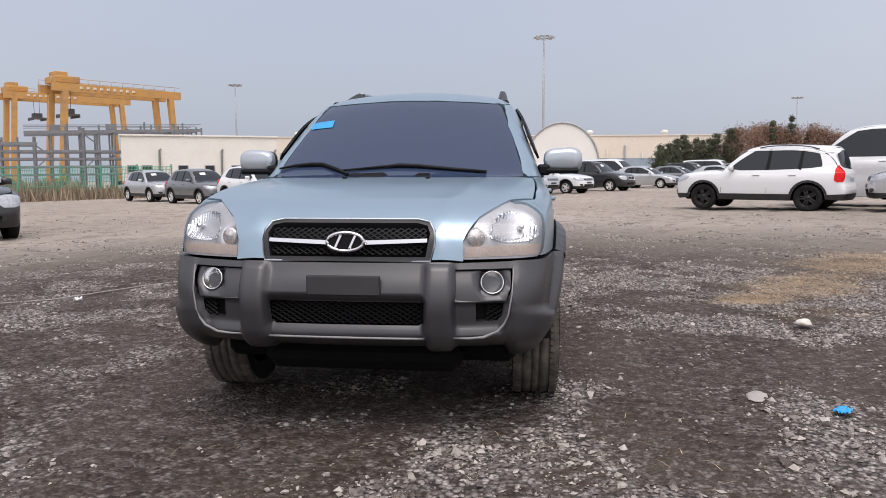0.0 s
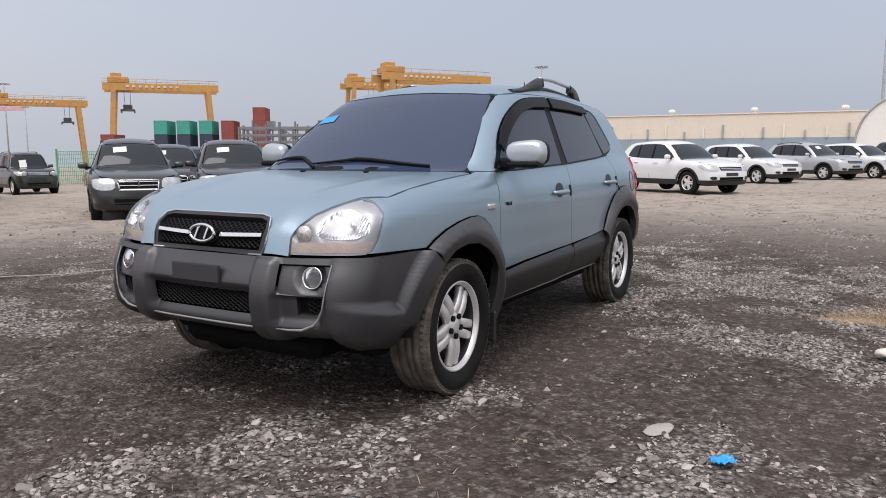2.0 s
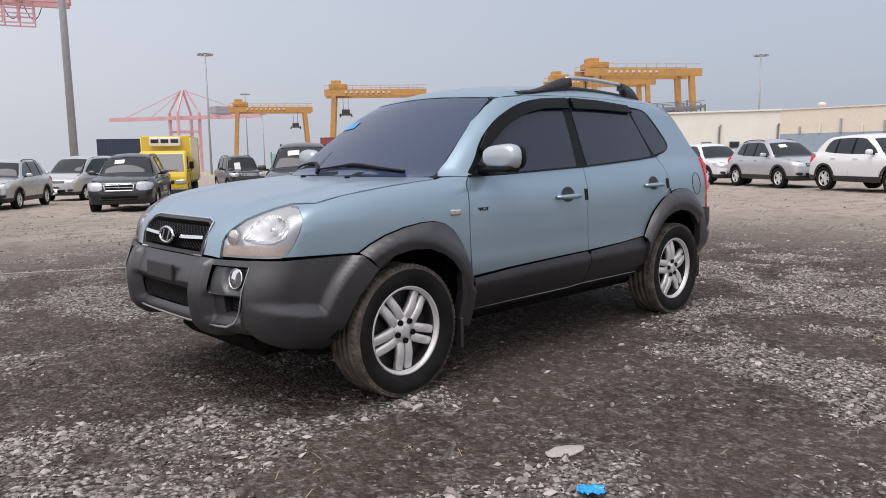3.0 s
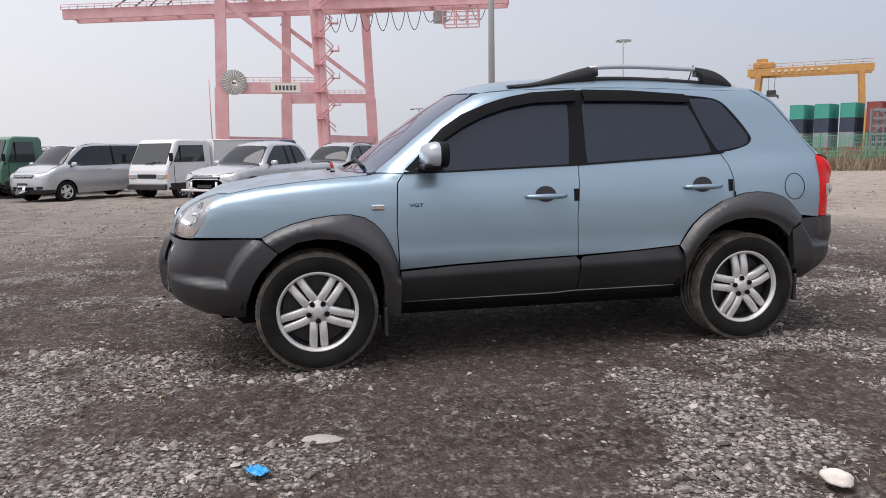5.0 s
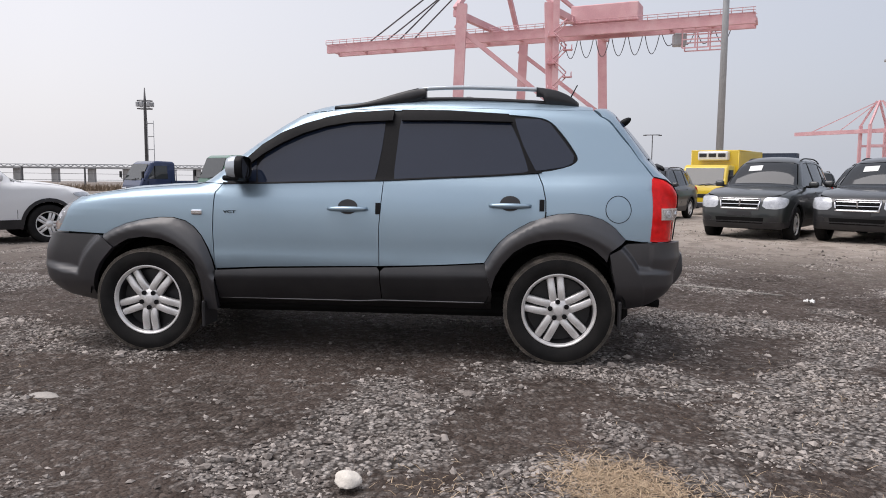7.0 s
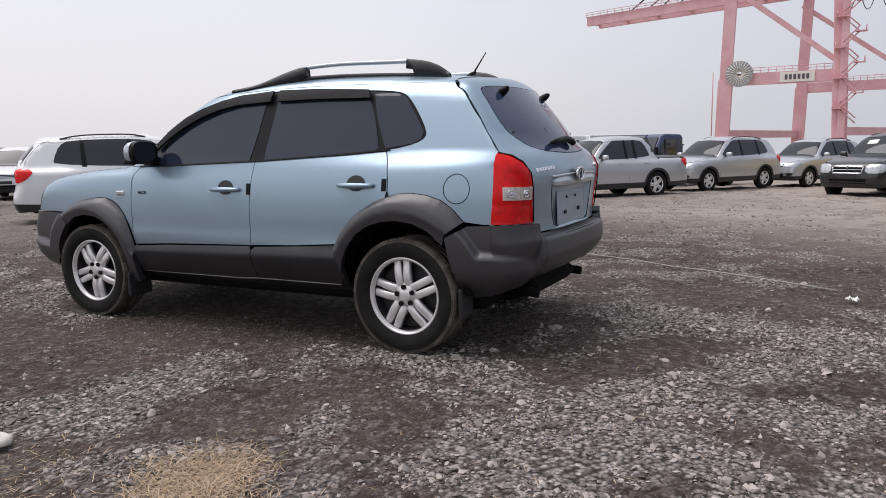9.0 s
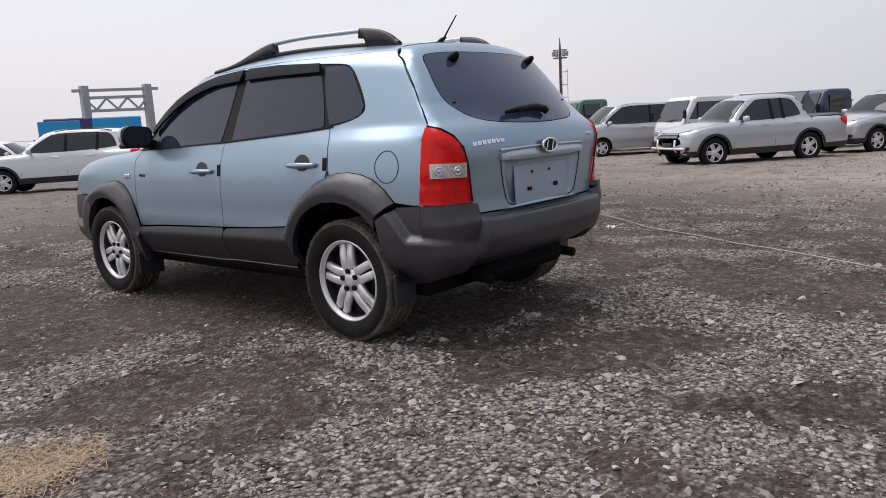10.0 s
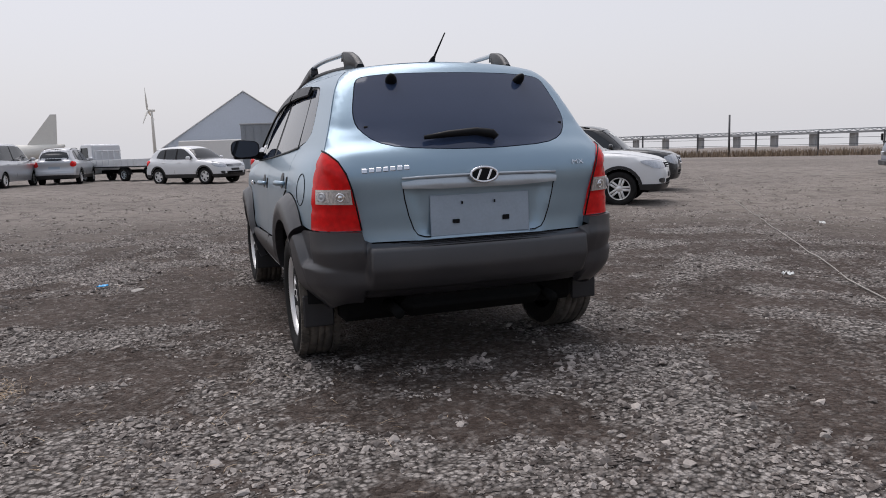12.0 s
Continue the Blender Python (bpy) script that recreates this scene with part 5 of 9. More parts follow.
v, f = tube([Vector(q) for q in X], 0.0022, 5, closed=True)
from_arrays("fuel_flap_gap", v, f, M_VOID, suv, "round fuel flap outline")
base = Vector(snap(BODY, TOPWAY, [(0.0, 1.37, 3)])[0])
v, f = tube([base + Vector((0, -0.02, -0.004)), base + Vector((0, 0.0, 0.018)), base + Vector((0, 0.03, 0.03))], [0.024, 0.014, 0.008], 10)
ant = from_arrays("antenna", v, f, M_BLACK, suv, "short black whip antenna")
v, f = tube([base + Vector((-0.05 * t, 0.01 + 0.07 * t, 0.02 + 0.135 * t - 0.0)) for t in np.linspace(0, 1, 6)], [0.006, 0.006, 0.005, 0.005, 0.004, 0.004], 6)
from_arrays("whip", v, f, M_BLACK, ant)
# tailgate hinge covers, washer and wiper
for xx in (0.352, -0.365):
    q = snap(BODY, TAILWAY, [(xx, 1.80, 1.520)])[0]
    bm = bmesh.new()
    bmesh.ops.create_uvsphere(bm, u_segments=14, v_segments=10, radius=1.0, matrix=Matrix.Translation(Vector(q) + Vector((0, 0.004, 0))) @ pose(0, 0, 0, -56, 0, 14 if xx < 0 else -14) @ Matrix.Diagonal((0.031, 0.024, 0.056, 1)))
    part("hinge_cover", bm, M_BLACK, suv, "black tailgate hinge cover", smooth=True)
W = snap(BODY, TAILWAY, [(x, 1.95, z) for x, z in ((-0.10, 1.145), (-0.085, 1.172), (0.0, 1.188), (0.15, 1.178), (0.27, 1.16))])
W = W + BODY.normal(W) * 0.028
v, f = tube([Vector(q) for q in W], [0.018, 0.023, 0.020, 0.017, 0.010], 8)
from_arrays("rear_wiper", v, f, M_BLACK, suv, "black rear wiper")
for xx, zz in ((0.53, 1.245), (-0.545, 1.25)):
    q = snap(BODY, TAILWAY, [(xx, 1.85, zz)])[0]
    box_part("glass_buffer", Vector(q), (0.02, 0.012, 0.014), M_BLACK, suv, bevel=0.003)
# front wipers and washer jets
for pts_, r in ((((0.50, -0.995), (0.31, -1.0), (0.12, -0.992), (0.02, -0.990), (-0.05, -0.997), (-0.33, -1.01)), 0.008), (((-0.26, -1.05), (-0.33, -1.0), (-0.43, -0.945), (-0.50, -0.932), (-0.60, -0.920), (-0.70, -0.915)), 0.008)):
    q = snap(BODY, HOODWAY, [(x, y, float(BODY.roof(np.array([y]))[0]) - 0.04 * (x / 0.6) ** 2) for x, y in pts_])
    q = q + BODY.normal(q) * 0.009
    v, f = tube([Vector(p) for p in q], [r * 1.1, r * 1.3, r * 1.5, r * 1.6, r * 1.1, r * 0.7], 6)
    from_arrays("windscreen_wiper", v, f, M_BLACK, suv, "black windscreen wiper")
for xx in (-0.25, 0.20):
    q = snap(BODY, HOODWAY, [(xx, -1.16, 1.08)])[0]
    box_part("washer_jet", Vector(q) + Vector((0, 0, 0.004)), (0.022, 0.03, 0.012), M_BLACK, suv, bevel=0.004)
P = [(-0.610, -0.519, 1.408), (-0.467, -0.541, 1.432), (-0.462, -0.610, 1.385), (-0.600, -0.588, 1.370)]
panel("sticker", BODY, HOODWAY, P, M_STICKER, suv, off=0.002, thick=0.0, step=0.05, label="blue paper sticker inside the windscreen")
# engine mark on the front doors
tc = bpy.data.curves.new("engine_mark", "FONT")
tc.body, tc.size, tc.extrude, tc.align_x, tc.align_y = "VGT", 0.038, 0.002, "CENTER", "CENTER"
tmp = bpy.data.objects.new("engine_mark", tc)
scene.collection.objects.link(tmp)
bpy.context.view_layer.update()
me = bpy.data.meshes.new_from_object(tmp)
bpy.data.objects.remove(tmp)
c = snap(BODY, WRAP, [(0.85, -0.74, 0.907)])[0]
me.transform(Matrix.Translation(Vector(c) + Vector((0.003, 0, 0))) @ pose(0, 0, 0, 90, 0, 90) @ Matrix.Diagonal((1.1, 0.7, 1, 1)))
me.materials.append(M_BLACK)
mk = new("engine_mark", me)
mk.parent = suv


# ---- ground: a gravel yard that falls away gently from the car ----
def ground_z(x, y):
    r = np.hypot(x, y)
    s = np.clip((r - 3.5) / 6, 0, 1)
    s = s * s * (3 - 2 * s)
    return (0.016 * np.minimum(x, 0) + 0.013 * np.maximum(x, 0) - 0.001 * np.abs(y)) * s


def fbm(x, y, s, o=4, seed=0.0):
    return noise.fractal(Vector((x * s + seed, y * s - seed, seed * 0.37)), 1.0, 2.0, o)


def strip(x, y, a, b, w):
    ax, ay = a
    bx, by = b
    t = max(0.0, min(1.0, ((x - ax) * (bx - ax) + (y - ay) * (by - ay)) / ((bx - ax) ** 2 + (by - ay) ** 2)))
    d = math.hypot(x - ax - t * (bx - ax), y - ay - t * (by - ay))
    return math.exp(-(d / w) ** 2)


def gravel_at(x, y):
    """How much loose pale gravel lies on the dark soil, 0 to 1; lowered under the car for shade."""
    v = 0.47 + 0.50 * fbm(x, y, 0.9, 4, 3.1) + 0.60 * fbm(x, y, 2.6, 3, 9.7)
    v += 0.42 * strip(x, y, (1.35, 0.45), (2.3, 0.62), 0.22) + 0.45 * strip(x, y, (2.3, 0.55), (4.2, 0.6), 0.50) + 0.30 * strip(x, y, (3.4, 1.9), (1.2, 2.6), 0.55) + 0.34 * strip(x, y, (2.6, 2.8), (-0.6, 3.6), 0.60) + 0.22 * strip(x, y, (0.9, -3.0), (2.4, -2.3), 0.5)
    v -= 0.42 * strip(x, y, (1.4, 1.30), (2.2, 1.25), 0.26) + 0.40 * strip(x, y, (1.15, -0.9), (1.20, 0.1), 0.35) + 0.30 * strip(x, y, (1.7, 1.9), (0.7, 2.4), 0.20)
    v -= 0.22 * strip(x, y, (-1.5, -3.2), (1.6, -3.3), 0.45) + 0.28 * strip(x, y, (1.5, -1.9), (2.4, -0.9), 0.45) + 0.28 * strip(x, y, (1.9, 3.0), (2.6, 2.3), 0.28) + 0.25 * strip(x, y, (0.2, 4.3), (1.2, 3.9), 0.35)
    v -= 0.25 * strip(x, y, (-0.9, -2.3), (0.9, -2.4), 0.4) + 0.13 * min(1.0, max(0.0, (y - 2.6) / 1.6))
    # car's shade painted into the soil: darker, less gravel under its footprint
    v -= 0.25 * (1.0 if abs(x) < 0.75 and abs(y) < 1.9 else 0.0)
    return min(1.0, max(0.0, v))


def lumps(x, y):
    """Ruts and lumps of the trodden soil, flattened where the car stands."""
    r = math.hypot(x, y)
    if r > 42:
        return 0.0
    k = min(1.0, max(0.15, (max(abs(x) - 0.95, abs(y) - 1.9)) / 1.2)) * min(1.0, (42 - r) / 12)
    k *= 1.0 + 0.6 * min(1.0, max(0.0, (r - 6) / 10))
    return k * (0.022 * fbm(x, y, 0.7, 4, 5.0) + 0.020 * fbm(x, y, 2.6, 4, 1.0))


def gz(x, y):
    return float(ground_z(np.array([float(x)]), np.array([float(y)]))[0]) + lumps(x, y)


core = [i * 0.10 for i in range(-88, 89)]
out_ = []
step_out, v_ = 0.10, 8.8
while v_ < 2400:
    step_out *= 1.055 if v_ < 32 else 1.22
    v_ += step_out
    out_.append(v_)
axis_ = np.array([-q for q in out_[::-1]] + core + out_)
n_ = len(axis_)
gx, gy = np.meshgrid(axis_, axis_, indexing="ij")
gh = ground_z(gx, gy)
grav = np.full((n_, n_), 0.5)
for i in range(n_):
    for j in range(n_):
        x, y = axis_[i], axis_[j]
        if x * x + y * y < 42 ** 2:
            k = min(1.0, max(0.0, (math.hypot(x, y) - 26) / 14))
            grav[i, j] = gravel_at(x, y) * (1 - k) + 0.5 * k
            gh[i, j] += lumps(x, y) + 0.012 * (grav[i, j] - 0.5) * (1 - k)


def on_grid(field, x, y):
    """The value of a field of the ground at places between its grid lines."""
    i = np.clip(np.searchsorted(axis_, x) - 1, 0, n_ - 2)
    j = np.clip(np.searchsorted(axis_, y) - 1, 0, n_ - 2)
    u = (x - axis_[i]) / (axis_[i + 1] - axis_[i])
    w = (y - axis_[j]) / (axis_[j + 1] - axis_[j])
    return (field[i, j] * (1 - u) + field[i + 1, j] * u) * (1 - w) + (field[i, j + 1] * (1 - u) + field[i + 1, j + 1] * u) * w


idx = np.arange(n_ * n_).reshape(n_, n_)
quads = np.stack([idx[:-1, :-1], idx[1:, :-1], idx[1:, 1:], idx[:-1, 1:]], -1).reshape(-1, 4)
me = bpy.data.meshes.new("ground")
me.from_pydata(np.stack([gx, gy, gh], -1).reshape(-1, 3).tolist(), [], quads.tolist())
me.polygons.foreach_set("use_smooth", [True] * len(me.polygons))
at_ = me.attributes.new("gravel", "FLOAT", "POINT")
at_.data.foreach_set("value", grav.ravel().astype(np.float32))


def ground_material():
    m = bpy.data.materials.new("gravel_ground")
    m.use_nodes = True
    nt = m.node_tree
    N, Lk = nt.nodes, nt.links
    b = N["Principled BSDF"]
    b.inputs["Roughness"].default_value = 0.93
    b.inputs["Specular IOR Level"].default_value = 0.25
    tc = N.new("ShaderNodeTexCoord")
    at = N.new("ShaderNodeAttribute")
    at.attribute_name = "gravel"

    def tex(kind, scale, detail=4):
        t = N.new(kind)
        t.inputs["Scale"].default_value = scale
        if kind == "ShaderNodeTexNoise":
            t.inputs["Detail"].default_value = detail
        Lk.new(tc.outputs["Object"], t.inputs["Vector"])
        return t

    def ramp(src, a, c, lo=0.0, hi=1.0):
        r = N.new("ShaderNodeMapRange")
        r.inputs["From Min"].default_value, r.inputs["From Max"].default_value = a, c
        r.inputs["To Min"].default_value, r.inputs["To Max"].default_value = lo, hi
        Lk.new(src, r.inputs["Value"])
        return r.outputs[0]

    def mix(fac, c1, c2, mode="MIX"):
        x = N.new("ShaderNodeMix")
        x.data_type, x.blend_type = "RGBA", mode
        for k, v in ((0, fac), (6, c1), (7, c2)):
            if isinstance(v, tuple):
                x.inputs[k].default_value = (*v, 1)
            elif isinstance(v, float):
                x.inputs[k].default_value = v
            else:
                Lk.new(v, x.inputs[k])
        return x.outputs[2]

    def maths(op, a, c):
        x = N.new("ShaderNodeMath")
        x.operation = op
        for k, v in enumerate((a, c)):
            if isinstance(v, float):
                x.inputs[k].default_value = v
            else:
                Lk.new(v, x.inputs[k])
        return x.outputs[0]

    big = tex("ShaderNodeTexNoise", 0.11, 6)
    mid = tex("ShaderNodeTexNoise", 1.1, 6)
    fine = tex("ShaderNodeTexNoise", 14.0, 6)
    grit = tex("ShaderNodeTexNoise", 60.0, 4)
    cell = tex("ShaderNodeTexVoronoi", 42.0)
    cell2 = tex("ShaderNodeTexVoronoi", 23.0)
    clod = tex("ShaderNodeTexVoronoi", 52.0)
    lump = N.new("ShaderNodeSeparateColor")
    Lk.new(clod.outputs["Color"], lump.inputs[0])
    soil = mix(ramp(mid.outputs[0], 0.35, 0.65), (0.027, 0.0195, 0.0155), (0.066, 0.0485, 0.040))
    soil = mix(ramp(lump.outputs[0], 0.55, 1.0, 0.0, 0.8), soil, (0.128, 0.102, 0.088))
    soil = mix(ramp(fine.outputs[0], 0.45, 0.75), soil, (0.098, 0.078, 0.067))
    hue = N.new("ShaderNodeSeparateColor")
    Lk.new(cell.outputs["Color"], hue.inputs[0])
    hue2 = N.new("ShaderNodeSeparateColor")
    Lk.new(cell2.outputs["Color"], hue2.inputs[0])
    stone = mix(hue.outputs[0], (0.12, 0.107, 0.098), (0.47, 0.43, 0.40))
    stone = mix(ramp(cell.outputs["Distance"], 0.35, 0.75), stone, (0.042, 0.036, 0.032))
    chips = ramp(hue2.outputs[1], 0.55, 0.75)
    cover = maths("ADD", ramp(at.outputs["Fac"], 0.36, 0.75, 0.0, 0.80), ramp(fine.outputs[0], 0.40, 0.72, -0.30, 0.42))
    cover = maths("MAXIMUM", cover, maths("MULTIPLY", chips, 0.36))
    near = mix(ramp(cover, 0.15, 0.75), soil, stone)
    # dry, dusty yard further out
    pos = N.new("ShaderNodeVectorMath")
    pos.operation = "LENGTH"
    Lk.new(tc.outputs["Object"], pos.inputs[0])
    far = mix(ramp(big.outputs[0], 0.35, 0.62), (0.25, 0.217, 0.19), (0.50, 0.44, 0.385))
    far = mix(ramp(mid.outputs[0], 0.42, 0.66), far, (0.36, 0.315, 0.275))
    wide = tex("ShaderNodeTexNoise", 2.4, 8)
    far = mix(ramp(wide.outputs[0], 0.50, 0.63), far, (0.165, 0.138, 0.118))
    far = mix(ramp(fine.outputs[0], 0.52, 0.70, 0.0, 0.7), far, (0.50, 0.45, 0.40))
    far = mix(0.22, far, near)
    # tan sand towards the cranes, dark grit towards the water; view-side brightness painted in too
    xyz = N.new("ShaderNodeSeparateXYZ")
    Lk.new(tc.outputs["Object"], xyz.inputs[0])
    tan_side = ramp(maths("ADD", maths("ADD", xyz.outputs[1], maths("MULTIPLY", xyz.outputs[0], -0.35)), maths("MULTIPLY", big.outputs[0], 12.0)), -2.0, 22.0)
    far = mix(tan_side, mix(0.45, far, (0.150, 0.136, 0.128)), mix(0.32, far, (0.56, 0.48, 0.40)))
    col = mix(ramp(maths("ADD", pos.outputs["Value"], maths("MULTIPLY", wide.outputs[0], 3.0)), 6.0, 12.5), near, far)
    Lk.new(col, b.inputs["Base Color"])
    h = maths("MULTIPLY", maths("SUBTRACT", 1.0, cell.outputs["Distance"]), ramp(cover, 0.1, 0.7))
    h = maths("ADD", h, maths("MULTIPLY", grit.outputs[0], 0.5))
    h = maths("ADD", h, maths("MULTIPLY", fine.outputs[0], 1.2))
    h = maths("ADD", h, maths("MULTIPLY", maths("SUBTRACT", 1.0, clod.outputs["Distance"]), 1.1))
    bp = N.new("ShaderNodeBump")
    bp.inputs["Strength"].default_value = 0.9
    bp.inputs["Distance"].default_value = 0.018
    Lk.new(h, bp.inputs["Height"])
    Lk.new(bp.outputs[0], b.inputs["Normal"])
    return m


me.materials.append(ground_material())
tagged(new("ground", me), "dark soil yard strewn with loose pale gravel", "ground", kind="structure")


def island_material(name, dark, light, rough=0.9, power=1.0):
    """Stones or straws that differ one from another."""
    m = bpy.data.materials.new(name)
    m.use_nodes = True
    nt = m.node_tree
    b = nt.nodes["Principled BSDF"]
    b.inputs["Roughness"].default_value = rough
    b.inputs["Specular IOR Level"].default_value = 0.3
    g = nt.nodes.new("ShaderNodeNewGeometry")
    r = nt.nodes.new("ShaderNodeMix")
    r.data_type = "RGBA"
    r.inputs[6].default_value, r.inputs[7].default_value = (*dark, 1), (*light, 1)
    t = nt.nodes.new("ShaderNodeTexNoise")
    t.inputs["Scale"].default_value = 90
    tc = nt.nodes.new("ShaderNodeTexCoord")
    nt.links.new(tc.outputs["Object"], t.inputs["Vector"])
    a = nt.nodes.new("ShaderNodeMath")
    a.operation = "ADD"
    pw = nt.nodes.new("ShaderNodeMath")
    pw.operation = "POWER"
    pw.inputs[1].default_value = power
    nt.links.new(g.outputs["Random Per Island"], pw.inputs[0])
    nt.links.new(pw.outputs[0], a.inputs[0])
    s = nt.nodes.new("ShaderNodeMapRange")
    s.inputs["To Min"].default_value, s.inputs["To Max"].default_value = -0.25, 0.25
    nt.links.new(t.outputs[0], s.inputs["Value"])
    nt.links.new(s.outputs[0], a.inputs[1])
    nt.links.new(a.outputs[0], r.inputs[0])
    nt.links.new(r.outputs[2], b.inputs["Base Color"])
    return m


M_STONE = island_material("gravel_stone", (0.085, 0.071, 0.064), (0.47, 0.425, 0.39), power=1.35)
M_YARDSTONE = island_material("yard_stone", (0.12, 0.105, 0.092), (0.46, 0.41, 0.365), power=1.4)
M_STRAW = island_material("dry_straw", (0.26, 0.185, 0.115), (0.58, 0.45, 0.31))

# loose stones, thickest where the gravel lies and near the way round the car
rng = np.random.default_rng(11)
bm = bmesh.new()
bmesh.ops.create_icosphere(bm, subdivisions=1, radius=1.0)
ico_v = np.array([tuple(v.co) for v in bm.verts])
ico_f = np.array([[v.index for v in f.verts] for f in bm.faces])
bm.free()
oct_v = np.array([(1, 0.1, 0), (-0.9, 0, 0.1), (0.1, 1, 0), (0, -1, 0.1), (0.1, 0.1, 0.9), (0, 0, -0.9)], float)
oct_f = np.array([(0, 2, 4), (2, 1, 4), (1, 3, 4), (3, 0, 4), (2, 0, 5), (1, 2, 5), (3, 1, 5), (0, 3, 5)])


# stones lie in clumps a hand or two across
spectrum = np.fft.rfft2(rng.normal(size=(512, 512)))
wave = np.hypot(np.fft.fftfreq(512)[:, None] * 64, np.fft.rfftfreq(512)[None] * 64)
CLUMP = np.fft.irfft2(spectrum * np.where((wave > 0.9) & (wave < 14), 1 / np.maximum(wave, 0.5), 0.0))
CLUMP /= CLUMP.std()


def scatter(name, label, base_v, base_f, tries, mean, spread, top, reach, floor, inner=0.0):
    cx = rng.uniform(-reach, reach, tries)
    cy = rng.uniform(-reach, reach, tries)
    rad = np.hypot(cx, cy)
    bare = on_grid(grav, cx, cy)
    clump = CLUMP[(cx * 64).astype(int) % 512, (cy * 64).astype(int) % 512]
    dens = np.clip((bare - 0.31) / 0.34, floor, 1) ** 1.5 * np.clip(1.6 - (rad - 3.2) / 4.0, 0.16, 1) * np.clip(0.62 + 0.62 * clump, 0.06, 1.3)
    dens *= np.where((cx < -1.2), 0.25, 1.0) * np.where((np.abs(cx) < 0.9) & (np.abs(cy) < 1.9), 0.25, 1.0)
    dens *= np.where((cx > 4.4) & (np.abs(cy) < 3.2), 0.3, 1.0)
    if inner:
        dens = np.clip((bare - 0.30) / 0.40, 0.04, 1) ** 1.3 * np.clip(1.25 - rad / 28, 0.1, 1) * (rad > inner) * np.where(cx > 9, 0.0, 1.0)
    ok = rng.uniform(0, 1, tries) < dens
    cx, cy = cx[ok], cy[ok]
    n = len(cx)
    size = np.clip(rng.lognormal(math.log(mean), spread, n), mean * 0.4, top)
    cz = on_grid(gh, cx, cy) + size * 0.2
    shape = rng.uniform(0.6, 1.3, (n, 3)) * np.array((1.15, 1.0, 0.72))
    rot = rng.uniform(0, 2 * math.pi, n)
    wob = 1 + rng.uniform(-0.45, 0.35, (48, len(base_v), 3))
    V = base_v[None] * wob[rng.integers(0, 48, n)] * shape[:, None] * size[:, None, None]
    tilt = rng.uniform(-0.5, 0.5, n)[:, None]
    V = np.stack([V[:, :, 0] * np.cos(tilt) - V[:, :, 2] * np.sin(tilt), V[:, :, 1], V[:, :, 0] * np.sin(tilt) + V[:, :, 2] * np.cos(tilt)], -1)
    c_, s_ = np.cos(rot)[:, None], np.sin(rot)[:, None]
    V = np.stack([V[:, :, 0] * c_ - V[:, :, 1] * s_, V[:, :, 0] * s_ + V[:, :, 1] * c_, V[:, :, 2]], -1) + np.stack([cx, cy, cz], 1)[:, None]
    F = (base_f[None] + (np.arange(n) * len(base_v))[:, None, None]).reshape(-1, 3)
    me = bpy.data.meshes.new(name)
    me.vertices.add(V.shape[0] * V.shape[1])
    me.vertices.foreach_set("co", V.reshape(-1).astype(np.float32))
    me.loops.add(F.size)
    me.loops.foreach_set("vertex_index", F.reshape(-1).astype(np.int32))
    me.polygons.add(len(F))
    me.polygons.foreach_set("loop_start", np.arange(0, F.size, 3, dtype=np.int32))
    me.update(calc_edges=True)
    me.shade_flat()
    me.materials.append(M_YARDSTONE if inner else M_STONE)
    tagged(new(name, me), label, "gravel", kind="stuff")


scatter("gravel", "loose pale crushed stones lying on dark soil", oct_v, oct_f, 800000, 0.0066, 0.50, 0.022, 8.0, 0.07)
scatter("coarse_gravel", "larger pale crushed stones among the gravel", ico_v, ico_f, 80000, 0.0102, 0.45, 0.028, 8.0, 0.08)

scatter("yard_gravel", "scattered pale stones on the wide dusty yard", oct_v, oct_f, 150000, 0.0125, 0.42, 0.035, 20.0, 0.1, inner=6.0)


def straw(name, label, places, seed, long=(0.025, 0.075)):
    r = np.random.default_rng(seed)
    verts, faces = [], []
    for x0, y0, rx, ry, turn, count in places:
        for _ in range(count):
            a, q = r.uniform(0, 2 * math.pi), math.sqrt(r.uniform(0, 1)) * (1 + 0.25 * r.normal())
            u, w = rx * q * math.cos(a), ry * q * math.sin(a)
            x, y = x0 + u * math.cos(turn) - w * math.sin(turn), y0 + u * math.sin(turn) + w * math.cos(turn)
            z = gz(x, y) + r.uniform(0.004, 0.022)
            l, h = r.uniform(*long), r.uniform(0, 2 * math.pi)
            d = np.array((math.cos(h), math.sin(h), r.uniform(-0.08, 0.25))) * l
            n = np.array((-math.sin(h), math.cos(h), 0)) * r.uniform(0.0008, 0.0016)
            p = np.array((x, y, z))
            o = len(verts)
            verts += [p - n, p + n, p + d * 0.55 + n * 0.9 + (0, 0, 0.004), p + d * 0.55 - n * 0.9 + (0, 0, 0.004), p + d]
            faces += [(o, o + 1, o + 2, o + 3), (o + 3, o + 2, o + 4)]
    return tagged(from_arrays(name, verts, faces, M_STRAW, smooth=False), label, "dry grass", kind="stuff")


straw("dry_grass", "flattened straw-coloured dry grass on the gravel", [(2.62, 1.47, 0.30, 0.22, 0.4, 3000), (3.4, 2.4, 0.9, 0.45, 0.9, 9000), (4.7, 4.1, 1.1, 0.7, 0.9, 14000), (3.0, 0.9, 0.5, 0.3, 0.2, 300), (1.5, -2.5, 2.2, 1.2, 0.5, 260), (2.0, 2.6, 1.6, 1.0, 0, 260)], 5)

# litter on the ground
r = np.random.default_rng(3)


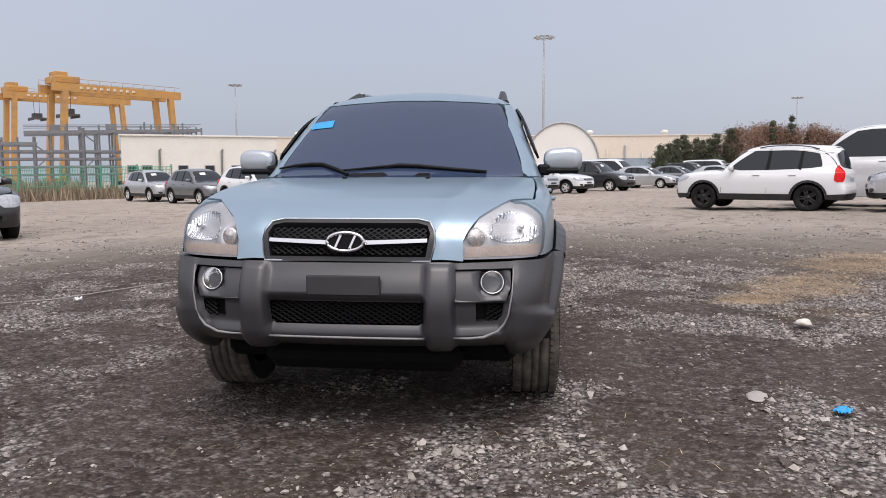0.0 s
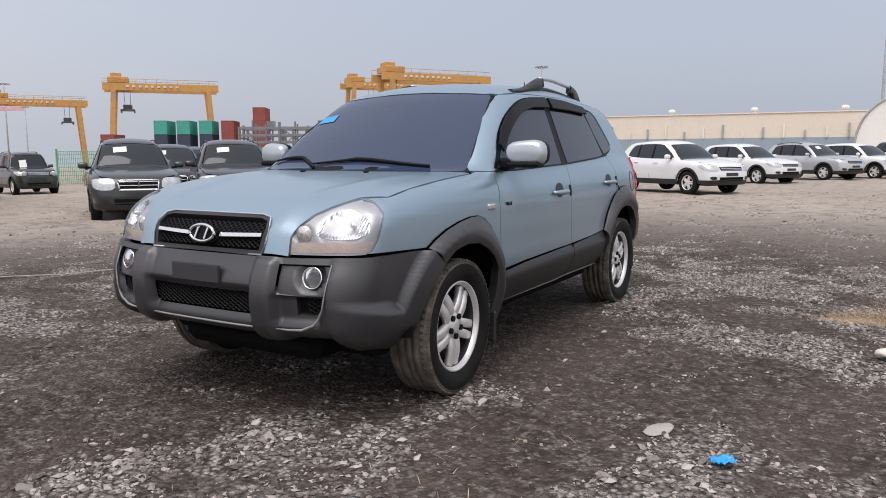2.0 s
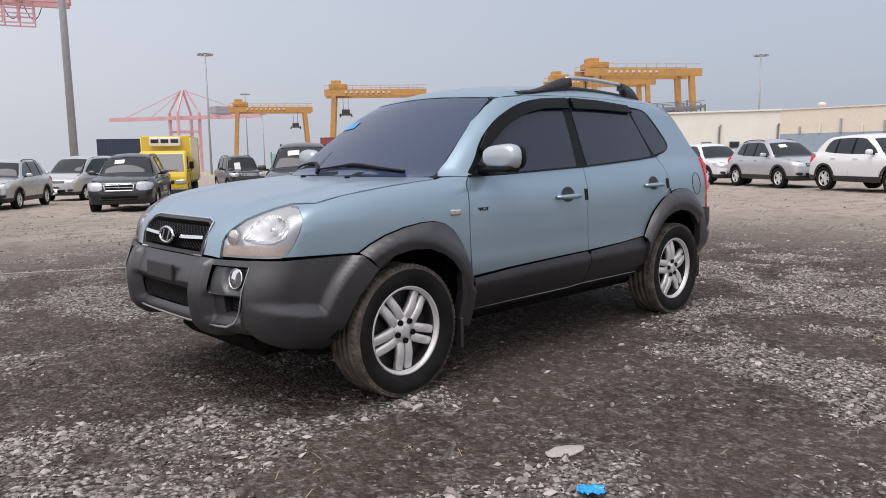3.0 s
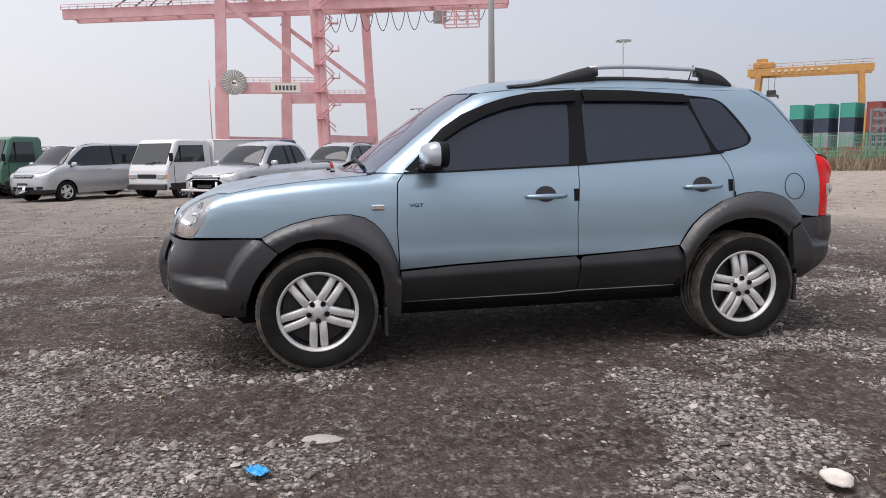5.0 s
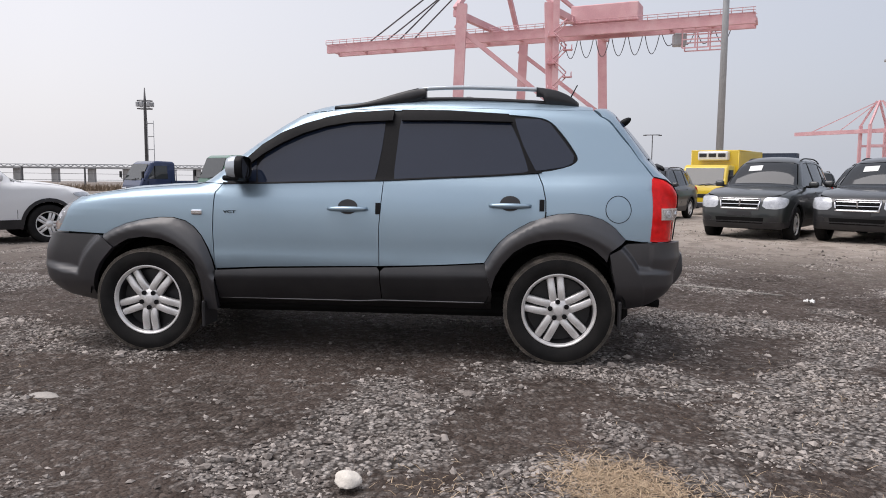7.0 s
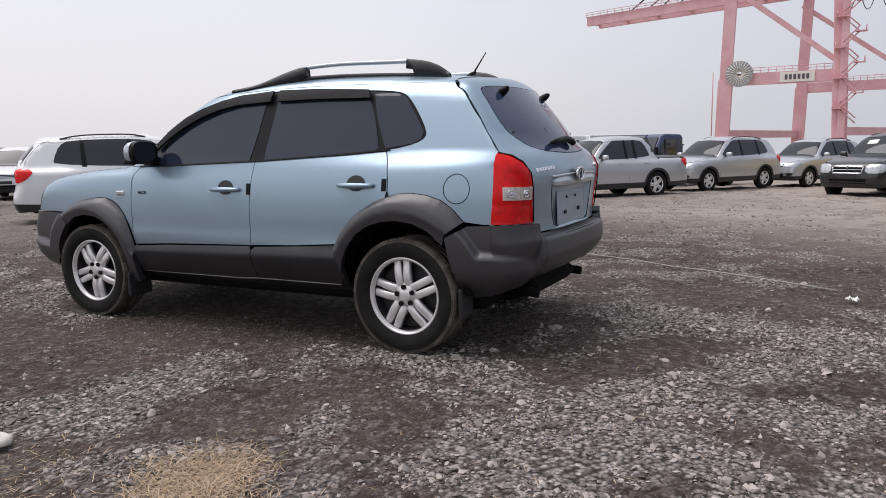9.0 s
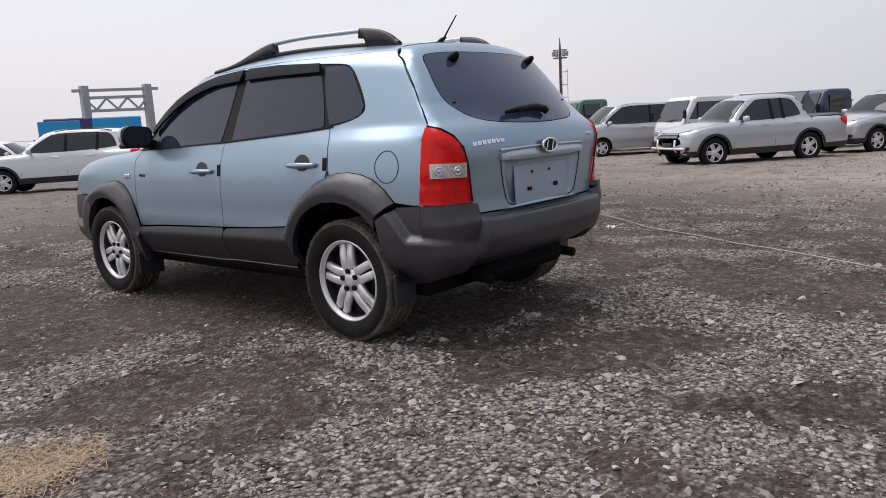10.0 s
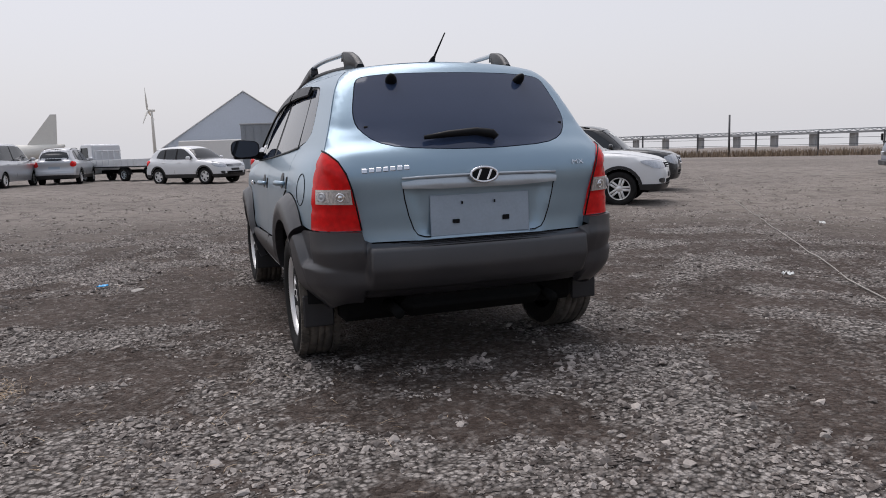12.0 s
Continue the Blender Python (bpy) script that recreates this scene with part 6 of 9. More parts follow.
def crumpled(name, label, category, x, y, w, d, h, material, seed):
    r = np.random.default_rng(seed)
    bm = bmesh.new()
    bmesh.ops.create_grid(bm, x_segments=14, y_segments=10, size=0.5)
    for v in bm.verts:
        u = Vector((v.co.x * 2, v.co.y * 2, 0))
        edge = 1 - 0.25 * noise.noise(Vector((v.co.x * 3 + seed, v.co.y * 3, 0)))
        z = abs(noise.noise(Vector((v.co.x * 4 + seed, v.co.y * 4, 1.3)))) + 0.5 * abs(noise.noise(Vector((v.co.x * 11, v.co.y * 11 + seed, 2))))
        v.co = Vector((v.co.x * w * edge, v.co.y * d * edge * (1 - 0.5 * abs(u.x) ** 2), 0.008 + z * h))
    bmesh.ops.solidify(bm, geom=list(bm.faces), thickness=0.0015)
    bmesh.ops.transform(bm, matrix=pose(x, y, gz(x, y) + 0.012, 0, 0, r.uniform(0, 180)), verts=bm.verts)
    return tagged(part(name, bm, material, None, "", True), label, category)


M_BLUEFILM = mat("blue_film", (0.02, 0.33, 0.72), 0.25, 0.0, 0.4, vary=0.3, scale=25, fine=80)
crumpled("blue_wrapper", "crumpled bright blue plastic wrapper on the gravel", "litter", 2.16, -1.59, 0.105, 0.070, 0.03, M_BLUEFILM, 2)
bm = bmesh.new()
bmesh.ops.create_icosphere(bm, subdivisions=3, radius=1.0)
for v in bm.verts:
    n = 1 + 0.25 * noise.noise(v.co * 1.4) + 0.08 * noise.noise(v.co * 5)
    v.co = Vector((v.co.x * 0.060 * n, v.co.y * 0.046 * n, max(-0.2, v.co.z) * 0.036 * n))
bmesh.ops.transform(bm, matrix=pose(2.705, 0.47, 0.018, 0, 0, 30), verts=bm.verts)
tagged(part("white_rock", bm, mat("pale_rock", (0.66, 0.62, 0.56), 0.9, vary=0.15, scale=20, fine=120, bump=0.5), None, "", True), "pale smooth rock lying on the gravel", "rock")
bm = bmesh.new()
bmesh.ops.create_icosphere(bm, subdivisions=3, radius=1.0)
for v in bm.verts:
    n = 1 + 0.35 * noise.noise(v.co * 1.6 + Vector((4, 0, 0)))
    v.co = Vector((v.co.x * 0.085 * n, v.co.y * 0.05 * n, max(-0.3, v.co.z) * 0.010))
bmesh.ops.transform(bm, matrix=pose(1.86, -1.335, 0.007, 0, 0, 70), verts=bm.verts)
tagged(part("flat_stone", bm, mat("flat_concrete", (0.36, 0.335, 0.31), 0.95, vary=0.2, scale=15, fine=150, bump=0.6), None, "", True), "flat grey slab of broken concrete in the soil", "stone")
for k, (x, y, w) in enumerate(((-1.59, 3.66, 0.09), (-3.16, 0.83, 0.09), (-6.5, -2.0, 0.10), (-2.5, -5.5, 0.12))):
    crumpled("paper_scrap", "small white paper scrap on the yard", "litter", x, y, w, w * 0.7, 0.04, M_PAPER, 20 + k)
# pale string stretched over the yard
pts_ = [(-2.0 - 15.0 * t + 0.22 * math.sin(t * 11), 3.4 - 21.4 * t + 0.2 * math.sin(t * 9 + 1)) for t in np.linspace(0, 1, 60)]
v, f = tube([Vector((x, y, gz(x, y) + 0.012)) for x, y in pts_], 0.0055, 5)
tagged(from_arrays("ground_string", v, f, mat("dull_string", (0.36, 0.34, 0.31), 0.9, vary=0.2, scale=3)), "thin pale string lying across the yard", "string")


# ---- the other parked vehicles ----
def paint(name, c, metal=0.3, rough=0.3):
    return mat(name, c, rough, metal, 0.7, vary=0.05, scale=3, fine=400, dirt=tuple(min(1, 0.75 * q + 0.025) for q in c), dirt_amount=0.25)


P_WHITE = paint("white_car_paint", (0.72, 0.73, 0.74), 0.0)
P_SILVER = paint("silver_car_paint", (0.52, 0.53, 0.55), 0.5)
P_GREY = paint("grey_car_paint", (0.20, 0.205, 0.215), 0.5)
P_GREEN = paint("dark_green_grey_paint", (0.026, 0.030, 0.030), 0.2)
P_BLACK = paint("black_car_paint", (0.016, 0.017, 0.019), 0.1)
P_NAVY = paint("navy_car_paint", (0.02, 0.032, 0.085), 0.2)
M_HEAD = mat("clear_headlamp", (0.50, 0.52, 0.55), 0.2, 0.35, 0.3, vary=0.3, scale=14, fine=60, bump=0.3)
M_CARGLASS = mat("car_glass", (0.016, 0.020, 0.025), 0.04, 0.0, 0.0, vary=0.05, spec=0.5)
# paler base colour stands in for sky reflected in and seen through the glass
M_SKYGLASS = mat("sky_pale_truck_glass", (0.042, 0.047, 0.048), 0.04, 0.0, 0.0, vary=0.05, spec=0.7)
M_BLACKRIM = mat("black_rim", (0.02, 0.02, 0.02), 0.35, 0.3, vary=0.1)
BACKWAY = Flat((0, -1, 0), (-1, 0, 0))


def make_auto(name, label, category, colour, L=4.5, W=1.85, H=1.68, wb=2.65, fo=0.90, nose=0.88, cowl=1.05, cowl_y=-0.95, ws_top=-0.30, roof_end=1.45, belt=1.03, lean=0.42, rake=0.30, R=0.345, low=0.34, clad=True, rails=True, rim=None, spokes=5, chrome=True, paper=True, pickup=False, dlo_end=None, dlo=None, shell=0, tall=False, group="parked cars"):
    hw = W / 2
    yn = -(wb / 2 + fo)
    yt = yn + L
    body = Body(
        side=[(0.2, hw - 0.07), (0.40, hw - 0.02), (0.65, hw), (0.85, hw - 0.005), (belt - 0.04, hw - 0.03), (belt + 0.05, hw - 0.08), (belt + 0.3, hw - 0.2)],
        front=[(0.2, yn + 0.16), (0.33, yn + 0.04), (0.48, yn), (0.62, yn + 0.005), (nose - 0.14, yn + 0.04), (nose - 0.03, yn + 0.10), (nose + 0.08, yn + 0.22)],
        rear=[(0.2, yt - 0.14), (0.34, yt - 0.04), (0.48, yt), (0.60, yt - 0.005), (0.70, yt - 0.05), (belt, yt - 0.06), (belt + 0.25, yt - 0.12)],
        hood=[(yn - 0.1, nose - 0.04), (yn + 0.10, nose - 0.01), (yn + 0.35, nose + 0.05), ((yn + cowl_y) / 2 + 0.15, (nose + cowl) / 2 + 0.055), (cowl_y, cowl + 0.01), (0, belt + 0.03), (yt, belt + (0.10 if pickup else 0.06))],
        roof=[(yn - 0.8, -0.3), (cowl_y - 0.4, cowl - 0.30), (cowl_y, cowl), ((cowl_y + ws_top) / 2, (cowl + H - 0.1) / 2 + 0.035), (ws_top, H - 0.10), (ws_top + 0.22, H - 0.035), ((ws_top + roof_end) / 2, H), (roof_end, H - 0.04)] + ([(roof_end + 0.10, H - 0.07), (roof_end + 0.30, belt + 0.18), (roof_end + 0.45, belt - 0.2), (yt + 0.2, 0.2)] if pickup else [(yt - 0.1, H - 0.09), (yt + 0.2, H - 0.14)]),
        tail=[(0.2, yt - 0.5), (belt - 0.3, yt - 0.10), (belt, yt - 0.075), (belt + 0.15, yt - 0.11), (H - 0.16, yt - 0.11 - rake), (H, yt - 0.22 - rake)],
        belt=belt, gw=hw - 0.085, lean=lean, yf0=yn + 0.85, yr0=yt - 0.95, g_rear0=yt - 1.5, g_rear=0.10, g_front0=-0.3, wn=hw * 0.92)
    wrap = Wrap(hw + 0.25, max(-yn, yt) + 0.25, 0.75)
    car = thing(name, label, category, group)
    ya, yb = -wb / 2, wb / 2
    ra = R + 0.055

    def arch(yc):
        return [(hw, yc + ra * math.cos(a), R + ra * math.sin(a)) for a in np.linspace(math.pi - 0.05, 0.05, 11)]

    top = lambda pts: [tuple(q) for q in snap(body, TOPWAY, [(x, y, 3) for x, y in pts])]
    seam = top([(hw * 0.80, yn + 0.33), (hw * 0.84, yn + 0.6), (hw * 0.86, (yn + cowl_y) / 2 + 0.1), (hw * 0.86, cowl_y - 0.1)])
    wsx = np.linspace(hw * 0.83, hw * 0.64, 6)
    wsy = np.linspace(cowl_y + 0.04, ws_top + 0.02, 6)
    ws_edge = top(list(zip(wsx, wsy)))
    rx = hw * 0.645
    roof_e = top([(rx, y) for y in np.linspace(ws_top + 0.1, roof_end, 6)])
    zz = np.linspace(H - 0.12, 0.62, 7) if not pickup else np.linspace(belt - 0.03, 0.62, 5)
    hx = [hw * (0.60 + 0.21 * min(1, (H - 0.12 - z) / (H - 0.12 - belt + 0.15))) for z in zz]
    hatch = [tuple(q) for q in snap(body, BACKWAY, [(x, yt, z) for x, z in zip(hx, zz)])]
    bed = []
    if pickup:
        bed = top([(hw * 0.72, roof_end + 0.2), (hw * 0.80, roof_end + 0.45), (hw * 0.86, roof_end + 0.75), (hw * 0.86, yt - 0.2)])
    low_line = [(0.002, yn, low), (hw * 0.8, yn + 0.2, low)] + arch(ya) + [(hw, ya + ra + 0.03, low), (hw, yb - ra - 0.03, low)] + arch(yb) + [(hw * 0.8, yt - 0.2, low), (0.002, yt, low)]
    outline = [(0.002, yn, nose - 0.05), (hw * 0.5, yn + 0.1, nose - 0.05), (hw * 0.74, yn + 0.24, nose - 0.02)] + seam + ws_edge + roof_e + bed + hatch + [(0.002, yt, 0.62)] + low_line[::-1]
    de = dlo_end if dlo_end is not None else roof_end + 0.02
    zb = belt + 0.035
    zt = H - 0.125
    DL = [(hw, cowl_y + 0.24, zb - 0.01)] + [(hw, cowl_y + 0.24 + (ws_top + 0.30 - cowl_y - 0.24) * t, zb + (zt - zb) * (t ** 0.82)) for t in (0.25, 0.5, 0.75, 1.0)] + [(hw, (ws_top + de) / 2, zt + 0.02), (hw, de - 0.22, zt - 0.005), (hw, de - 0.06, zt - 0.09), (hw, de + 0.05, zb + 0.14), (hw, de + 0.03, zb + 0.06), (hw, (ws_top + de) / 2, zb)]
    panel("body", body, wrap, outline, colour, car, holes=[DL], step=0.11, thick=0.02, mirror=True)
    hood = seam + top([(hw * 0.80, cowl_y - 0.02), (hw * 0.4, cowl_y - 0.07), (0.0, cowl_y - 0.09)])
    hood = [(0.0, yn + 0.06, nose - 0.055), (hw * 0.5, yn + 0.12, nose - 0.045), (hw * 0.73, yn + 0.26, nose - 0.01)] + hood
    hood = hood + [(-x, y, z) for x, y, z in hood[-2:0:-1]]
    panel("hood", body, HOODWAY, hood, colour, car, off=0.003, gap=0.002, step=0.12, thick=0.02)
    rl = [(rx + 0.01, y, z) for _, y, z in roof_e]
    rl = [(0.3, ws_top - 0.03, 3), (rx, ws_top + 0.03, 3)] + rl + ([(rx, roof_end + 0.05, 3)] if pickup else [(hw * 0.6, yt - 0.24 - rake, 3), (0.25, yt - 0.2 - rake, 3)])
    rl = rl + [(-x, y, z) for x, y, z in rl[::-1]]
    panel("roof", body, TOPWAY, rl, colour, car, off=0.003, step=0.14, thick=0.015)
    ws = [(hw * 0.80, cowl_y - 0.03, cowl)] + [(x - 0.02, y, z) for x, y, z in ws_edge] + top([(hw * 0.4, ws_top - 0.03)])
    ws = ws + [(-x, y, z) for x, y, z in ws[::-1]] + top([(-hw * 0.4, cowl_y - 0.07), (0, cowl_y - 0.085), (hw * 0.4, cowl_y - 0.07)])
    panel("windscreen", body, HOODWAY, ws, M_CARGLASS, car, off=-0.003, step=0.12, thick=0.01, label="dark windscreen")
    panel("side_window", body, wrap, DL, M_CARGLASS, car, off=-0.006, step=0.11, thick=0.008, mirror=True, rnd=1, label="dark side glass")
    for yp in (0.10 * wb, de - 0.52):
        panel("pillar", body, wrap, [(hw, yp, zb), (hw, yp + 0.05, zt + 0.01), (hw, yp + 0.11, zt + 0.01), (hw, yp + 0.09, zb)], M_BLACK, car, off=0.001, step=0.12, thick=0.008, mirror=True)
    tgl = [(-0.0, yt - 0.2 - rake, H - 0.10)] if not pickup else [(0, yt, belt - 0.03)]
    tgl = tgl + hatch + [(x, y, z) for x, y, z in [(-x, y, z) for x, y, z in hatch[::-1]]]
    panel("tailgate", body, BACKWAY, tgl, colour, car, off=0.003, gap=0.004, step=0.11, thick=0.02)
    if not pickup:
        rg = [(hw * 0.52, yt, H - 0.18), (hw * 0.66, yt, belt + 0.20), (hw * 0.62, yt, belt + 0.10), (hw * 0.3, yt, belt + 0.05)]
        rg = rg + [(-x, y, z) for x, y, z in rg[::-1]]
        panel("rear_window", body, BACKWAY, rg, M_CARGLASS, car, off=0.008, step=0.12, thick=0.01, rnd=1, label="dark rear window")
    else:
        rg = top([(hw * 0.55, roof_end + 0.12), (hw * 0.66, roof_end + 0.36)])
        rg = rg + [(-x, y, z) for x, y, z in rg[::-1]]
        panel("rear_window", body, TOPWAY, rg, M_CARGLASS, car, off=0.006, step=0.12, thick=0.01)
        panel("bed_cover", body, TOPWAY, [(x, y, 3) for x, y in ((hw * 0.8, roof_end + 0.5), (hw * 0.84, yt - 0.15), (-hw * 0.84, yt - 0.15), (-hw * 0.8, roof_end + 0.5))], M_CLAD_LOW, car, off=0.008, step=0.15, thick=0.02, label="black load bed cover")
    # lamps, grille, lower trim
    for sg in (1, -1):
        hl = [(sg * hw * 0.50, yn + 0.08, nose - 0.20), (sg * hw * 0.52, yn + 0.08, nose - 0.07), (sg * hw * 0.74, yn + 0.2, nose - 0.045), (sg * hw * 0.93, yn + 0.50, nose - 0.02), (sg * hw * 0.93, yn + 0.46, nose - 0.10), (sg * hw * 0.80, yn + 0.24, nose - 0.21)]
        if shell:
            hl = [(sg * hw * 0.47, yn + 0.06, nose - 0.275), (sg * hw * 0.49, yn + 0.08, nose - 0.06), (sg * hw * 0.66, yn + 0.16, nose - 0.03), (sg * hw * 0.86, yn + 0.36, nose - 0.06), (sg * hw * 0.86, yn + 0.36, nose - 0.16), (sg * hw * 0.76, yn + 0.2, nose - 0.285)]
        panel("headlamp", body, wrap, hl, M_HEAD, car, off=0.008, step=0.08, thick=0.02, rnd=1, label="clear headlamp")
        fg = [(sg * hw * 0.60, yn + 0.08, 0.44), (sg * hw * 0.60, yn + 0.08, 0.54), (sg * hw * 0.78, yn + 0.18, 0.54), (sg * hw * 0.76, yn + 0.16, 0.45)]
        panel("fog_lamp", body, wrap, fg, M_CLAD_LOW, car, off=0.006, step=0.08, thick=0.02, rnd=1)
        tl = [(sg * hw * 0.72, yt - 0.12, belt - 0.23), (sg * hw * 0.70, yt - 0.12, belt - 0.06), (sg * hw * 0.80, yt - 0.2, belt + 0.03), (sg * hw * 0.93, yt - 0.42, belt - 0.01), (sg * hw * 0.93, yt - 0.38, belt - 0.12), (sg * hw * 0.88, yt - 0.22, belt - 0.24)]
        if tall:
            tl = [(sg * hw * 0.76, yt - 0.13, belt - 0.28), (sg * hw * 0.74, yt - 0.14, belt + 0.08), (sg * hw * 0.78, yt - 0.20, belt + 0.16), (sg * hw * 0.85, yt - 0.27, belt + 0.10), (sg * hw * 0.92, yt - 0.33, belt - 0.06), (sg * hw * 0.92, yt - 0.35, belt - 0.28)]
        panel("tail_lamp", body, wrap, tl, M_RED, car, off=0.010, step=0.08, thick=0.02, rnd=1, label="red tail lamp")
        m_ = pose(sg * (hw + 0.075), cowl_y + 0.38, belt + 0.09)
        bm = bmesh.new()
        add_box(bm, (0, 0, 0), (0.20, 0.11, 0.14), 0.045, m_, 2)
        mr = part("door_mirror", bm, colour, car, "", True)
        box_part("mirror_foot", (sg * (hw - 0.03), cowl_y + 0.38, belt + 0.04), (0.12, 0.07, 0.05), M_BLACK, mr, bevel=0.01)
        for yh in (0.02 * wb, 0.36 * wb):
            q = snap(body, wrap, [(sg * hw, yh, belt - 0.09)])[0]
            box_part("door_handle", Vector(q) + Vector((sg * 0.01, 0, 0)), (0.03, 0.19, 0.028), colour, car, bevel=0.01)
        for yd in (cowl_y + 0.10, 0.10 * wb + 0.06, 0.44 * wb):
            zs = [low + 0.12, 0.6, belt + 0.02]
            q = snap(body, wrap, [(sg * hw, yd, z) for z in zs])
            q = q + body.normal(q) * 0.0005
            v, f = tube([Vector(p) for p in q], 0.004, 4)
            from_arrays("door_gap", v, f, M_VOID, car)
    gw_ = hw * (0.40 if shell else 0.46)
    gh = 0.19 + 0.09 * (shell > 0)
    gr = [(-gw_, yn, nose - gh), (-gw_ * 1.06, yn, nose - 0.08), (gw_ * 1.06, yn, nose - 0.08), (gw_, yn, nose - gh)]
    grille = panel("grille", body, NOSEWAY, gr, M_VOID, car, off=0.006, step=0.1, thick=0.03, label="black grille with bright bars")
    if shell:
        q = snap(body, NOSEWAY, densify(np.array(gr, float), 0.06))
        v, f = tube([Vector(p) + Vector((0, -0.016, 0)) for p in q], 0.016, 6, closed=True)
        from_arrays("grille_shell", v, f, M_CHROME, grille, "bright chrome grille surround")
        box_part("grille_post", (0, float(snap(body, NOSEWAY, [(0, 0, nose - 0.15)])[0][1]) - 0.018, nose - 0.15), (0.03, 0.02, 0.15), M_CHROME, grille, bevel=0.004)
    for k in range(3):
        z0 = nose - gh + 0.012 + k * (0.042 + 0.032 * (shell > 0))
        panel("grille_bar", body, NOSEWAY, [(-gw_, 0, z0), (-gw_, 0, z0 + 0.012), (gw_, 0, z0 + 0.012), (gw_, 0, z0)], M_CHROME if chrome else M_CLAD_LOW, grille, off=0.014, step=0.2, thick=0.012)
    panel("air_intake", body, NOSEWAY, [(-hw * 0.5, 0, 0.40), (-hw * 0.52, 0, 0.52), (hw * 0.52, 0, 0.52), (hw * 0.5, 0, 0.40)], M_VOID, car, off=0.005, step=0.15, thick=0.02)
    panel("front_plate", body, NOSEWAY, [(-0.24, 0, 0.555), (-0.24, 0, 0.645), (0.24, 0, 0.645), (0.24, 0, 0.555)], M_CLAD_LOW, car, off=0.012, step=0.25, thick=0.01, label="empty plate holder")
    panel("rear_plate", body, BACKWAY, [(-0.25, 0, 0.74), (-0.25, 0, 0.86), (0.25, 0, 0.86), (0.25, 0, 0.74)], M_PLATE, car, off=0.010, step=0.25, thick=0.01)
    skirt = [(0.002, yn, low + 0.11), (hw * 0.8, yn + 0.2, low + 0.09)] + [(hw, ya - ra - 0.005, low + 0.09), (hw, ya - ra - 0.005, low - 0.02), (hw * 0.8, yn + 0.2, low - 0.05), (0.002, yn, low - 0.05)]
    panel("front_skirt", body, wrap, skirt, M_CLAD_LOW, car, off=0.006, step=0.12, thick=0.04, mirror=True)
    skirt = [(0.002, yt, low + 0.13), (hw * 0.8, yt - 0.2, low + 0.11), (hw, yb + ra + 0.005, low + 0.09), (hw, yb + ra + 0.005, low - 0.02), (hw * 0.8, yt - 0.2, low - 0.05), (0.002, yt, low - 0.05)]
    panel("rear_skirt", body, wrap, skirt, M_CLAD_LOW, car, off=0.006, step=0.12, thick=0.04, mirror=True)
    panel("sill", body, wrap, [(hw, ya + ra + 0.01, low + 0.10), (hw, yb - ra - 0.01, low + 0.10), (hw, yb - ra - 0.01, low - 0.06), (hw, ya + ra + 0.01, low - 0.06)], M_CLAD_LOW if clad else colour, car, off=0.006, step=0.15, thick=0.03, mirror=True)
    if clad:
        for yc in (ya, yb):
            a1 = [(hw, yc + ra * math.cos(a), R + ra * math.sin(a)) for a in np.linspace(math.pi, 0, 13)]
            a2 = [(hw, yc + (ra + 0.06) * math.cos(a), R + (ra + 0.06) * math.sin(a)) for a in np.linspace(0, math.pi, 13)]
            panel("arch_trim", body, wrap, a1 + a2, M_CLAD_LOW, car, off=0.010, step=0.08, thick=0.04, mirror=True)
    if rails:
        for sg in (1, -1):
            q = snap(body, TOPWAY, [(sg * rx * 0.93, y, 3) for y in np.linspace(ws_top + 0.35, roof_end - 0.05, 8)])
            lift = [0.005, 0.035, 0.045, 0.045, 0.045, 0.045, 0.035, 0.005]
            v, f = tube([Vector(p) + Vector((0, 0, l)) for p, l in zip(q, lift)], 0.016, 6)
            from_arrays("roof_rail", v, f, M_CLAD_LOW, car)
    if paper:
        q = top([(-hw * 0.10, ws_top - 0.14), (-hw * 0.10 - 0.28, ws_top - 0.14), (-hw * 0.10 - 0.28, ws_top - 0.28), (-hw * 0.10, ws_top - 0.28)])
        panel("paper_sheet", body, HOODWAY, q, M_PAPER, car, off=0.004, step=0.2, thick=0.0, label="white paper sheet in the windscreen")
    for sg in (1, -1):
        for yc in (ya, yb):
            make_wheel(car, (sg * (hw - 0.125), yc, R), sg, R=R, width=0.22, rim_r=R * 0.64, spokes=spokes, twin=(spokes == 5), rim_mat=rim, detail=False, dusty=False)
            v, f = lathe([(hw - 0.03, ra - 0.01), (hw - 0.05, ra), (hw * 0.45, ra)], 14, radians(-10), radians(190))
            from_arrays("wheel_liner", [(sg * a, b + yc, c_ + R) for a, b, c_ in v], f, M_VOID, car)
    bm = bmesh.new()
    add_box(bm, (0, (yn + yt) / 2, 0.36), (W * 0.72, L * 0.86, 0.20), 0.04)
    add_box(bm, (0, (yn + yt) / 2 - 0.1, 0.62), (W * 0.52, L * 0.80, 0.40), 0.08)
    part("underbody", bm, M_VOID, car, "dark underbody")
    return car


def park(car, x, y, heading, **more):
    """Stands a vehicle on the yard; heading in degrees, 0 along x."""
    z = gz(x, y)
    car.matrix_basis = pose(x, y, z - 0.01, 0, 0, heading + 90)
    return car


def again(car, x, y, heading, label=""):
    c = copy_thing(car, pose(x, y, gz(x, y) - 0.01, 0, 0, heading + 90))
    return tagged(c, label)


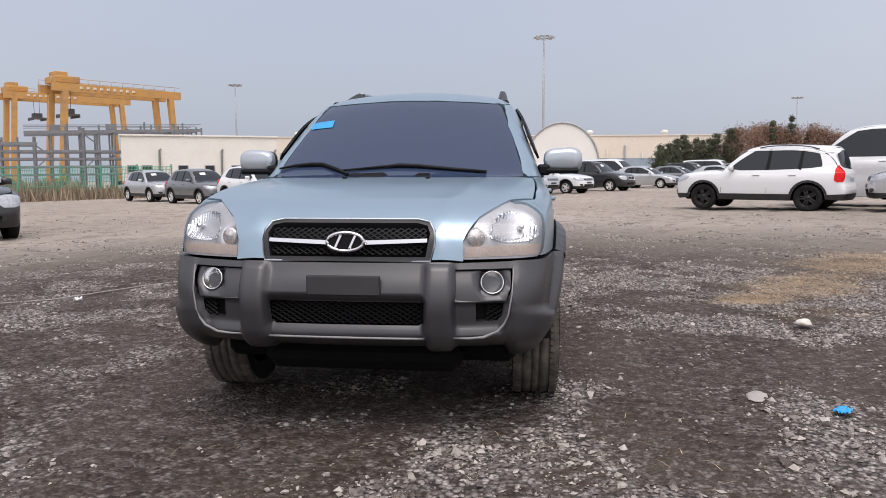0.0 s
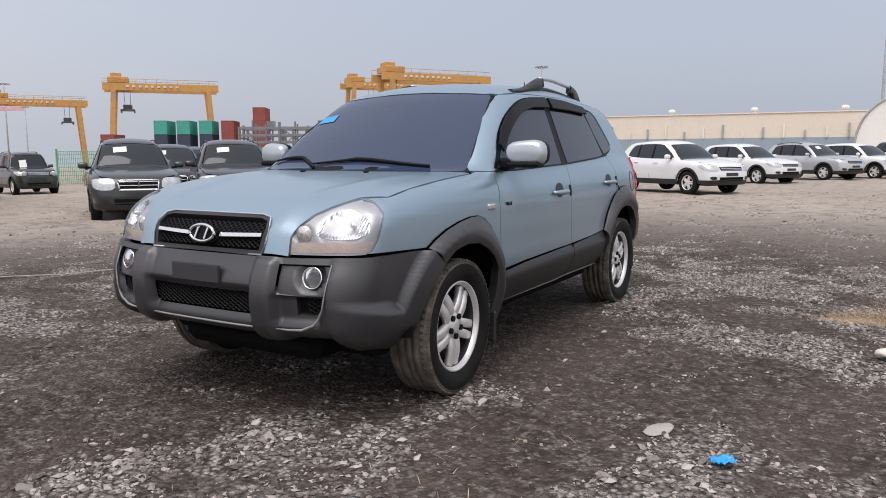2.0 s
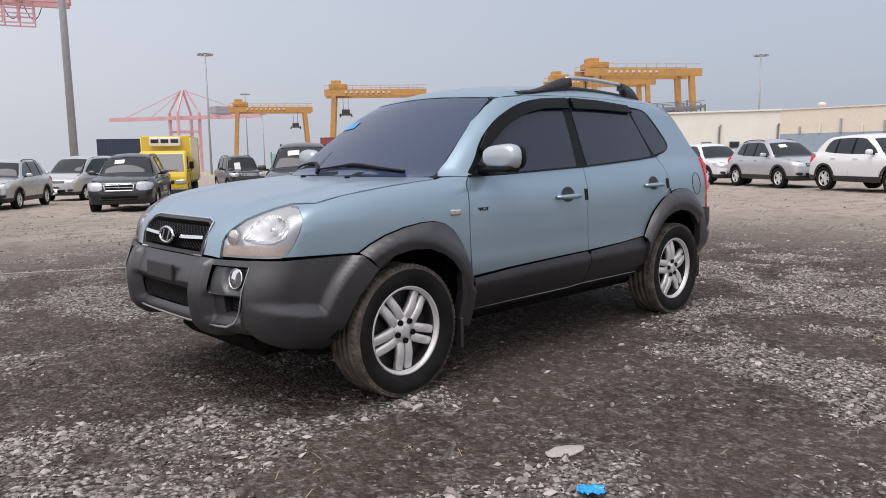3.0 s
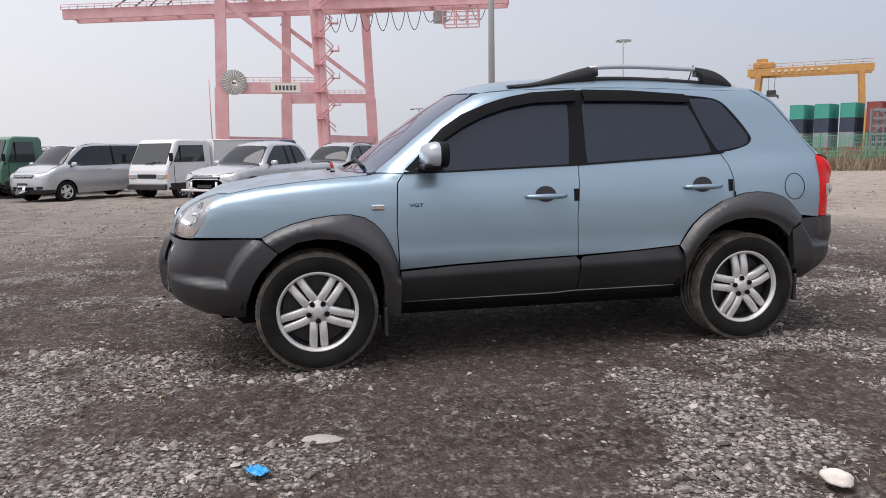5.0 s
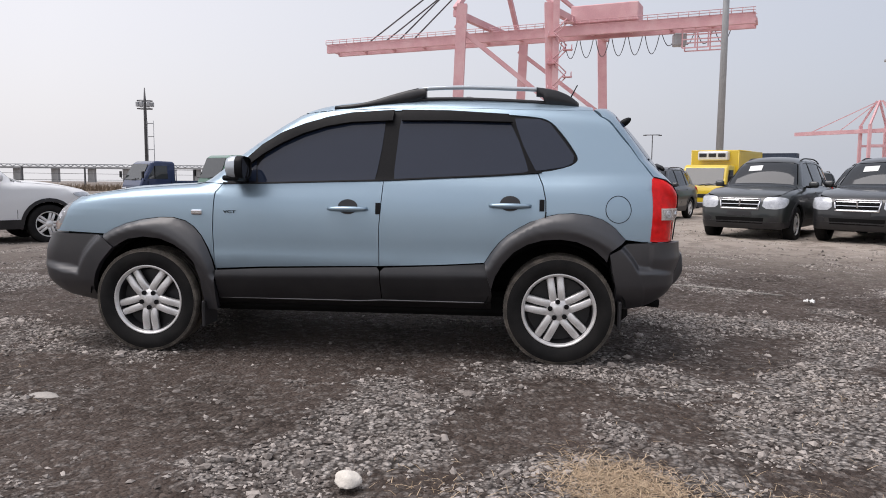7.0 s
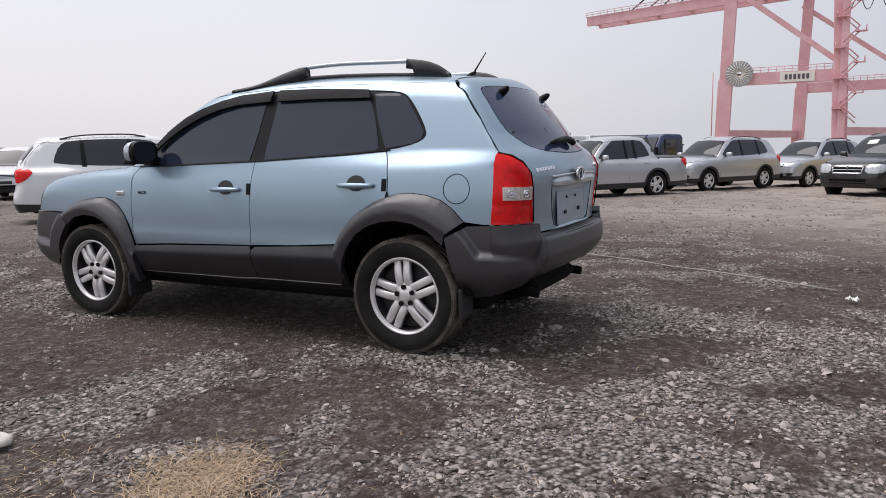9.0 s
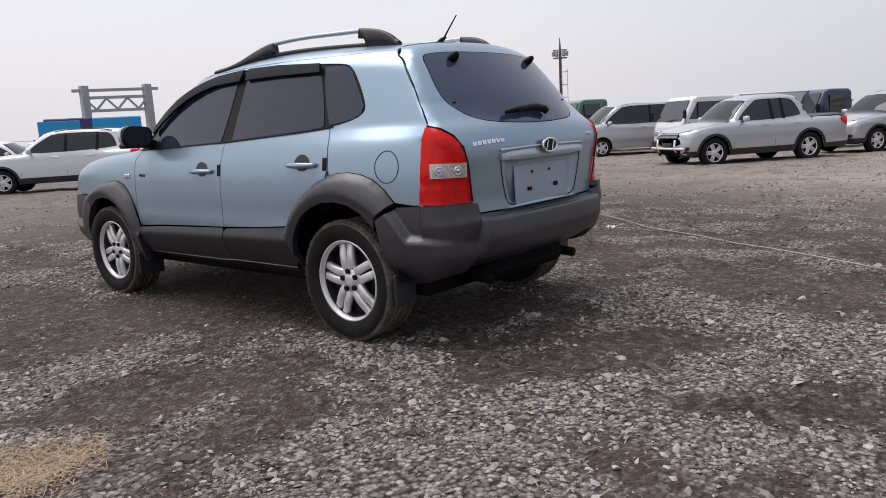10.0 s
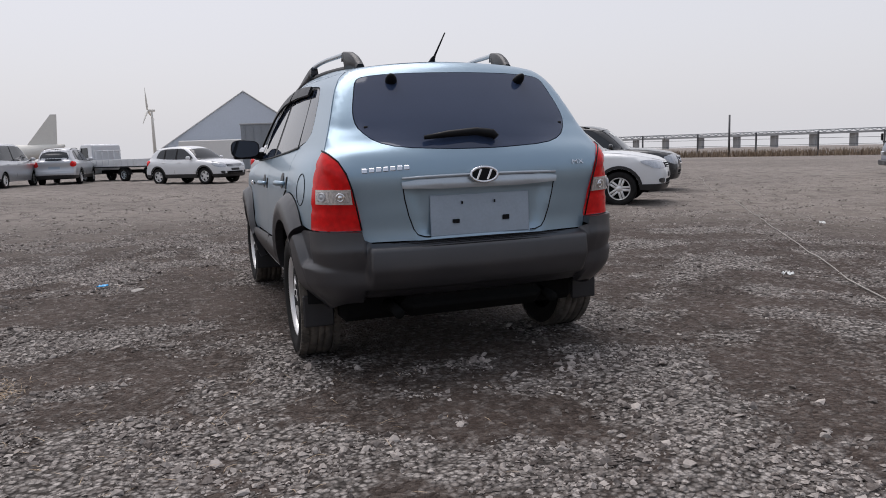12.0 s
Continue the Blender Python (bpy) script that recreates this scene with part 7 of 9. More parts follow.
# crossovers and off-roaders
white_suv = park(make_auto("white_suv", "white crossover with dark windows and alloy wheels", "car", P_WHITE, L=4.44, H=1.635, wb=2.64, nose=0.90, cowl=1.05, paper=False, rails=False, clad=True), -2.98, 19.9, -33)
again(white_suv, -10.9, 25.4, -35)
again(white_suv, -2.2, 28.6, -33)
again(white_suv, 0.95, -28.6, 135)
again(white_suv, -3.1, -23.9, 135)
again(white_suv, 1.8, 35.3, -33)
again(white_suv, -7.5, -26.8, 135)
again(white_suv, -5.9, -27.9, 135)
silver_suv = park(make_auto("silver_suv", "silver crossover with grey lower trim, parked", "car", P_SILVER, L=4.41, H=1.66, wb=2.64, nose=0.92, cowl=1.06, rails=True), -7.2, 23.1, -35)
park(make_auto("grey_suv", "dark grey crossover with a paper in the windscreen", "car", P_GREY, L=4.41, H=1.66, wb=2.64, nose=0.92, cowl=1.06, rails=False), -14.7, 27.9, -36)
again(silver_suv, -19.4, 32.2, -37, "silver crossover with a paper in the windscreen")
again(silver_suv, -0.1, 33.0, -33)
again(silver_suv, 11.35, 14.35, 160)
silver_large = park(make_auto("silver_suv", "silver seven-seat off-roader with roof rails", "car", P_SILVER, L=4.68, W=1.89, H=1.73, wb=2.70, nose=0.93, cowl=1.10, roof_end=1.60, belt=1.07, paper=False), -21.8, 0.3, -33)
again(silver_large, -26.2, 3.1, -33)
again(silver_large, 6.9, -35.0, -95)
white_large = park(make_auto("white_suv", "white seven-seat off-roader with roof rails", "car", P_WHITE, L=4.68, W=1.89, H=1.73, wb=2.70, nose=0.93, cowl=1.10, roof_end=1.60, belt=1.07, paper=False), -6.3, -8.8, 140)
again(white_large, -5.9, -18.0, -37)
again(white_large, -11.5, -21.0, 45)
sport = park(make_auto("white_suv", "white off-roader with black wheels and black sills", "car", P_WHITE, L=4.48, W=1.84, H=1.74, wb=2.66, nose=0.95, cowl=1.07, roof_end=1.55, rake=0.18, rim=M_BLACKRIM, rails=True, paper=False, tall=True), 7.05, 16.26, 149)
rexton = park(make_auto("green_grey_suv", "dark green-grey off-roader with a chrome grille", "car", P_GREEN, L=4.72, W=1.87, H=1.80, wb=2.82, nose=0.98, cowl=1.14, roof_end=1.75, belt=1.10, rake=0.2, R=0.37, shell=1), -12.5, 6.75, -33)
dark_suv = park(make_auto("black_suv", "black off-roader with a paper in the windscreen", "car", P_BLACK, L=4.68, W=1.89, H=1.74, wb=2.70, nose=0.95, cowl=1.10, roof_end=1.60, belt=1.07, shell=1), -11.3, 8.75, -38)
again(dark_suv, -19.9, 5.2, -30, "black off-roader with a wide chrome grille")
again(dark_suv, 4.4, 39.0, -33)
again(dark_suv, -9.3, -12.4, 140)
again(dark_suv, -15.5, 10.3, -38)
navy = park(make_auto("navy_suv", "dark navy people carrier", "car", P_NAVY, L=4.7, W=1.85, H=1.75, wb=2.75, nose=0.95, cowl=1.12, cowl_y=-1.1, roof_end=1.75, belt=1.05), -18.0, 13.4, -40)
jeep = park(make_auto("green_jeep", "boxy dark green off-roader with round lamps", "car", P_GREEN, L=4.1, W=1.75, H=1.80, wb=2.48, fo=0.75, nose=1.02, cowl=1.12, cowl_y=-0.75, ws_top=-0.45, roof_end=1.55, rake=0.06, belt=1.10, lean=0.25, R=0.36), -29.5, 14.0, -15)
for sg in (1, -1):
    v, f = lathe([(0.0, 0.105), (0.03, 0.10), (0.05, 0.07), (0.06, 0.0)], 20)
    from_arrays("round_lamp", [(sg * 0.56 + b, -2.0 - a, 0.90 + c) for a, b, c in v], f, M_HEAD, jeep, "round clear headlamp")
hatch_car = park(make_auto("silver_sedan", "low silver saloon car", "car", P_SILVER, L=4.5, W=1.78, H=1.47, wb=2.65, nose=0.74, cowl=0.93, cowl_y=-1.0, ws_top=-0.2, roof_end=1.2, belt=0.92, rake=0.55, R=0.315, low=0.27, clad=False, rails=False), 8.2, 45.0, -33)
again(hatch_car, -5.0, -29.5, 135)
again(hatch_car, 14.5, 50.5, -33)
grey_car = park(make_auto("grey_sedan", "dark grey saloon car", "car", P_GREY, L=4.5, W=1.78, H=1.47, wb=2.65, nose=0.74, cowl=0.93, cowl_y=-1.0, ws_top=-0.2, roof_end=1.2, belt=0.92, rake=0.55, R=0.315, low=0.27, clad=False, rails=False), 11.0, 49.0, -33)
again(grey_car, -9.8, -24.6, 135)
again(grey_car, -6.9, -31.2, 135)
again(hatch_car, -8.8, -29.6, 135)
again(white_suv, -10.8, -28.2, 135)
again(dark_suv, 13.0, 54.0, -33)
again(silver_suv, 17.5, 56.5, -33)
# vans
van = park(make_auto("silver_van", "silver long people-carrier van with dark windows", "van", P_SILVER, L=5.12, W=1.92, H=1.92, wb=3.2, fo=0.88, nose=0.98, cowl=1.20, cowl_y=-1.72, ws_top=-0.95, roof_end=2.15, belt=1.12, lean=0.25, rake=0.12, R=0.34, clad=False, rails=False, paper=False), -22.7, -8.3, -37)
again(van, -31.5, 7.6, -50)
again(van, 9.2, -31.6, -100)
white_van = park(make_auto("white_van", "white high people-carrier van", "van", P_WHITE, L=5.12, W=1.92, H=1.98, wb=3.2, fo=0.88, nose=0.98, cowl=1.20, cowl_y=-1.72, ws_top=-0.95, roof_end=2.15, belt=1.14, lean=0.25, rake=0.12, R=0.34, clad=False, rails=False, paper=False), 6.0, 47.0, -33)
again(white_van, 15.6, 59.0, -33)
park(make_auto("white_van", "tall white high-roof van with dark windows", "van", P_WHITE, L=5.2, W=1.98, H=2.28, wb=3.1, fo=0.95, nose=1.08, cowl=1.34, cowl_y=-1.75, ws_top=-0.85, roof_end=2.2, belt=1.36, lean=0.20, rake=0.06, R=0.36, clad=False, rails=False, paper=False), 10.7, 17.4, 149)
pickup = park(make_auto("silver_pickup", "silver double-cab pickup with a steel nudge bar", "pickup", P_SILVER, L=4.94, W=1.87, H=1.76, wb=2.76, fo=0.82, nose=0.95, cowl=1.12, cowl_y=-0.95, ws_top=-0.35, roof_end=1.12, belt=1.08, pickup=True, R=0.365, paper=False, rails=False, dlo_end=1.12), -16.8, -2.3, -37)
v, f = tube([(x, -2.24 + 0.10 * abs(x) ** 2, 0.50) for x in np.linspace(-0.8, 0.8, 9)], 0.032, 8)
from_arrays("nudge_bar", v, f, M_ALLOY, pickup, "bright steel nudge bar")
for k in (-0.42, 0.42):
    v, f = tube([(k, -2.16, 0.40), (k, -2.24, 0.50), (k, -2.21, 0.72)], 0.028, 8)
    from_arrays("nudge_post", v, f, M_ALLOY, pickup)


M_AMBERCORNER = mat("amber_corner_lens", (0.75, 0.30, 0.08), 0.2, 0.0, 0.3, vary=0.2, scale=14)


def make_truck(name, label, colour, cab_h=1.98, L=5.1, W=1.74, cab_l=1.55, bed="flat", bed_colour=None, box_h=1.5, high=0.0, group="parked trucks"):
    """A cab-over truck: nose at minus y; bed is flat, or a box."""
    bed_colour = bed_colour or colour
    car = thing(name, label, "truck", group)
    yn = -L / 2
    hw = W / 2
    z0 = 0.42 + high
    prof = [(yn + 0.06, z0), (yn, z0 + 0.12), (yn + 0.03, z0 + 0.55), (yn + 0.10, z0 + 0.72), (yn + 0.50, cab_h - 0.10), (yn + 0.66, cab_h - 0.01), (yn + 0.85, cab_h), (yn + cab_l - 0.08, cab_h - 0.02), (yn + cab_l, cab_h - 0.10), (yn + cab_l, z0)]
    bm = bmesh.new()
    rows = []
    for x, ins in ((-hw, 1), (-hw * 0.94, 0), (hw * 0.94, 0), (hw, 1)):
        row = []
        for y, z in prof:
            k = max(0.0, (z - z0 - 0.65)) * 0.10
            xx = x * (1 - k * 0.55)
            yy, zz = y, z
            if ins:
                yy = y + (0.05 if y < yn + 0.6 else -0.02)
                zz = z - (0.05 if z > cab_h - 0.2 else 0)
            row.append(bm.verts.new((xx, yy, zz)))
        rows.append(row)
    n = len(prof)
    for a, b in zip(rows, rows[1:]):
        for i in range(n):
            bm.faces.new((a[i], a[(i + 1) % n], b[(i + 1) % n], b[i]))
    bm.faces.new(rows[0][::-1])
    bm.faces.new(rows[-1])
    bmesh.ops.bevel(bm, geom=list(bm.edges), offset=0.04, segments=2, affect="EDGES", profile=0.6)
    part("cab", bm, colour, car, "painted truck cab")
    wz0, wz1 = z0 + 0.76, cab_h - 0.14
    bm = bmesh.new()
    vs = [bm.verts.new(p) for p in ((-hw * 0.88, yn + 0.115, wz0), (hw * 0.88, yn + 0.115, wz0), (hw * 0.82, yn + 0.462, wz1), (-hw * 0.82, yn + 0.462, wz1))]
    fc = bm.faces.new(vs)
    o = bmesh.ops.extrude_face_region(bm, geom=[fc])
    bmesh.ops.translate(bm, vec=(0, -0.018, 0.010), verts=[q for q in o["geom"] if isinstance(q, bmesh.types.BMVert)])
    part("windscreen", bm, M_SKYGLASS, car, "wide truck windscreen")
    for sg in (1, -1):
        bm = bmesh.new()
        xx = lambda z: sg * (hw * (1 - max(0, z - z0 - 0.65) * 0.055) + 0.006)
        vs = [bm.verts.new((xx(z), y, z)) for y, z in ((yn + 0.34, wz0 + 0.05), (yn + cab_l - 0.34, wz0 + 0.05), (yn + cab_l - 0.36, wz1 - 0.06), (yn + 0.66, wz1 - 0.06))]
        fc = bm.faces.new(vs)
        o = bmesh.ops.extrude_face_region(bm, geom=[fc])
        bmesh.ops.translate(bm, vec=(-sg * 0.02, 0, 0), verts=[q for q in o["geom"] if isinstance(q, bmesh.types.BMVert)])
        part("side_window", bm, M_SKYGLASS, car)
        for yc in (yn + 0.36, yn + cab_l - 0.20):
            box_part("door_seam", (sg * (hw + 0.001), yc, z0 + 0.42), (0.008, 0.014, 0.60), M_VOID, car)
        beam_x = sg * (hw * (1 - (wz1 - z0 - 0.65) * 0.03) + 0.008)
        box_part("window_post", (beam_x, yn + 0.66, (wz0 + wz1) / 2), (0.03, 0.03, wz1 - wz0 - 0.14), M_BLACK, car)
        box_part("door_handle", (sg * (hw + 0.012), yn + cab_l - 0.32, z0 + 0.58), (0.03, 0.14, 0.03), M_BLACK, car, bevel=0.008)
        box_part("headlamp", (sg * hw * 0.72, yn + 0.012, z0 + 0.36), (0.34, 0.07, 0.17), M_HEAD, car, "truck headlamp", bevel=0.03)
        v, f = tube([(sg * hw * 0.95, yn + 0.25, z0 + 0.72), (sg * (hw + 0.16), yn + 0.10, z0 + 0.80), (sg * (hw + 0.17), yn + 0.08, z0 + 1.10)], 0.012, 6)
        arm = from_arrays("mirror_arm", v, f, M_BLACK, car)
        box_part("mirror", (sg * (hw + 0.18), yn + 0.07, z0 + 0.98), (0.16, 0.06, 0.27), M_BLACK, arm, bevel=0.02)
        for yc in (yn + 0.72, yn + L - 1.15):
            make_wheel(car, (sg * (hw - 0.12), yc, 0.34 + high * 0.4), sg, R=0.34 + high * 0.4, width=0.2, rim_r=0.2 + high * 0.2, spokes=8, twin=False, rim_mat=M_SILVER, detail=False, dusty=False)
            v, f = lathe([(hw + 0.004, 0.40), (hw - 0.10, 0.40), (hw - 0.28, 0.38)], 12, 0, math.pi)
            from_arrays("mud_guard", [(sg * a, b + yc, c_ + 0.34 + high * 0.4) for a, b, c_ in v], f, M_CLAD_LOW, car)
    box_part("bumper", (0, yn - 0.015, z0 + 0.02), (W * 0.98, 0.14, 0.20), M_CLAD_LOW if bed != "box" else M_CLAD, car, "dark bumper", bevel=0.03)
    for sg in (1, -1):
        box_part("corner_lamp", (sg * (hw * 0.72 + 0.19), yn + 0.045, z0 + 0.36), (0.07, 0.08, 0.15), M_AMBERCORNER, car, "amber corner lamp", bevel=0.02)
        v, f = tube([(sg * 0.12, yn + 0.09, wz0 - 0.01), (sg * 0.12 + 0.42, yn + 0.12, wz0 + 0.06)], 0.012, 5)
        from_arrays("wiper", v, f, M_BLACK, car)
        box_part("lower_trim", (sg * (hw - 0.02), yn + 0.10 + cab_l / 2, z0 + 0.03), (0.06, cab_l - 0.12, 0.22), M_CLAD_LOW, car, "dark lower cab trim", bevel=0.01)
    box_part("grille", (0, yn + 0.014, z0 + 0.36), (W * 0.48, 0.04, 0.14), M_CLAD_LOW, car, bevel=0.01)
    box_part("plate", (0, yn - 0.09, z0 + 0.02), (0.40, 0.01, 0.14), M_CLAD, car)
    box_part("chassis", (0, 0.2, 0.50 + high * 0.5), (0.8, L - 0.5, 0.16), M_VOID, car, bevel=0.02)
    y0, y1 = yn + cab_l + 0.06, yn + L
    zb = 0.74 + high
    box_part("bed_floor", (0, (y0 + y1) / 2, zb), (W, y1 - y0, 0.07), M_CLAD_LOW, car, bevel=0.01)
    if bed == "flat":
        for sg in (1, -1):
            bm = bmesh.new()
            add_box(bm, (sg * (hw - 0.02), (y0 + y1) / 2, zb + 0.20), (0.035, y1 - y0, 0.36), 0.008)
            for k in range(7):
                add_box(bm, (sg * (hw + 0.004), y0 + (y1 - y0) * (k + 0.5) / 7, zb + 0.20), (0.03, 0.03, 0.34), 0.006)
            part("side_board", bm, bed_colour, car, "drop side of the load bed")
        box_part("tail_board", (0, y1 - 0.02, zb + 0.20), (W - 0.06, 0.035, 0.36), bed_colour, car, bevel=0.008)
        segs = []
        for k in (-0.8, -0.4, 0, 0.4, 0.8):
            segs.append(((k * hw, y0 + 0.04, zb), (k * hw, y0 + 0.04, zb + 0.85)))
        segs.append(((-0.9 * hw, y0 + 0.04, zb + 0.85), (0.9 * hw, y0 + 0.04, zb + 0.85)))
        v, f = bars(segs, 0.022, 6)
        from_arrays("headboard", v, f, bed_colour, car, "tubular guard behind the cab")
    else:
        bm = bmesh.new()
        add_box(bm, (0, (y0 + y1) / 2, zb + 0.04 + box_h / 2), (W + 0.06, y1 - y0, box_h), 0.025, seg=2)
        bx = part("cargo_box", bm, bed_colour, car, "closed cargo box")
        segs = []
        for sx in (-1, 1):
            for y in (y0 + 0.02, y1 - 0.02):
                segs.append(((sx * (hw + 0.03), y, zb + 0.06), (sx * (hw + 0.03), y, zb + box_h)))
            segs.append(((sx * (hw + 0.03), y0, zb + box_h + 0.02), (sx * (hw + 0.03), y1, zb + box_h + 0.02)))
        v, f = bars(segs, 0.025, 4)
        from_arrays("box_edge", v, f, bed_colour, bx)
    return car


P_YELLOW = paint("yellow_truck_paint", (0.70, 0.50, 0.02), 0.0)
P_TGREEN = paint("green_truck_paint", (0.055, 0.16, 0.105), 0.0)
P_TNAVY = paint("navy_truck_paint", (0.018, 0.035, 0.10), 0.1)
yellow = park(make_truck("yellow_truck", "yellow refrigerated box truck with a cooling unit", P_YELLOW, bed="box", cab_h=1.95, box_h=1.75, L=5.2), -25.6, 8.9, -30)
bm = bmesh.new()
add_box(bm, (0, -1.10, 2.30), (1.15, 0.42, 0.36), 0.06, seg=2)
cool = part("cooling_unit", bm, P_WHITE, yellow, "white cooling unit over the cab")
for k in range(3):
    box_part("louvre", (0.36 * (k - 1), -1.315, 2.32), (0.28, 0.02, 0.14), M_CLAD_LOW, cool)
park(make_truck("white_truck", "white double-cab light truck with a white box", P_WHITE, bed="box", cab_l=2.1, cab_h=1.98, box_h=1.18), -22.7, -4.5, -37)
park(make_truck("green_truck", "green light truck with tall mirrors and an open bed", P_TGREEN, cab_h=2.25, high=0.10, L=6.2, W=1.9, cab_l=1.75), -26.6, -10.3, -37)
park(make_truck("navy_truck", "navy blue light truck with an open bed", P_TNAVY, cab_h=1.96), -25.4, -13.6, -37)
park(make_truck("white_truck", "white light truck with an open bed", P_WHITE, cab_h=1.96), 4.6, -36.5, -50)
park(make_truck("navy_truck", "navy light truck standing behind silver cars", P_TNAVY, cab_h=2.0), -25.5, -1.2, -37)


# ---- port structures round the yard ----
M_YELLOW = mat("yellow_steel", (0.54, 0.285, 0.075), 0.55, vary=0.2, scale=0.6, fine=8, dirt=(0.27, 0.17, 0.10), dirt_amount=0.7)
# crane red, lightened because distance haze is painted into the colour
M_PINK = mat("hazed_red_steel", (0.64, 0.36, 0.385), 0.6, vary=0.12, scale=0.3, fine=5, dirt=(0.68, 0.50, 0.50), dirt_amount=0.5)
M_STEEL = mat("galvanised_steel", (0.36, 0.37, 0.38), 0.5, 0.3, vary=0.15, scale=2, fine=20)
M_DARKSTEEL = mat("dark_steel", (0.08, 0.08, 0.085), 0.6, vary=0.2, scale=2, fine=20)
M_WALLWHITE = mat("white_wall", (0.74, 0.72, 0.66), 0.8, vary=0.06, scale=0.5, fine=6, dirt=(0.55, 0.52, 0.47), dirt_amount=0.4)
# both warehouse colours are softened to carry the distance haze
M_WALLBEIGE = mat("beige_wall", (0.68, 0.61, 0.52), 0.8, vary=0.08, scale=0.2, fine=3, dirt=(0.66, 0.58, 0.48), dirt_amount=0.4)
M_WALLBLUE = mat("blue_grey_wall", (0.27, 0.33, 0.39), 0.8, vary=0.12, scale=0.2, fine=3)
M_FABRIC = mat("white_fabric", (0.76, 0.745, 0.71), 0.7, vary=0.05, scale=0.3, fine=5)
M_FENCE = mat("green_fence", (0.12, 0.36, 0.24), 0.6, vary=0.1, scale=2, fine=20)
M_CONTAINER = {"red": mat("red_container", (0.23, 0.055, 0.045), 0.6, vary=0.15, scale=0.8, fine=8), "teal": mat("teal_container", (0.05, 0.30, 0.24), 0.6, vary=0.12, scale=0.8, fine=8),
               "navy": mat("navy_container", (0.03, 0.045, 0.075), 0.6, vary=0.15, scale=0.8, fine=8), "grey": mat("grey_container", (0.26, 0.28, 0.30), 0.6, vary=0.1, scale=0.8, fine=8)}
M_TENT = mat("pale_blue_tent", (0.58, 0.63, 0.70), 0.7, vary=0.05, scale=0.3, fine=3)
M_BANNER = mat("blue_banner", (0.02, 0.30, 0.60), 0.5, vary=0.2, scale=0.4, fine=4)
M_VIOLET = mat("violet_banner", (0.045, 0.035, 0.16), 0.5, vary=0.15, scale=0.4, fine=4)
M_CONCRETE = mat("grey_concrete", (0.38, 0.38, 0.38), 0.9, vary=0.1, scale=0.1, fine=2)


def beam_between(bm, p, q, w, h=None):
    """A square beam from p to q."""
    p, q = Vector(p), Vector(q)
    d = q - p
    m = Matrix.Translation((p + q) / 2) @ d.to_track_quat("X", "Z").to_matrix().to_4x4()
    add_box(bm, (0, 0, 0), (d.length, w, h or w), 0, m)


def beam(name, p, q, w, material, parent, h=None, label=""):
    bm = bmesh.new()
    beam_between(bm, p, q, w, h)
    return part(name, bm, material, parent, label)


def light_mast(x, y, top, r=0.20):
    g = gz(x, y)
    m = thing("light_mast", "tall grey steel light mast with a ring of floodlights", "light mast", "port light masts")
    v, f = tube([(x, y, g), (x, y, (g + top) / 2), (x, y, top - 0.4)], [r * 1.35, r * 1.1, r * 0.7], 12)
    from_arrays("pole", v, f, M_STEEL, m)
    v, f = tube([(x + 1.5 * math.cos(a), y + 1.5 * math.sin(a), top - 0.3) for a in np.linspace(0, 2 * math.pi, 14, endpoint=False)], 0.09, 6, closed=True)
    ring = from_arrays("lamp_ring", v, f, M_DARKSTEEL, m)
    for k in range(8):
        a = k * math.pi / 4
        box_part("floodlight", (x + 1.5 * math.cos(a), y + 1.5 * math.sin(a), top - 0.35), (0.7, 0.55, 0.40), M_STEEL, ring, bevel=0.05, m=None)
    v, f = bars([((x, y, top - 0.2), (x + 1.5 * math.cos(a), y + 1.5 * math.sin(a), top - 0.2)) for a in (0, math.pi / 2, math.pi, 1.5 * math.pi)], 0.07, 5)
    from_arrays("spoke", v, f, M_STEEL, ring)


for x, y, top in ((2.4, 128.0, 25.0), (-79.0, 187.0, 25.0), (84.7, 246.1, 25.0), (-158.0, 75.5, 25.0), (-250.0, 135.5, 25.0), (-362.0, 207.0, 25.0), (-86.0, 23.8, 41.0)):
    light_mast(x, y, top, 0.34 if top > 40 else 0.20)


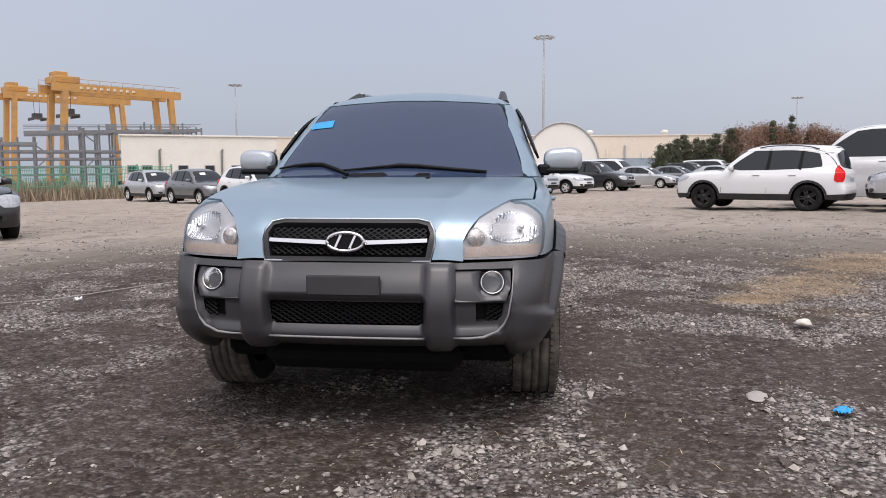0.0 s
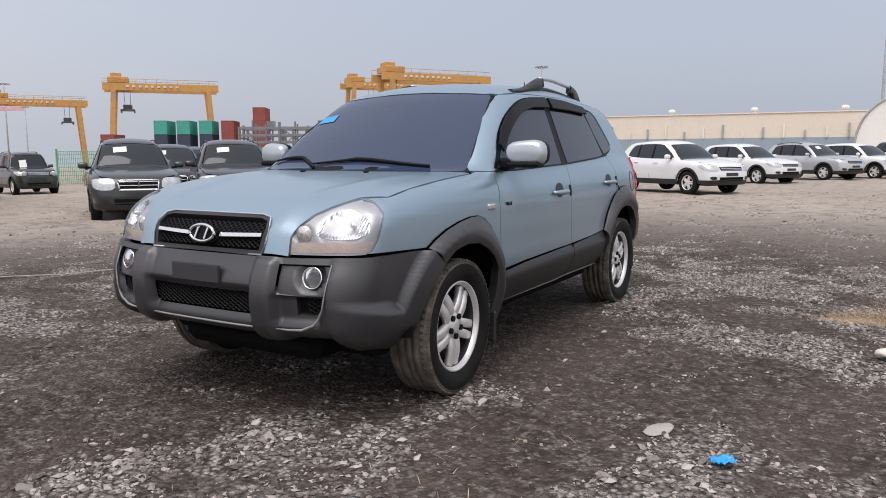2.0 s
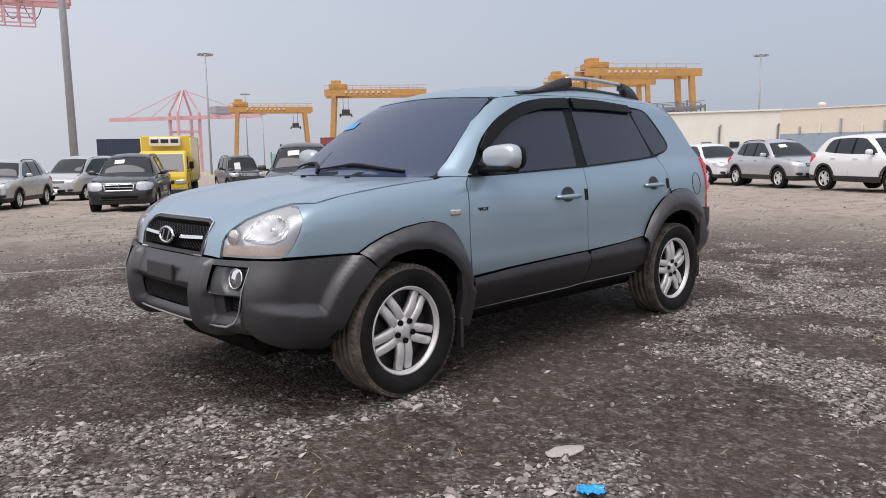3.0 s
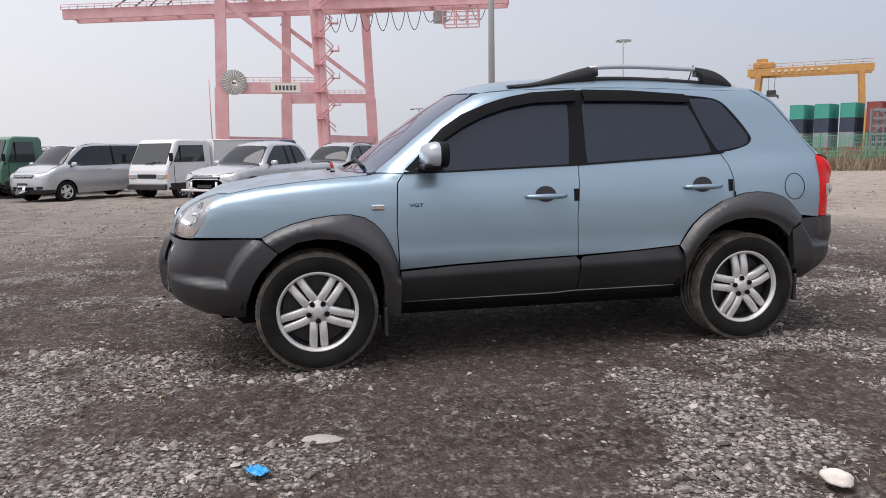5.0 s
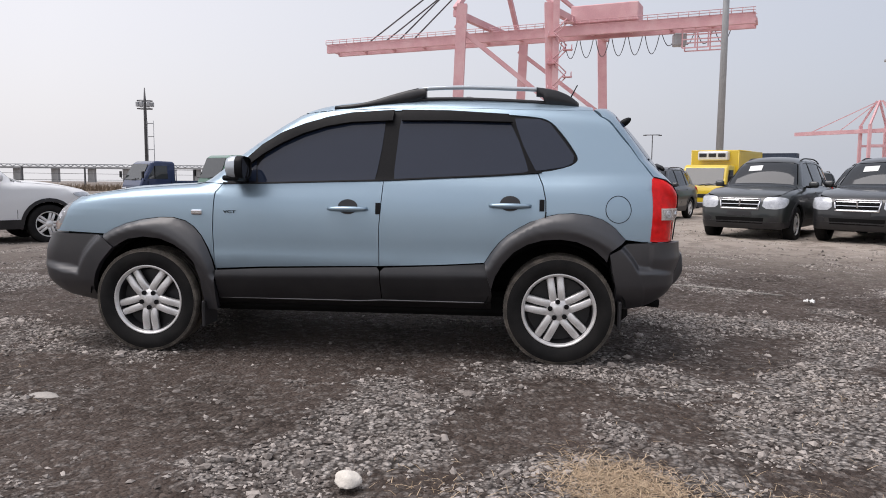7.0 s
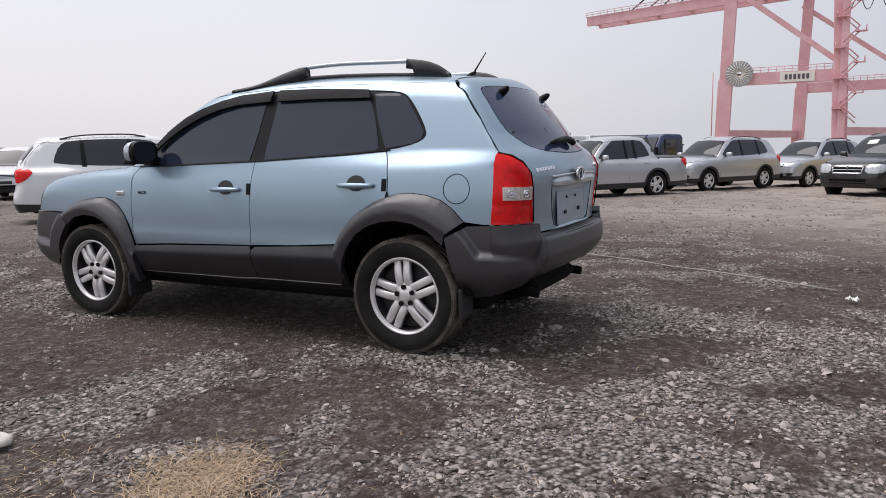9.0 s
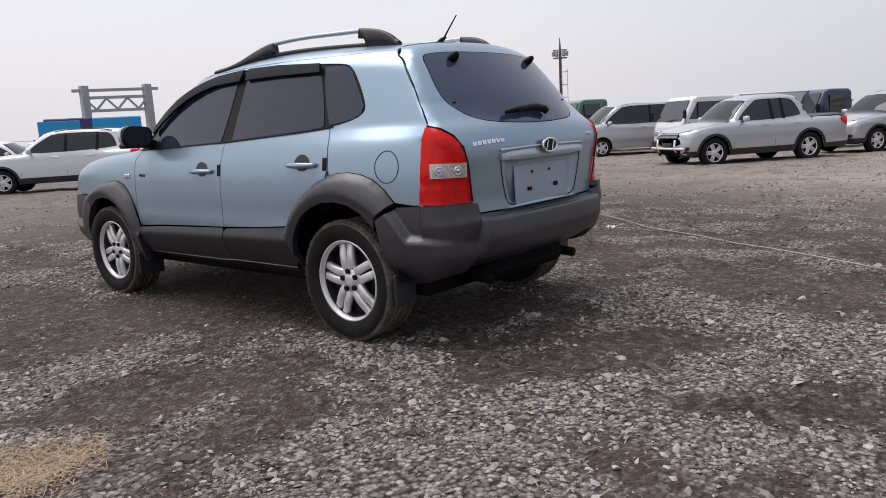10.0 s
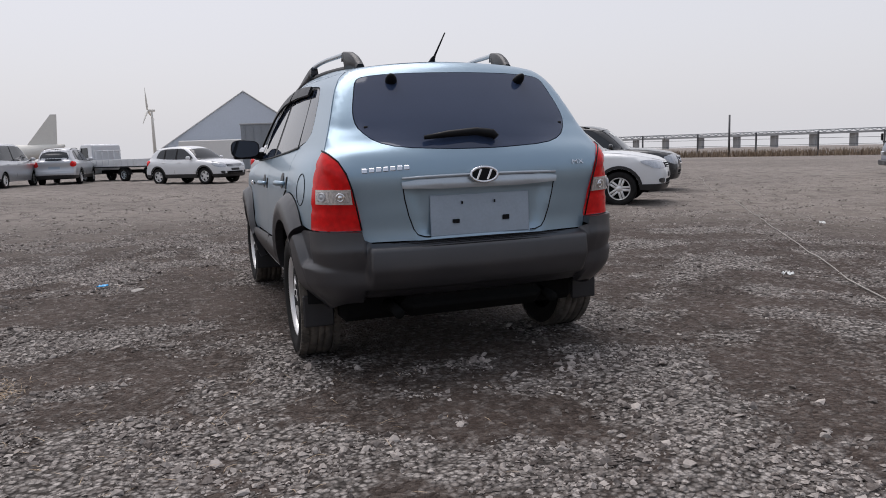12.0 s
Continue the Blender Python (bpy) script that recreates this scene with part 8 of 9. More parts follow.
def gantry(l, r, top, depth=7.5, hook=0.3, label="yellow rubber-tyred container gantry crane"):
    """A portal crane from the foot l to the foot r."""
    c = thing("gantry_crane", label, "gantry crane", "yard gantry cranes")
    a, b = Vector((*l, 0)), Vector((*r, 0))
    u = (b - a).normalized()
    n = Vector((-u.y, u.x, 0))
    for e, s in ((a, 1), (b, -1)):
        for k in (0, 1):
            p = e + n * depth * k
            g = gz(p.x, p.y)
            beam("leg", (p.x, p.y, g + 1.2), (p + u * s * 1.4 + Vector((0, 0, top - 2.2))), 1.25, M_YELLOW, c)
            for j in (-0.9, 0.9):
                q = p + n * j
                v, f = tube([q - u * 0.3 + Vector((0, 0, g + 0.75)), q + u * 0.3 + Vector((0, 0, g + 0.75))], 0.75, 12)
                from_arrays("wheel", v, f, M_RUBBER, c)
        g = gz(e.x, e.y)
        beam("sill_beam", e - n * 1.4 + Vector((0, 0, g + 1.6)), e + n * (depth + 1.4) + Vector((0, 0, g + 1.6)), 0.9, M_YELLOW, c)
        beam("top_tie", e + u * s * 1.4 + Vector((0, 0, top - 1.2)), e + n * depth + u * s * 1.4 + Vector((0, 0, top - 1.2)), 0.9, M_YELLOW, c)
    for k in (0, 1):
        p, q = a + n * depth * k - u * 1.2, b + n * depth * k + u * 1.2
        gird = beam("girder", p + Vector((0, 0, top - 1.6)), q + Vector((0, 0, top - 1.6)), 1.1, M_YELLOW, c, 1.8, "long yellow box girder")
        segs = [(p + u * t + Vector((0, 0, top - 0.7)), p + u * t + Vector((0, 0, top + 0.4))) for t in np.arange(0, (q - p).length, 2.6)]
        segs.append((p + Vector((0, 0, top + 0.4)), q + Vector((0, 0, top + 0.4))))
        v, f = bars(segs, 0.06, 4)
        from_arrays("handrail", v, f, M_YELLOW, gird)
        if k == 0:
            for t in range(9):
                w = p + u * (6 + t * 1.5) - n * 0.56
                box_part("letter_bar", w + Vector((0, 0, top - 1.5)), (0.55, 0.55, 0.5), M_WALLBEIGE, gird, m=None)
    span = (b - a).length
    t0 = a + u * span * hook + n * depth / 2
    bm = bmesh.new()
    add_box(bm, (0, 0, 0), (5.0, depth * 0.9, 1.5), 0.1)
    add_box(bm, (-0.6, 0.5, 1.2), (2.6, depth * 0.5, 1.4), 0.1)
    bmesh.ops.transform(bm, matrix=Matrix.Translation((a + u * 2.5 + n * depth / 2) + Vector((0, 0, top + 0.2))) @ pose(0, 0, 0, 0, 0, math.degrees(math.atan2(u.y, u.x))), verts=bm.verts)
    part("trolley", bm, M_YELLOW, c, "trolley house on the girders")
    v, f = bars([(t0 + u * i + Vector((0, 0, top - 1.5)), t0 + u * i * 0.8 + Vector((0, 0, top - 6.3))) for i in (-0.8, 0.8)], 0.07, 4)
    rope = from_arrays("hoist_rope", v, f, M_DARKSTEEL, c)
    bm = bmesh.new()
    add_box(bm, (0, 0, 0), (2.2, 2.4, 1.2), 0.1)
    add_box(bm, (0, 0, -0.8), (3.4, 5.0, 0.35), 0.05)
    for s in (-1, 1):
        add_box(bm, (s * 1.6, 0, -1.1), (0.3, 4.8, 0.7), 0.05)
    bmesh.ops.transform(bm, matrix=Matrix.Translation(t0 + Vector((0, 0, top - 6.6))) @ pose(0, 0, 0, 0, 0, math.degrees(math.atan2(u.y, u.x))), verts=bm.verts)
    part("spreader", bm, M_DARKSTEEL, rope, "dark container spreader")


gantry((-103.0, 147.1), (-87.4, 169.9), 21.8, hook=0.12)
gantry((-140.7, 181.1), (-121.3, 205.9), 24.2, hook=0.25)
gantry((-168.8, 116.7), (-152.6, 137.1), 20.2, hook=0.17)
gantry((-226.3, 117.7), (-213.8, 139.7), 18.8, hook=0.82)


def quay_crane(near1, near2, far1, far2, tip, end, z_beam, z_boom, apex):
    c = thing("quay_crane", "large red ship-to-shore container crane, haze in its pale colour", "quay crane")
    P = {k: Vector((*v, 0)) for k, v in (("n1", near1), ("n2", near2), ("f1", far1), ("f2", far2))}
    for k, p in P.items():
        g = gz(p.x, p.y)
        other = P[{"n1": "n2", "n2": "n1", "f1": "f2", "f2": "f1"}[k]]
        u = (other - p).normalized()
        beam("leg_foot", (p.x, p.y, g), p + u * 0.6 + Vector((0, 0, z_beam)), 2.9, M_PINK, c, 3.0)
        beam("leg", p + u * 0.6 + Vector((0, 0, z_beam)), p + u * 1.6 + Vector((0, 0, z_boom + 6)), 2.4, M_PINK, c, 2.5)
        box_part("bogie", (p.x, p.y, g + 0.9), (6.5, 1.6, 1.8), M_DARKSTEEL, c, bevel=0.2)
    for a, b in (("n1", "n2"), ("f1", "f2")):
        beam("portal_beam", P[a] + Vector((0, 0, z_beam)), P[b] + Vector((0, 0, z_beam)), 1.7, M_PINK, c, 2.6, "portal cross beam")
        beam("brace", P[a] + Vector((0, 0, z_boom + 1)), P[b] + Vector((0, 0, z_beam + 2)), 1.0, M_PINK, c, 1.1)
        u = (P[b] - P[a]).normalized()
        segs = []
        L_ = (P[b] - P[a]).length
        for t in np.arange(0, L_, 1.6):
            q = P[a] + u * t
            segs.append((q + Vector((0, 0, z_beam + 1.3)), q + Vector((0, 0, z_beam + 2.5))))
        for h in (1.9, 2.5):
            segs.append((P[a] + Vector((0, 0, z_beam + h)), P[b] + Vector((0, 0, z_beam + h))))
        v, f = bars(segs, 0.07, 4)
        from_arrays("handrail", v, f, M_PINK, c)
    for a, b in (("n1", "f1"), ("n2", "f2")):
        beam("sill_beam", P[a] + Vector((0, 0, 3.4)), P[b] + Vector((0, 0, 3.4)), 1.6, M_PINK, c, 1.8)
        beam("top_tie", P[a] + Vector((0, 0, z_boom + 4)), P[b] + Vector((0, 0, z_boom + 4)), 1.4, M_PINK, c, 1.6)
    # sign board on the portal beam: the ship line's name as plain bars
    u = (P["n2"] - P["n1"]).normalized()
    n = Vector((u.y, -u.x, 0))
    if n.x < 0:
        n = -n
    ang = math.degrees(math.atan2(u.y, u.x))
    s0 = P["n1"] + u * 15.5 + n * 1.0 + Vector((0, 0, z_beam))
    bm = bmesh.new()
    add_box(bm, (0, 0, 0), (7.0, 0.15, 2.2), 0.02)
    bmesh.ops.transform(bm, matrix=Matrix.Translation(s0) @ pose(0, 0, 0, 0, 0, ang), verts=bm.verts)
    sign = part("sign_board", bm, M_WALLWHITE, c, "white sign board on the portal beam")
    for k in range(6):
        bm = bmesh.new()
        add_box(bm, (-2.2 + k * 0.86, 0, 0), (0.55, 0.05, 1.1), 0.0)
        bmesh.ops.transform(bm, matrix=Matrix.Translation(s0 + n * 0.11) @ pose(0, 0, 0, 0, 0, ang), verts=bm.verts)
        part("letter_bar", bm, M_DARKSTEEL, sign)
    # cable reel
    rc = P["n1"] + u * 3.6 + n * 1.6 + Vector((0, 0, z_beam + 1.2))
    q = n.to_track_quat("X", "Z").to_matrix().to_4x4()
    v, f = lathe([(-0.25, 0.6), (-0.25, 2.9), (0.25, 2.9), (0.25, 0.6)], 40)
    reel = from_arrays("cable_reel", [Matrix.Translation(rc) @ q @ Vector(p) for p in v], f, M_STEEL, c, "round grey cable reel", smooth=False)
    for k in range(24):
        a = k * math.pi / 12
        v, f = tube([Matrix.Translation(rc) @ q @ Vector((0.34, 0.5 * math.cos(a), 0.5 * math.sin(a))), Matrix.Translation(rc) @ q @ Vector((0.34, 2.85 * math.cos(a), 2.85 * math.sin(a)))], 0.08, 4)
        from_arrays("reel_spoke", v, f, M_WALLWHITE, reel)
    # boom
    A, B = Vector((*tip, 0)), Vector((*end, 0))
    bu = (B - A).normalized()
    bn = Vector((-bu.y, bu.x, 0))
    for s in (-1, 1):
        gird = beam("boom_girder", A + bn * 3.2 * s + Vector((0, 0, z_boom + 1.2)), B + bn * 3.2 * s + Vector((0, 0, z_boom + 1.2)), 1.1, M_PINK, c, 2.4, "long boom girder")
        segs = []
        for t in np.arange(0, (B - A).length, 2.4):
            q_ = A + bu * t + bn * 4.2 * s
            segs.append((q_ + Vector((0, 0, z_boom + 2.4)), q_ + Vector((0, 0, z_boom + 3.6))))
            if int(t) % 3 == 0:
                segs.append((q_ + Vector((0, 0, z_boom + 2.4)), A + bu * t + bn * 3.2 * s + Vector((0, 0, z_boom + 2.4))))
        for h in (3.0, 3.6, 2.4):
            segs.append((A + bn * 4.2 * s + Vector((0, 0, z_boom + h)), B + bn * 4.2 * s + Vector((0, 0, z_boom + h))))
        v, f = bars(segs, 0.085, 4)
        from_arrays("walkway_rail", v, f, M_PINK, gird)
    for t in np.linspace(0, (B - A).length, 13):
        p = A + bu * t
        beam("boom_tie", p - bn * 3.2 + Vector((0, 0, z_boom + 1.0)), p + bn * 3.2 + Vector((0, 0, z_boom + 1.0)), 0.7, M_PINK, c)
    # stays to the apex
    ap = Vector(apex)
    for p in (A + bu * 14, A + bu * 24):
        for s in (-1, 1):
            v, f = bars([(p + bn * 3.2 * s + Vector((0, 0, z_boom + 2.2)), ap + bn * 2.5 * s)], 0.22, 5)
            from_arrays("stay", v, f, M_DARKSTEEL, c, "dark boom stay")
    for k in ("n1", "f1"):
        beam("apex_leg", P[k] + Vector((0, 0, z_boom + 5)), ap, 1.2, M_PINK, c)
    beam("apex_tie", P["n2"] + Vector((0, 0, z_boom + 5)), ap, 0.9, M_PINK, c)
    beam("apex_tie", P["f2"] + Vector((0, 0, z_boom + 5)), ap, 0.9, M_PINK, c)
    # machinery house, trolley, cab and festoon loops
    mh = A + bu * (B - A).length * 0.70
    bm = bmesh.new()
    add_box(bm, (0, 0, 0), (17, 7, 4.5), 0.2)
    bmesh.ops.transform(bm, matrix=Matrix.Translation(mh + Vector((0, 0, z_boom + 5.2))) @ pose(0, 0, 0, 0, 0, math.degrees(math.atan2(bu.y, bu.x))), verts=bm.verts)
    part("machinery_house", bm, M_PINK, c)
    tr = A + bu * (B - A).length * 0.90
    segs = []
    for dz in (-0.6, -2.6, -4.6):
        for s in (-1, 1):
            segs.append((tr - bu * 4.5 + bn * 2.6 * s + Vector((0, 0, z_boom + dz)), tr + bu * 4.5 + bn * 2.6 * s + Vector((0, 0, z_boom + dz))))
    for t in (-4.5, -1.5, 1.5, 4.5):
        for s in (-1, 1):
            segs.append((tr + bu * t + bn * 2.6 * s + Vector((0, 0, z_boom)), tr + bu * t + bn * 2.6 * s + Vector((0, 0, z_boom - 4.6))))
    trolley = beam("trolley", *segs[0], 0.32, M_PINK, c, label="trolley frame under the boom")
    for p, q in segs[1:]:
        beam("trolley_bar", p, q, 0.28, M_PINK, trolley)
    box_part("operator_cab", tr - bu * 5.5 + Vector((0, 0, z_boom - 2.2)), (3.0, 3.0, 3.0), M_STEEL, trolley, bevel=0.2)
    for k in range(11):
        t = (B - A).length * (0.56 + 0.036 * k)
        p = A + bu * t + bn * 4.4
        dep = 5.0 if k < 7 else 3.2
        loop = [p + bu * 3.7 * q_ + Vector((0, 0, z_boom + 0.5 - dep * 4 * q_ * (1 - q_))) for q_ in np.linspace(0, 1, 12)]
        v, f = tube(loop, 0.10, 4)
        from_arrays("festoon_loop", v, f, M_DARKSTEEL, c)
    # stair tower on the second leg
    p = P["n2"] + n * 2.4 + u * 1.0
    z = 5.0
    k = 0
    while z < z_boom - 2:
        s = 1 if k % 2 else -1
        v, f = bars([(p - u * 1.6 * s + Vector((0, 0, z)), p + u * 1.6 * s + Vector((0, 0, z + 3.2))), (p - u * 1.6 * s + Vector((0, 0, z + 1.1)), p + u * 1.6 * s + Vector((0, 0, z + 4.3)))], 0.14, 4)
        st = from_arrays("stair_flight", v, f, M_PINK, c)
        box_part("landing", p + u * 1.9 * s + Vector((0, 0, z + 3.2)), (2.2, 2.2, 0.15), M_PINK, st)
        v, f = bars([(p + u * 2.8 * s + n * j + Vector((0, 0, z + 3.2)), p + u * 2.8 * s + n * j + Vector((0, 0, z + 4.4))) for j in (-1, 0, 1)] + [(p + u * 2.8 * s - n + Vector((0, 0, z + 4.4)), p + u * 2.8 * s + n + Vector((0, 0, z + 4.4)))], 0.07, 4)
        from_arrays("landing_rail", v, f, M_PINK, st)
        z += 3.2
        k += 1
    beam("lift_shaft", P["n2"] + n * 1.6 + Vector((0, 0, 2)), P["n2"] + n * 1.6 + Vector((0, 0, z_boom + 8)), 1.5, M_PINK, c)
    v, f = bars([(P["n1"] - u * 2.2 + n * j + Vector((0, 0, 3)), P["n1"] - u * 2.2 + n * j + Vector((0, 0, z_beam + 2))) for j in (-0.4, 0.4)], 0.08, 4)
    from_arrays("ladder", v, f, M_PINK, c)
    return c


quay_crane((-179.7, -17.2), (-180.0, 7.3), (-220.1, -2.2), (-218.8, 23.6), (-217.0, -58.0), (-180.5, 54.3), 15.6, 36.2, (-201.0, -8.0, 62.0))


def far_crane():
    c = thing("far_quay_crane", "distant red quay crane paled for haze, its boom lowered", "quay crane")
    A, T, B = Vector((-467, 165, 25.5)), Vector((-451.5, 203, 27)), Vector((-431, 243, 28))
    for d in (Vector((-4, -1.5, 0)), Vector((4, 1.5, 0))):
        beam("boom_girder", A + d, B + d, 1.4, M_PINK, c, 2.2)
    apex = T + Vector((0, 0, 17))
    for dx, dy in ((-6, -7), (-6, 7), (6, -7), (6, 7)):
        p = T + Vector((dx, dy, 0))
        beam("leg", (p.x, p.y, gz(p.x, p.y)), (p.x, p.y, 30), 1.6, M_PINK, c)
        beam("apex_leg", (p.x, p.y, 30), apex + Vector((dx * 0.3, dy * 0.1, 0)), 1.0, M_PINK, c)
    for e in (A + Vector((2, 6, 1)), (A + T) / 2, B):
        beam("stay", e, apex, 0.5, M_PINK, c)
    box_part("machinery_house", (T + B) / 2 + Vector((0, 0, 4)), (9, 12, 5), M_STEEL, c, bevel=0.3)
    for z in (9, 18):
        beam("portal_beam", (T.x - 6, T.y - 7, z), (T.x - 6, T.y + 7, z), 1.3, M_PINK, c)
        beam("portal_beam", (T.x + 6, T.y - 7, z), (T.x + 6, T.y + 7, z), 1.3, M_PINK, c)


far_crane()

# steel racks behind the fence
M_RACK = mat("weathered_steel", (0.20, 0.205, 0.215), 0.6, 0.2, vary=0.25, scale=1.5, fine=12)
rack = thing("steel_rack", "grey galvanised steel storage rack of several tiers", "steel rack")
ra, rb_ = Vector((-62.5, 58.6, 0)), Vector((-37.6, 77.0, 0))
ru = (rb_ - ra).normalized()
rn = Vector((-ru.y, ru.x, 0))
L_ = (rb_ - ra).length


def rack_at(t, d, z):
    p = ra + ru * t + rn * d
    return (p.x, p.y, z)


def rack_top(t):
    return 4.4 if t < 14 else 5.6 + 0.045 * (t - 14)


for i, t in enumerate(np.arange(0, L_ + 0.1, 1.55)):
    for k, d in enumerate((0, 3.0, 6.0)):
        top = rack_top(t) + (0.0, 0.75, 0.25, 0.55, 0.0)[(i + 2 * k) % 5]
        beam("post", rack_at(t, d, -1.0), rack_at(t, d, top), 0.15 if i % 3 else 0.24, M_RACK, rack)
    if i % 2 == 0:
        for z in (1.6, 3.1, rack_top(t) - 0.2):
            beam("cross_rail", rack_at(t, 0, z), rack_at(t, 6, z), 0.16, M_RACK, rack)
    if i % 3 == 0 and t + 1.6 < L_:
        beam("brace", rack_at(t, 0, 1.7), rack_at(t + 1.5, 0, 3.2), 0.13, M_RACK, rack)
        beam("brace", rack_at(t + 1.5, 3, rack_top(t) - 1.3), rack_at(t, 3, rack_top(t) - 0.1), 0.13, M_RACK, rack)
for d in (0, 3.0, 6.0):
    for z in (0.9, 1.75, 2.6, 3.4):
        beam("rail", rack_at(0, d, z), rack_at(L_, d, z + 0.25), 0.16, M_RACK, rack, 0.24)
    beam("rail", rack_at(0, d, 4.25), rack_at(14.2, d, 4.3), 0.16, M_RACK, rack, 0.30)
    beam("rail", rack_at(13, d, 5.45), rack_at(L_, d, 6.1), 0.18, M_RACK, rack, 0.32)
    beam("handrail", rack_at(13, d, 6.2), rack_at(L_, d, 6.75), 0.07, M_RACK, rack)
for t in (3.0, 9.5, 15.5, 21.0):
    beam("hoist_box", rack_at(t, 1.5, rack_top(t) + 0.4), rack_at(t + 1.0, 1.5, rack_top(t) + 0.4), 0.55, M_RACK, rack, 0.6)

# green mesh fence with dry reeds at its foot
fence = thing("mesh_fence", "green wire mesh fence on posts", "fence")
fa, fb_ = Vector((-40.0, 22.0, 0)), Vector((-24.5, 44.0, 0))
fu = (fb_ - fa).normalized()
for t in np.arange(0, (fb_ - fa).length + 0.1, 2.45):
    p = fa + fu * t
    beam("post", (p.x, p.y, gz(p.x, p.y) - 0.1), (p.x, p.y, gz(p.x, p.y) + 2.2), 0.09, M_FENCE, fence)
segs = []
for t in np.arange(0, (fb_ - fa).length, 0.10):
    p = fa + fu * t
    g = gz(p.x, p.y)
    segs.append(((p.x, p.y, g + 0.05), (p.x, p.y, g + 2.05)))
for h in (0.1, 0.35, 0.6, 0.85, 1.1, 1.35, 1.6, 1.85, 2.05):
    segs.append(((fa.x, fa.y, gz(fa.x, fa.y) + h), (fb_.x, fb_.y, gz(fb_.x, fb_.y) + h)))
v, f = bars(segs, 0.017, 3)
from_arrays("wire_mesh", v, f, M_FENCE, fence, "green wire mesh", smooth=False)["kind"] = "stuff"


def reeds(name, label, a, b, width, count, high, seed, material=None):
    r = np.random.default_rng(seed)
    a, b = np.array(a, float), np.array(b, float)
    d = b - a
    n = np.array((-d[1], d[0])) / np.linalg.norm(d)
    verts, faces = [], []
    for _ in range(count):
        p = a + d * r.uniform() + n * r.normal() * width
        g = gz(p[0], p[1])
        h = high * r.uniform(0.35, 1.0)
        t = r.uniform(0, 2 * math.pi)
        w = np.array((math.cos(t), math.sin(t), 0)) * r.uniform(0.012, 0.03) * (1 + high * 0.3)
        lean = np.array((r.normal() * 0.18, r.normal() * 0.18, 1.0)) * h
        q = np.array((p[0], p[1], g - 0.03))
        o = len(verts)
        verts += [q - w, q + w, q + lean * 0.6 + w * 0.8, q + lean * 0.6 - w * 0.8, q + lean]
        faces += [(o, o + 1, o + 2, o + 3), (o + 3, o + 2, o + 4)]
    return tagged(from_arrays(name, verts, faces, material or M_STRAW, smooth=False), label, "dry grass", kind="stuff")


M_REED = island_material("tan_reeds", (0.13, 0.10, 0.07), (0.40, 0.32, 0.225))
reeds("fence_reeds", "dry tan grass along the green fence", (-39, 23), (-23.5, 43.5), 1.3, 9000, 0.95, 41, M_REED)
reeds("tall_reeds", "tall dry tan reeds behind the parked cars", (-62, 40), (-40, 57), 2.0, 6000, 1.7, 42, M_REED)
reeds("bank_reeds", "low brown reeds on the far bank", (-30, -88), (-75, -45), 1.2, 9000, 1.0, 43, island_material("brown_reeds", (0.12, 0.085, 0.06), (0.36, 0.28, 0.20)))


def house(name, label, a, b, depth, base, top, material, category="building"):
    """A plain hall from a to b along its front; depth goes away from the yard."""
    A, B = Vector((*a, 0)), Vector((*b, 0))
    u = (B - A).normalized()
    n = Vector((-u.y, u.x, 0))
    if n.dot(A) < 0:
        n = -n
    h = thing(name, label, category)
    ang = math.degrees(math.atan2(u.y, u.x))
    m = Matrix.Translation((A + B) / 2 + n * depth / 2) @ pose(0, 0, 0, 0, 0, ang)
    bm = bmesh.new()
    add_box(bm, (0, 0, (base + top) / 2), ((B - A).length, depth, top - base), 0.03, m)
    part("wall", bm, material, h)
    bm = bmesh.new()
    add_box(bm, (0, 0, top + 0.08), ((B - A).length + 0.3, depth + 0.3, 0.16), 0.02, m)
    part("roof", bm, material, h)
    return h, A, u, n, ang


hall, A_, u_, n_dir, ang_ = house("white_building", "low white rendered building with small windows", (-38.3, 61.2), (-25.4, 68.1), 8.0, -2.0, 4.72, M_WALLWHITE)
for k in (0.95, 2.25, 5.55, 8.05, 10.6, 12.95):
    c = A_ + u_ * k - n_dir * 0.02 + Vector((0, 0, 1.60))
    bm = bmesh.new()
    add_box(bm, (0, 0, 0), (0.97, 0.10, 0.69), 0.0)
    bmesh.ops.transform(bm, matrix=Matrix.Translation(c) @ pose(0, 0, 0, 0, 0, ang_), verts=bm.verts)
    w = part("window", bm, M_STEEL, hall, "small window")
    bm = bmesh.new()
    add_box(bm, (0, -0.06, 0), (0.83, 0.02, 0.55), 0.0)
    bmesh.ops.transform(bm, matrix=Matrix.Translation(c) @ pose(0, 0, 0, 0, 0, ang_), verts=bm.verts)
    part("pane", bm, M_CARGLASS, w)
for k in (3.4, 9.2, 14.4):
    p = A_ + u_ * k - n_dir * 0.12
    v, f = tube([(p.x, p.y, 0.3), (p.x, p.y, 3.35), (p.x + 0.1, p.y + 0.1, 3.5)], 0.11, 8)
    from_arrays("drainpipe", v, f, M_STEEL, hall)

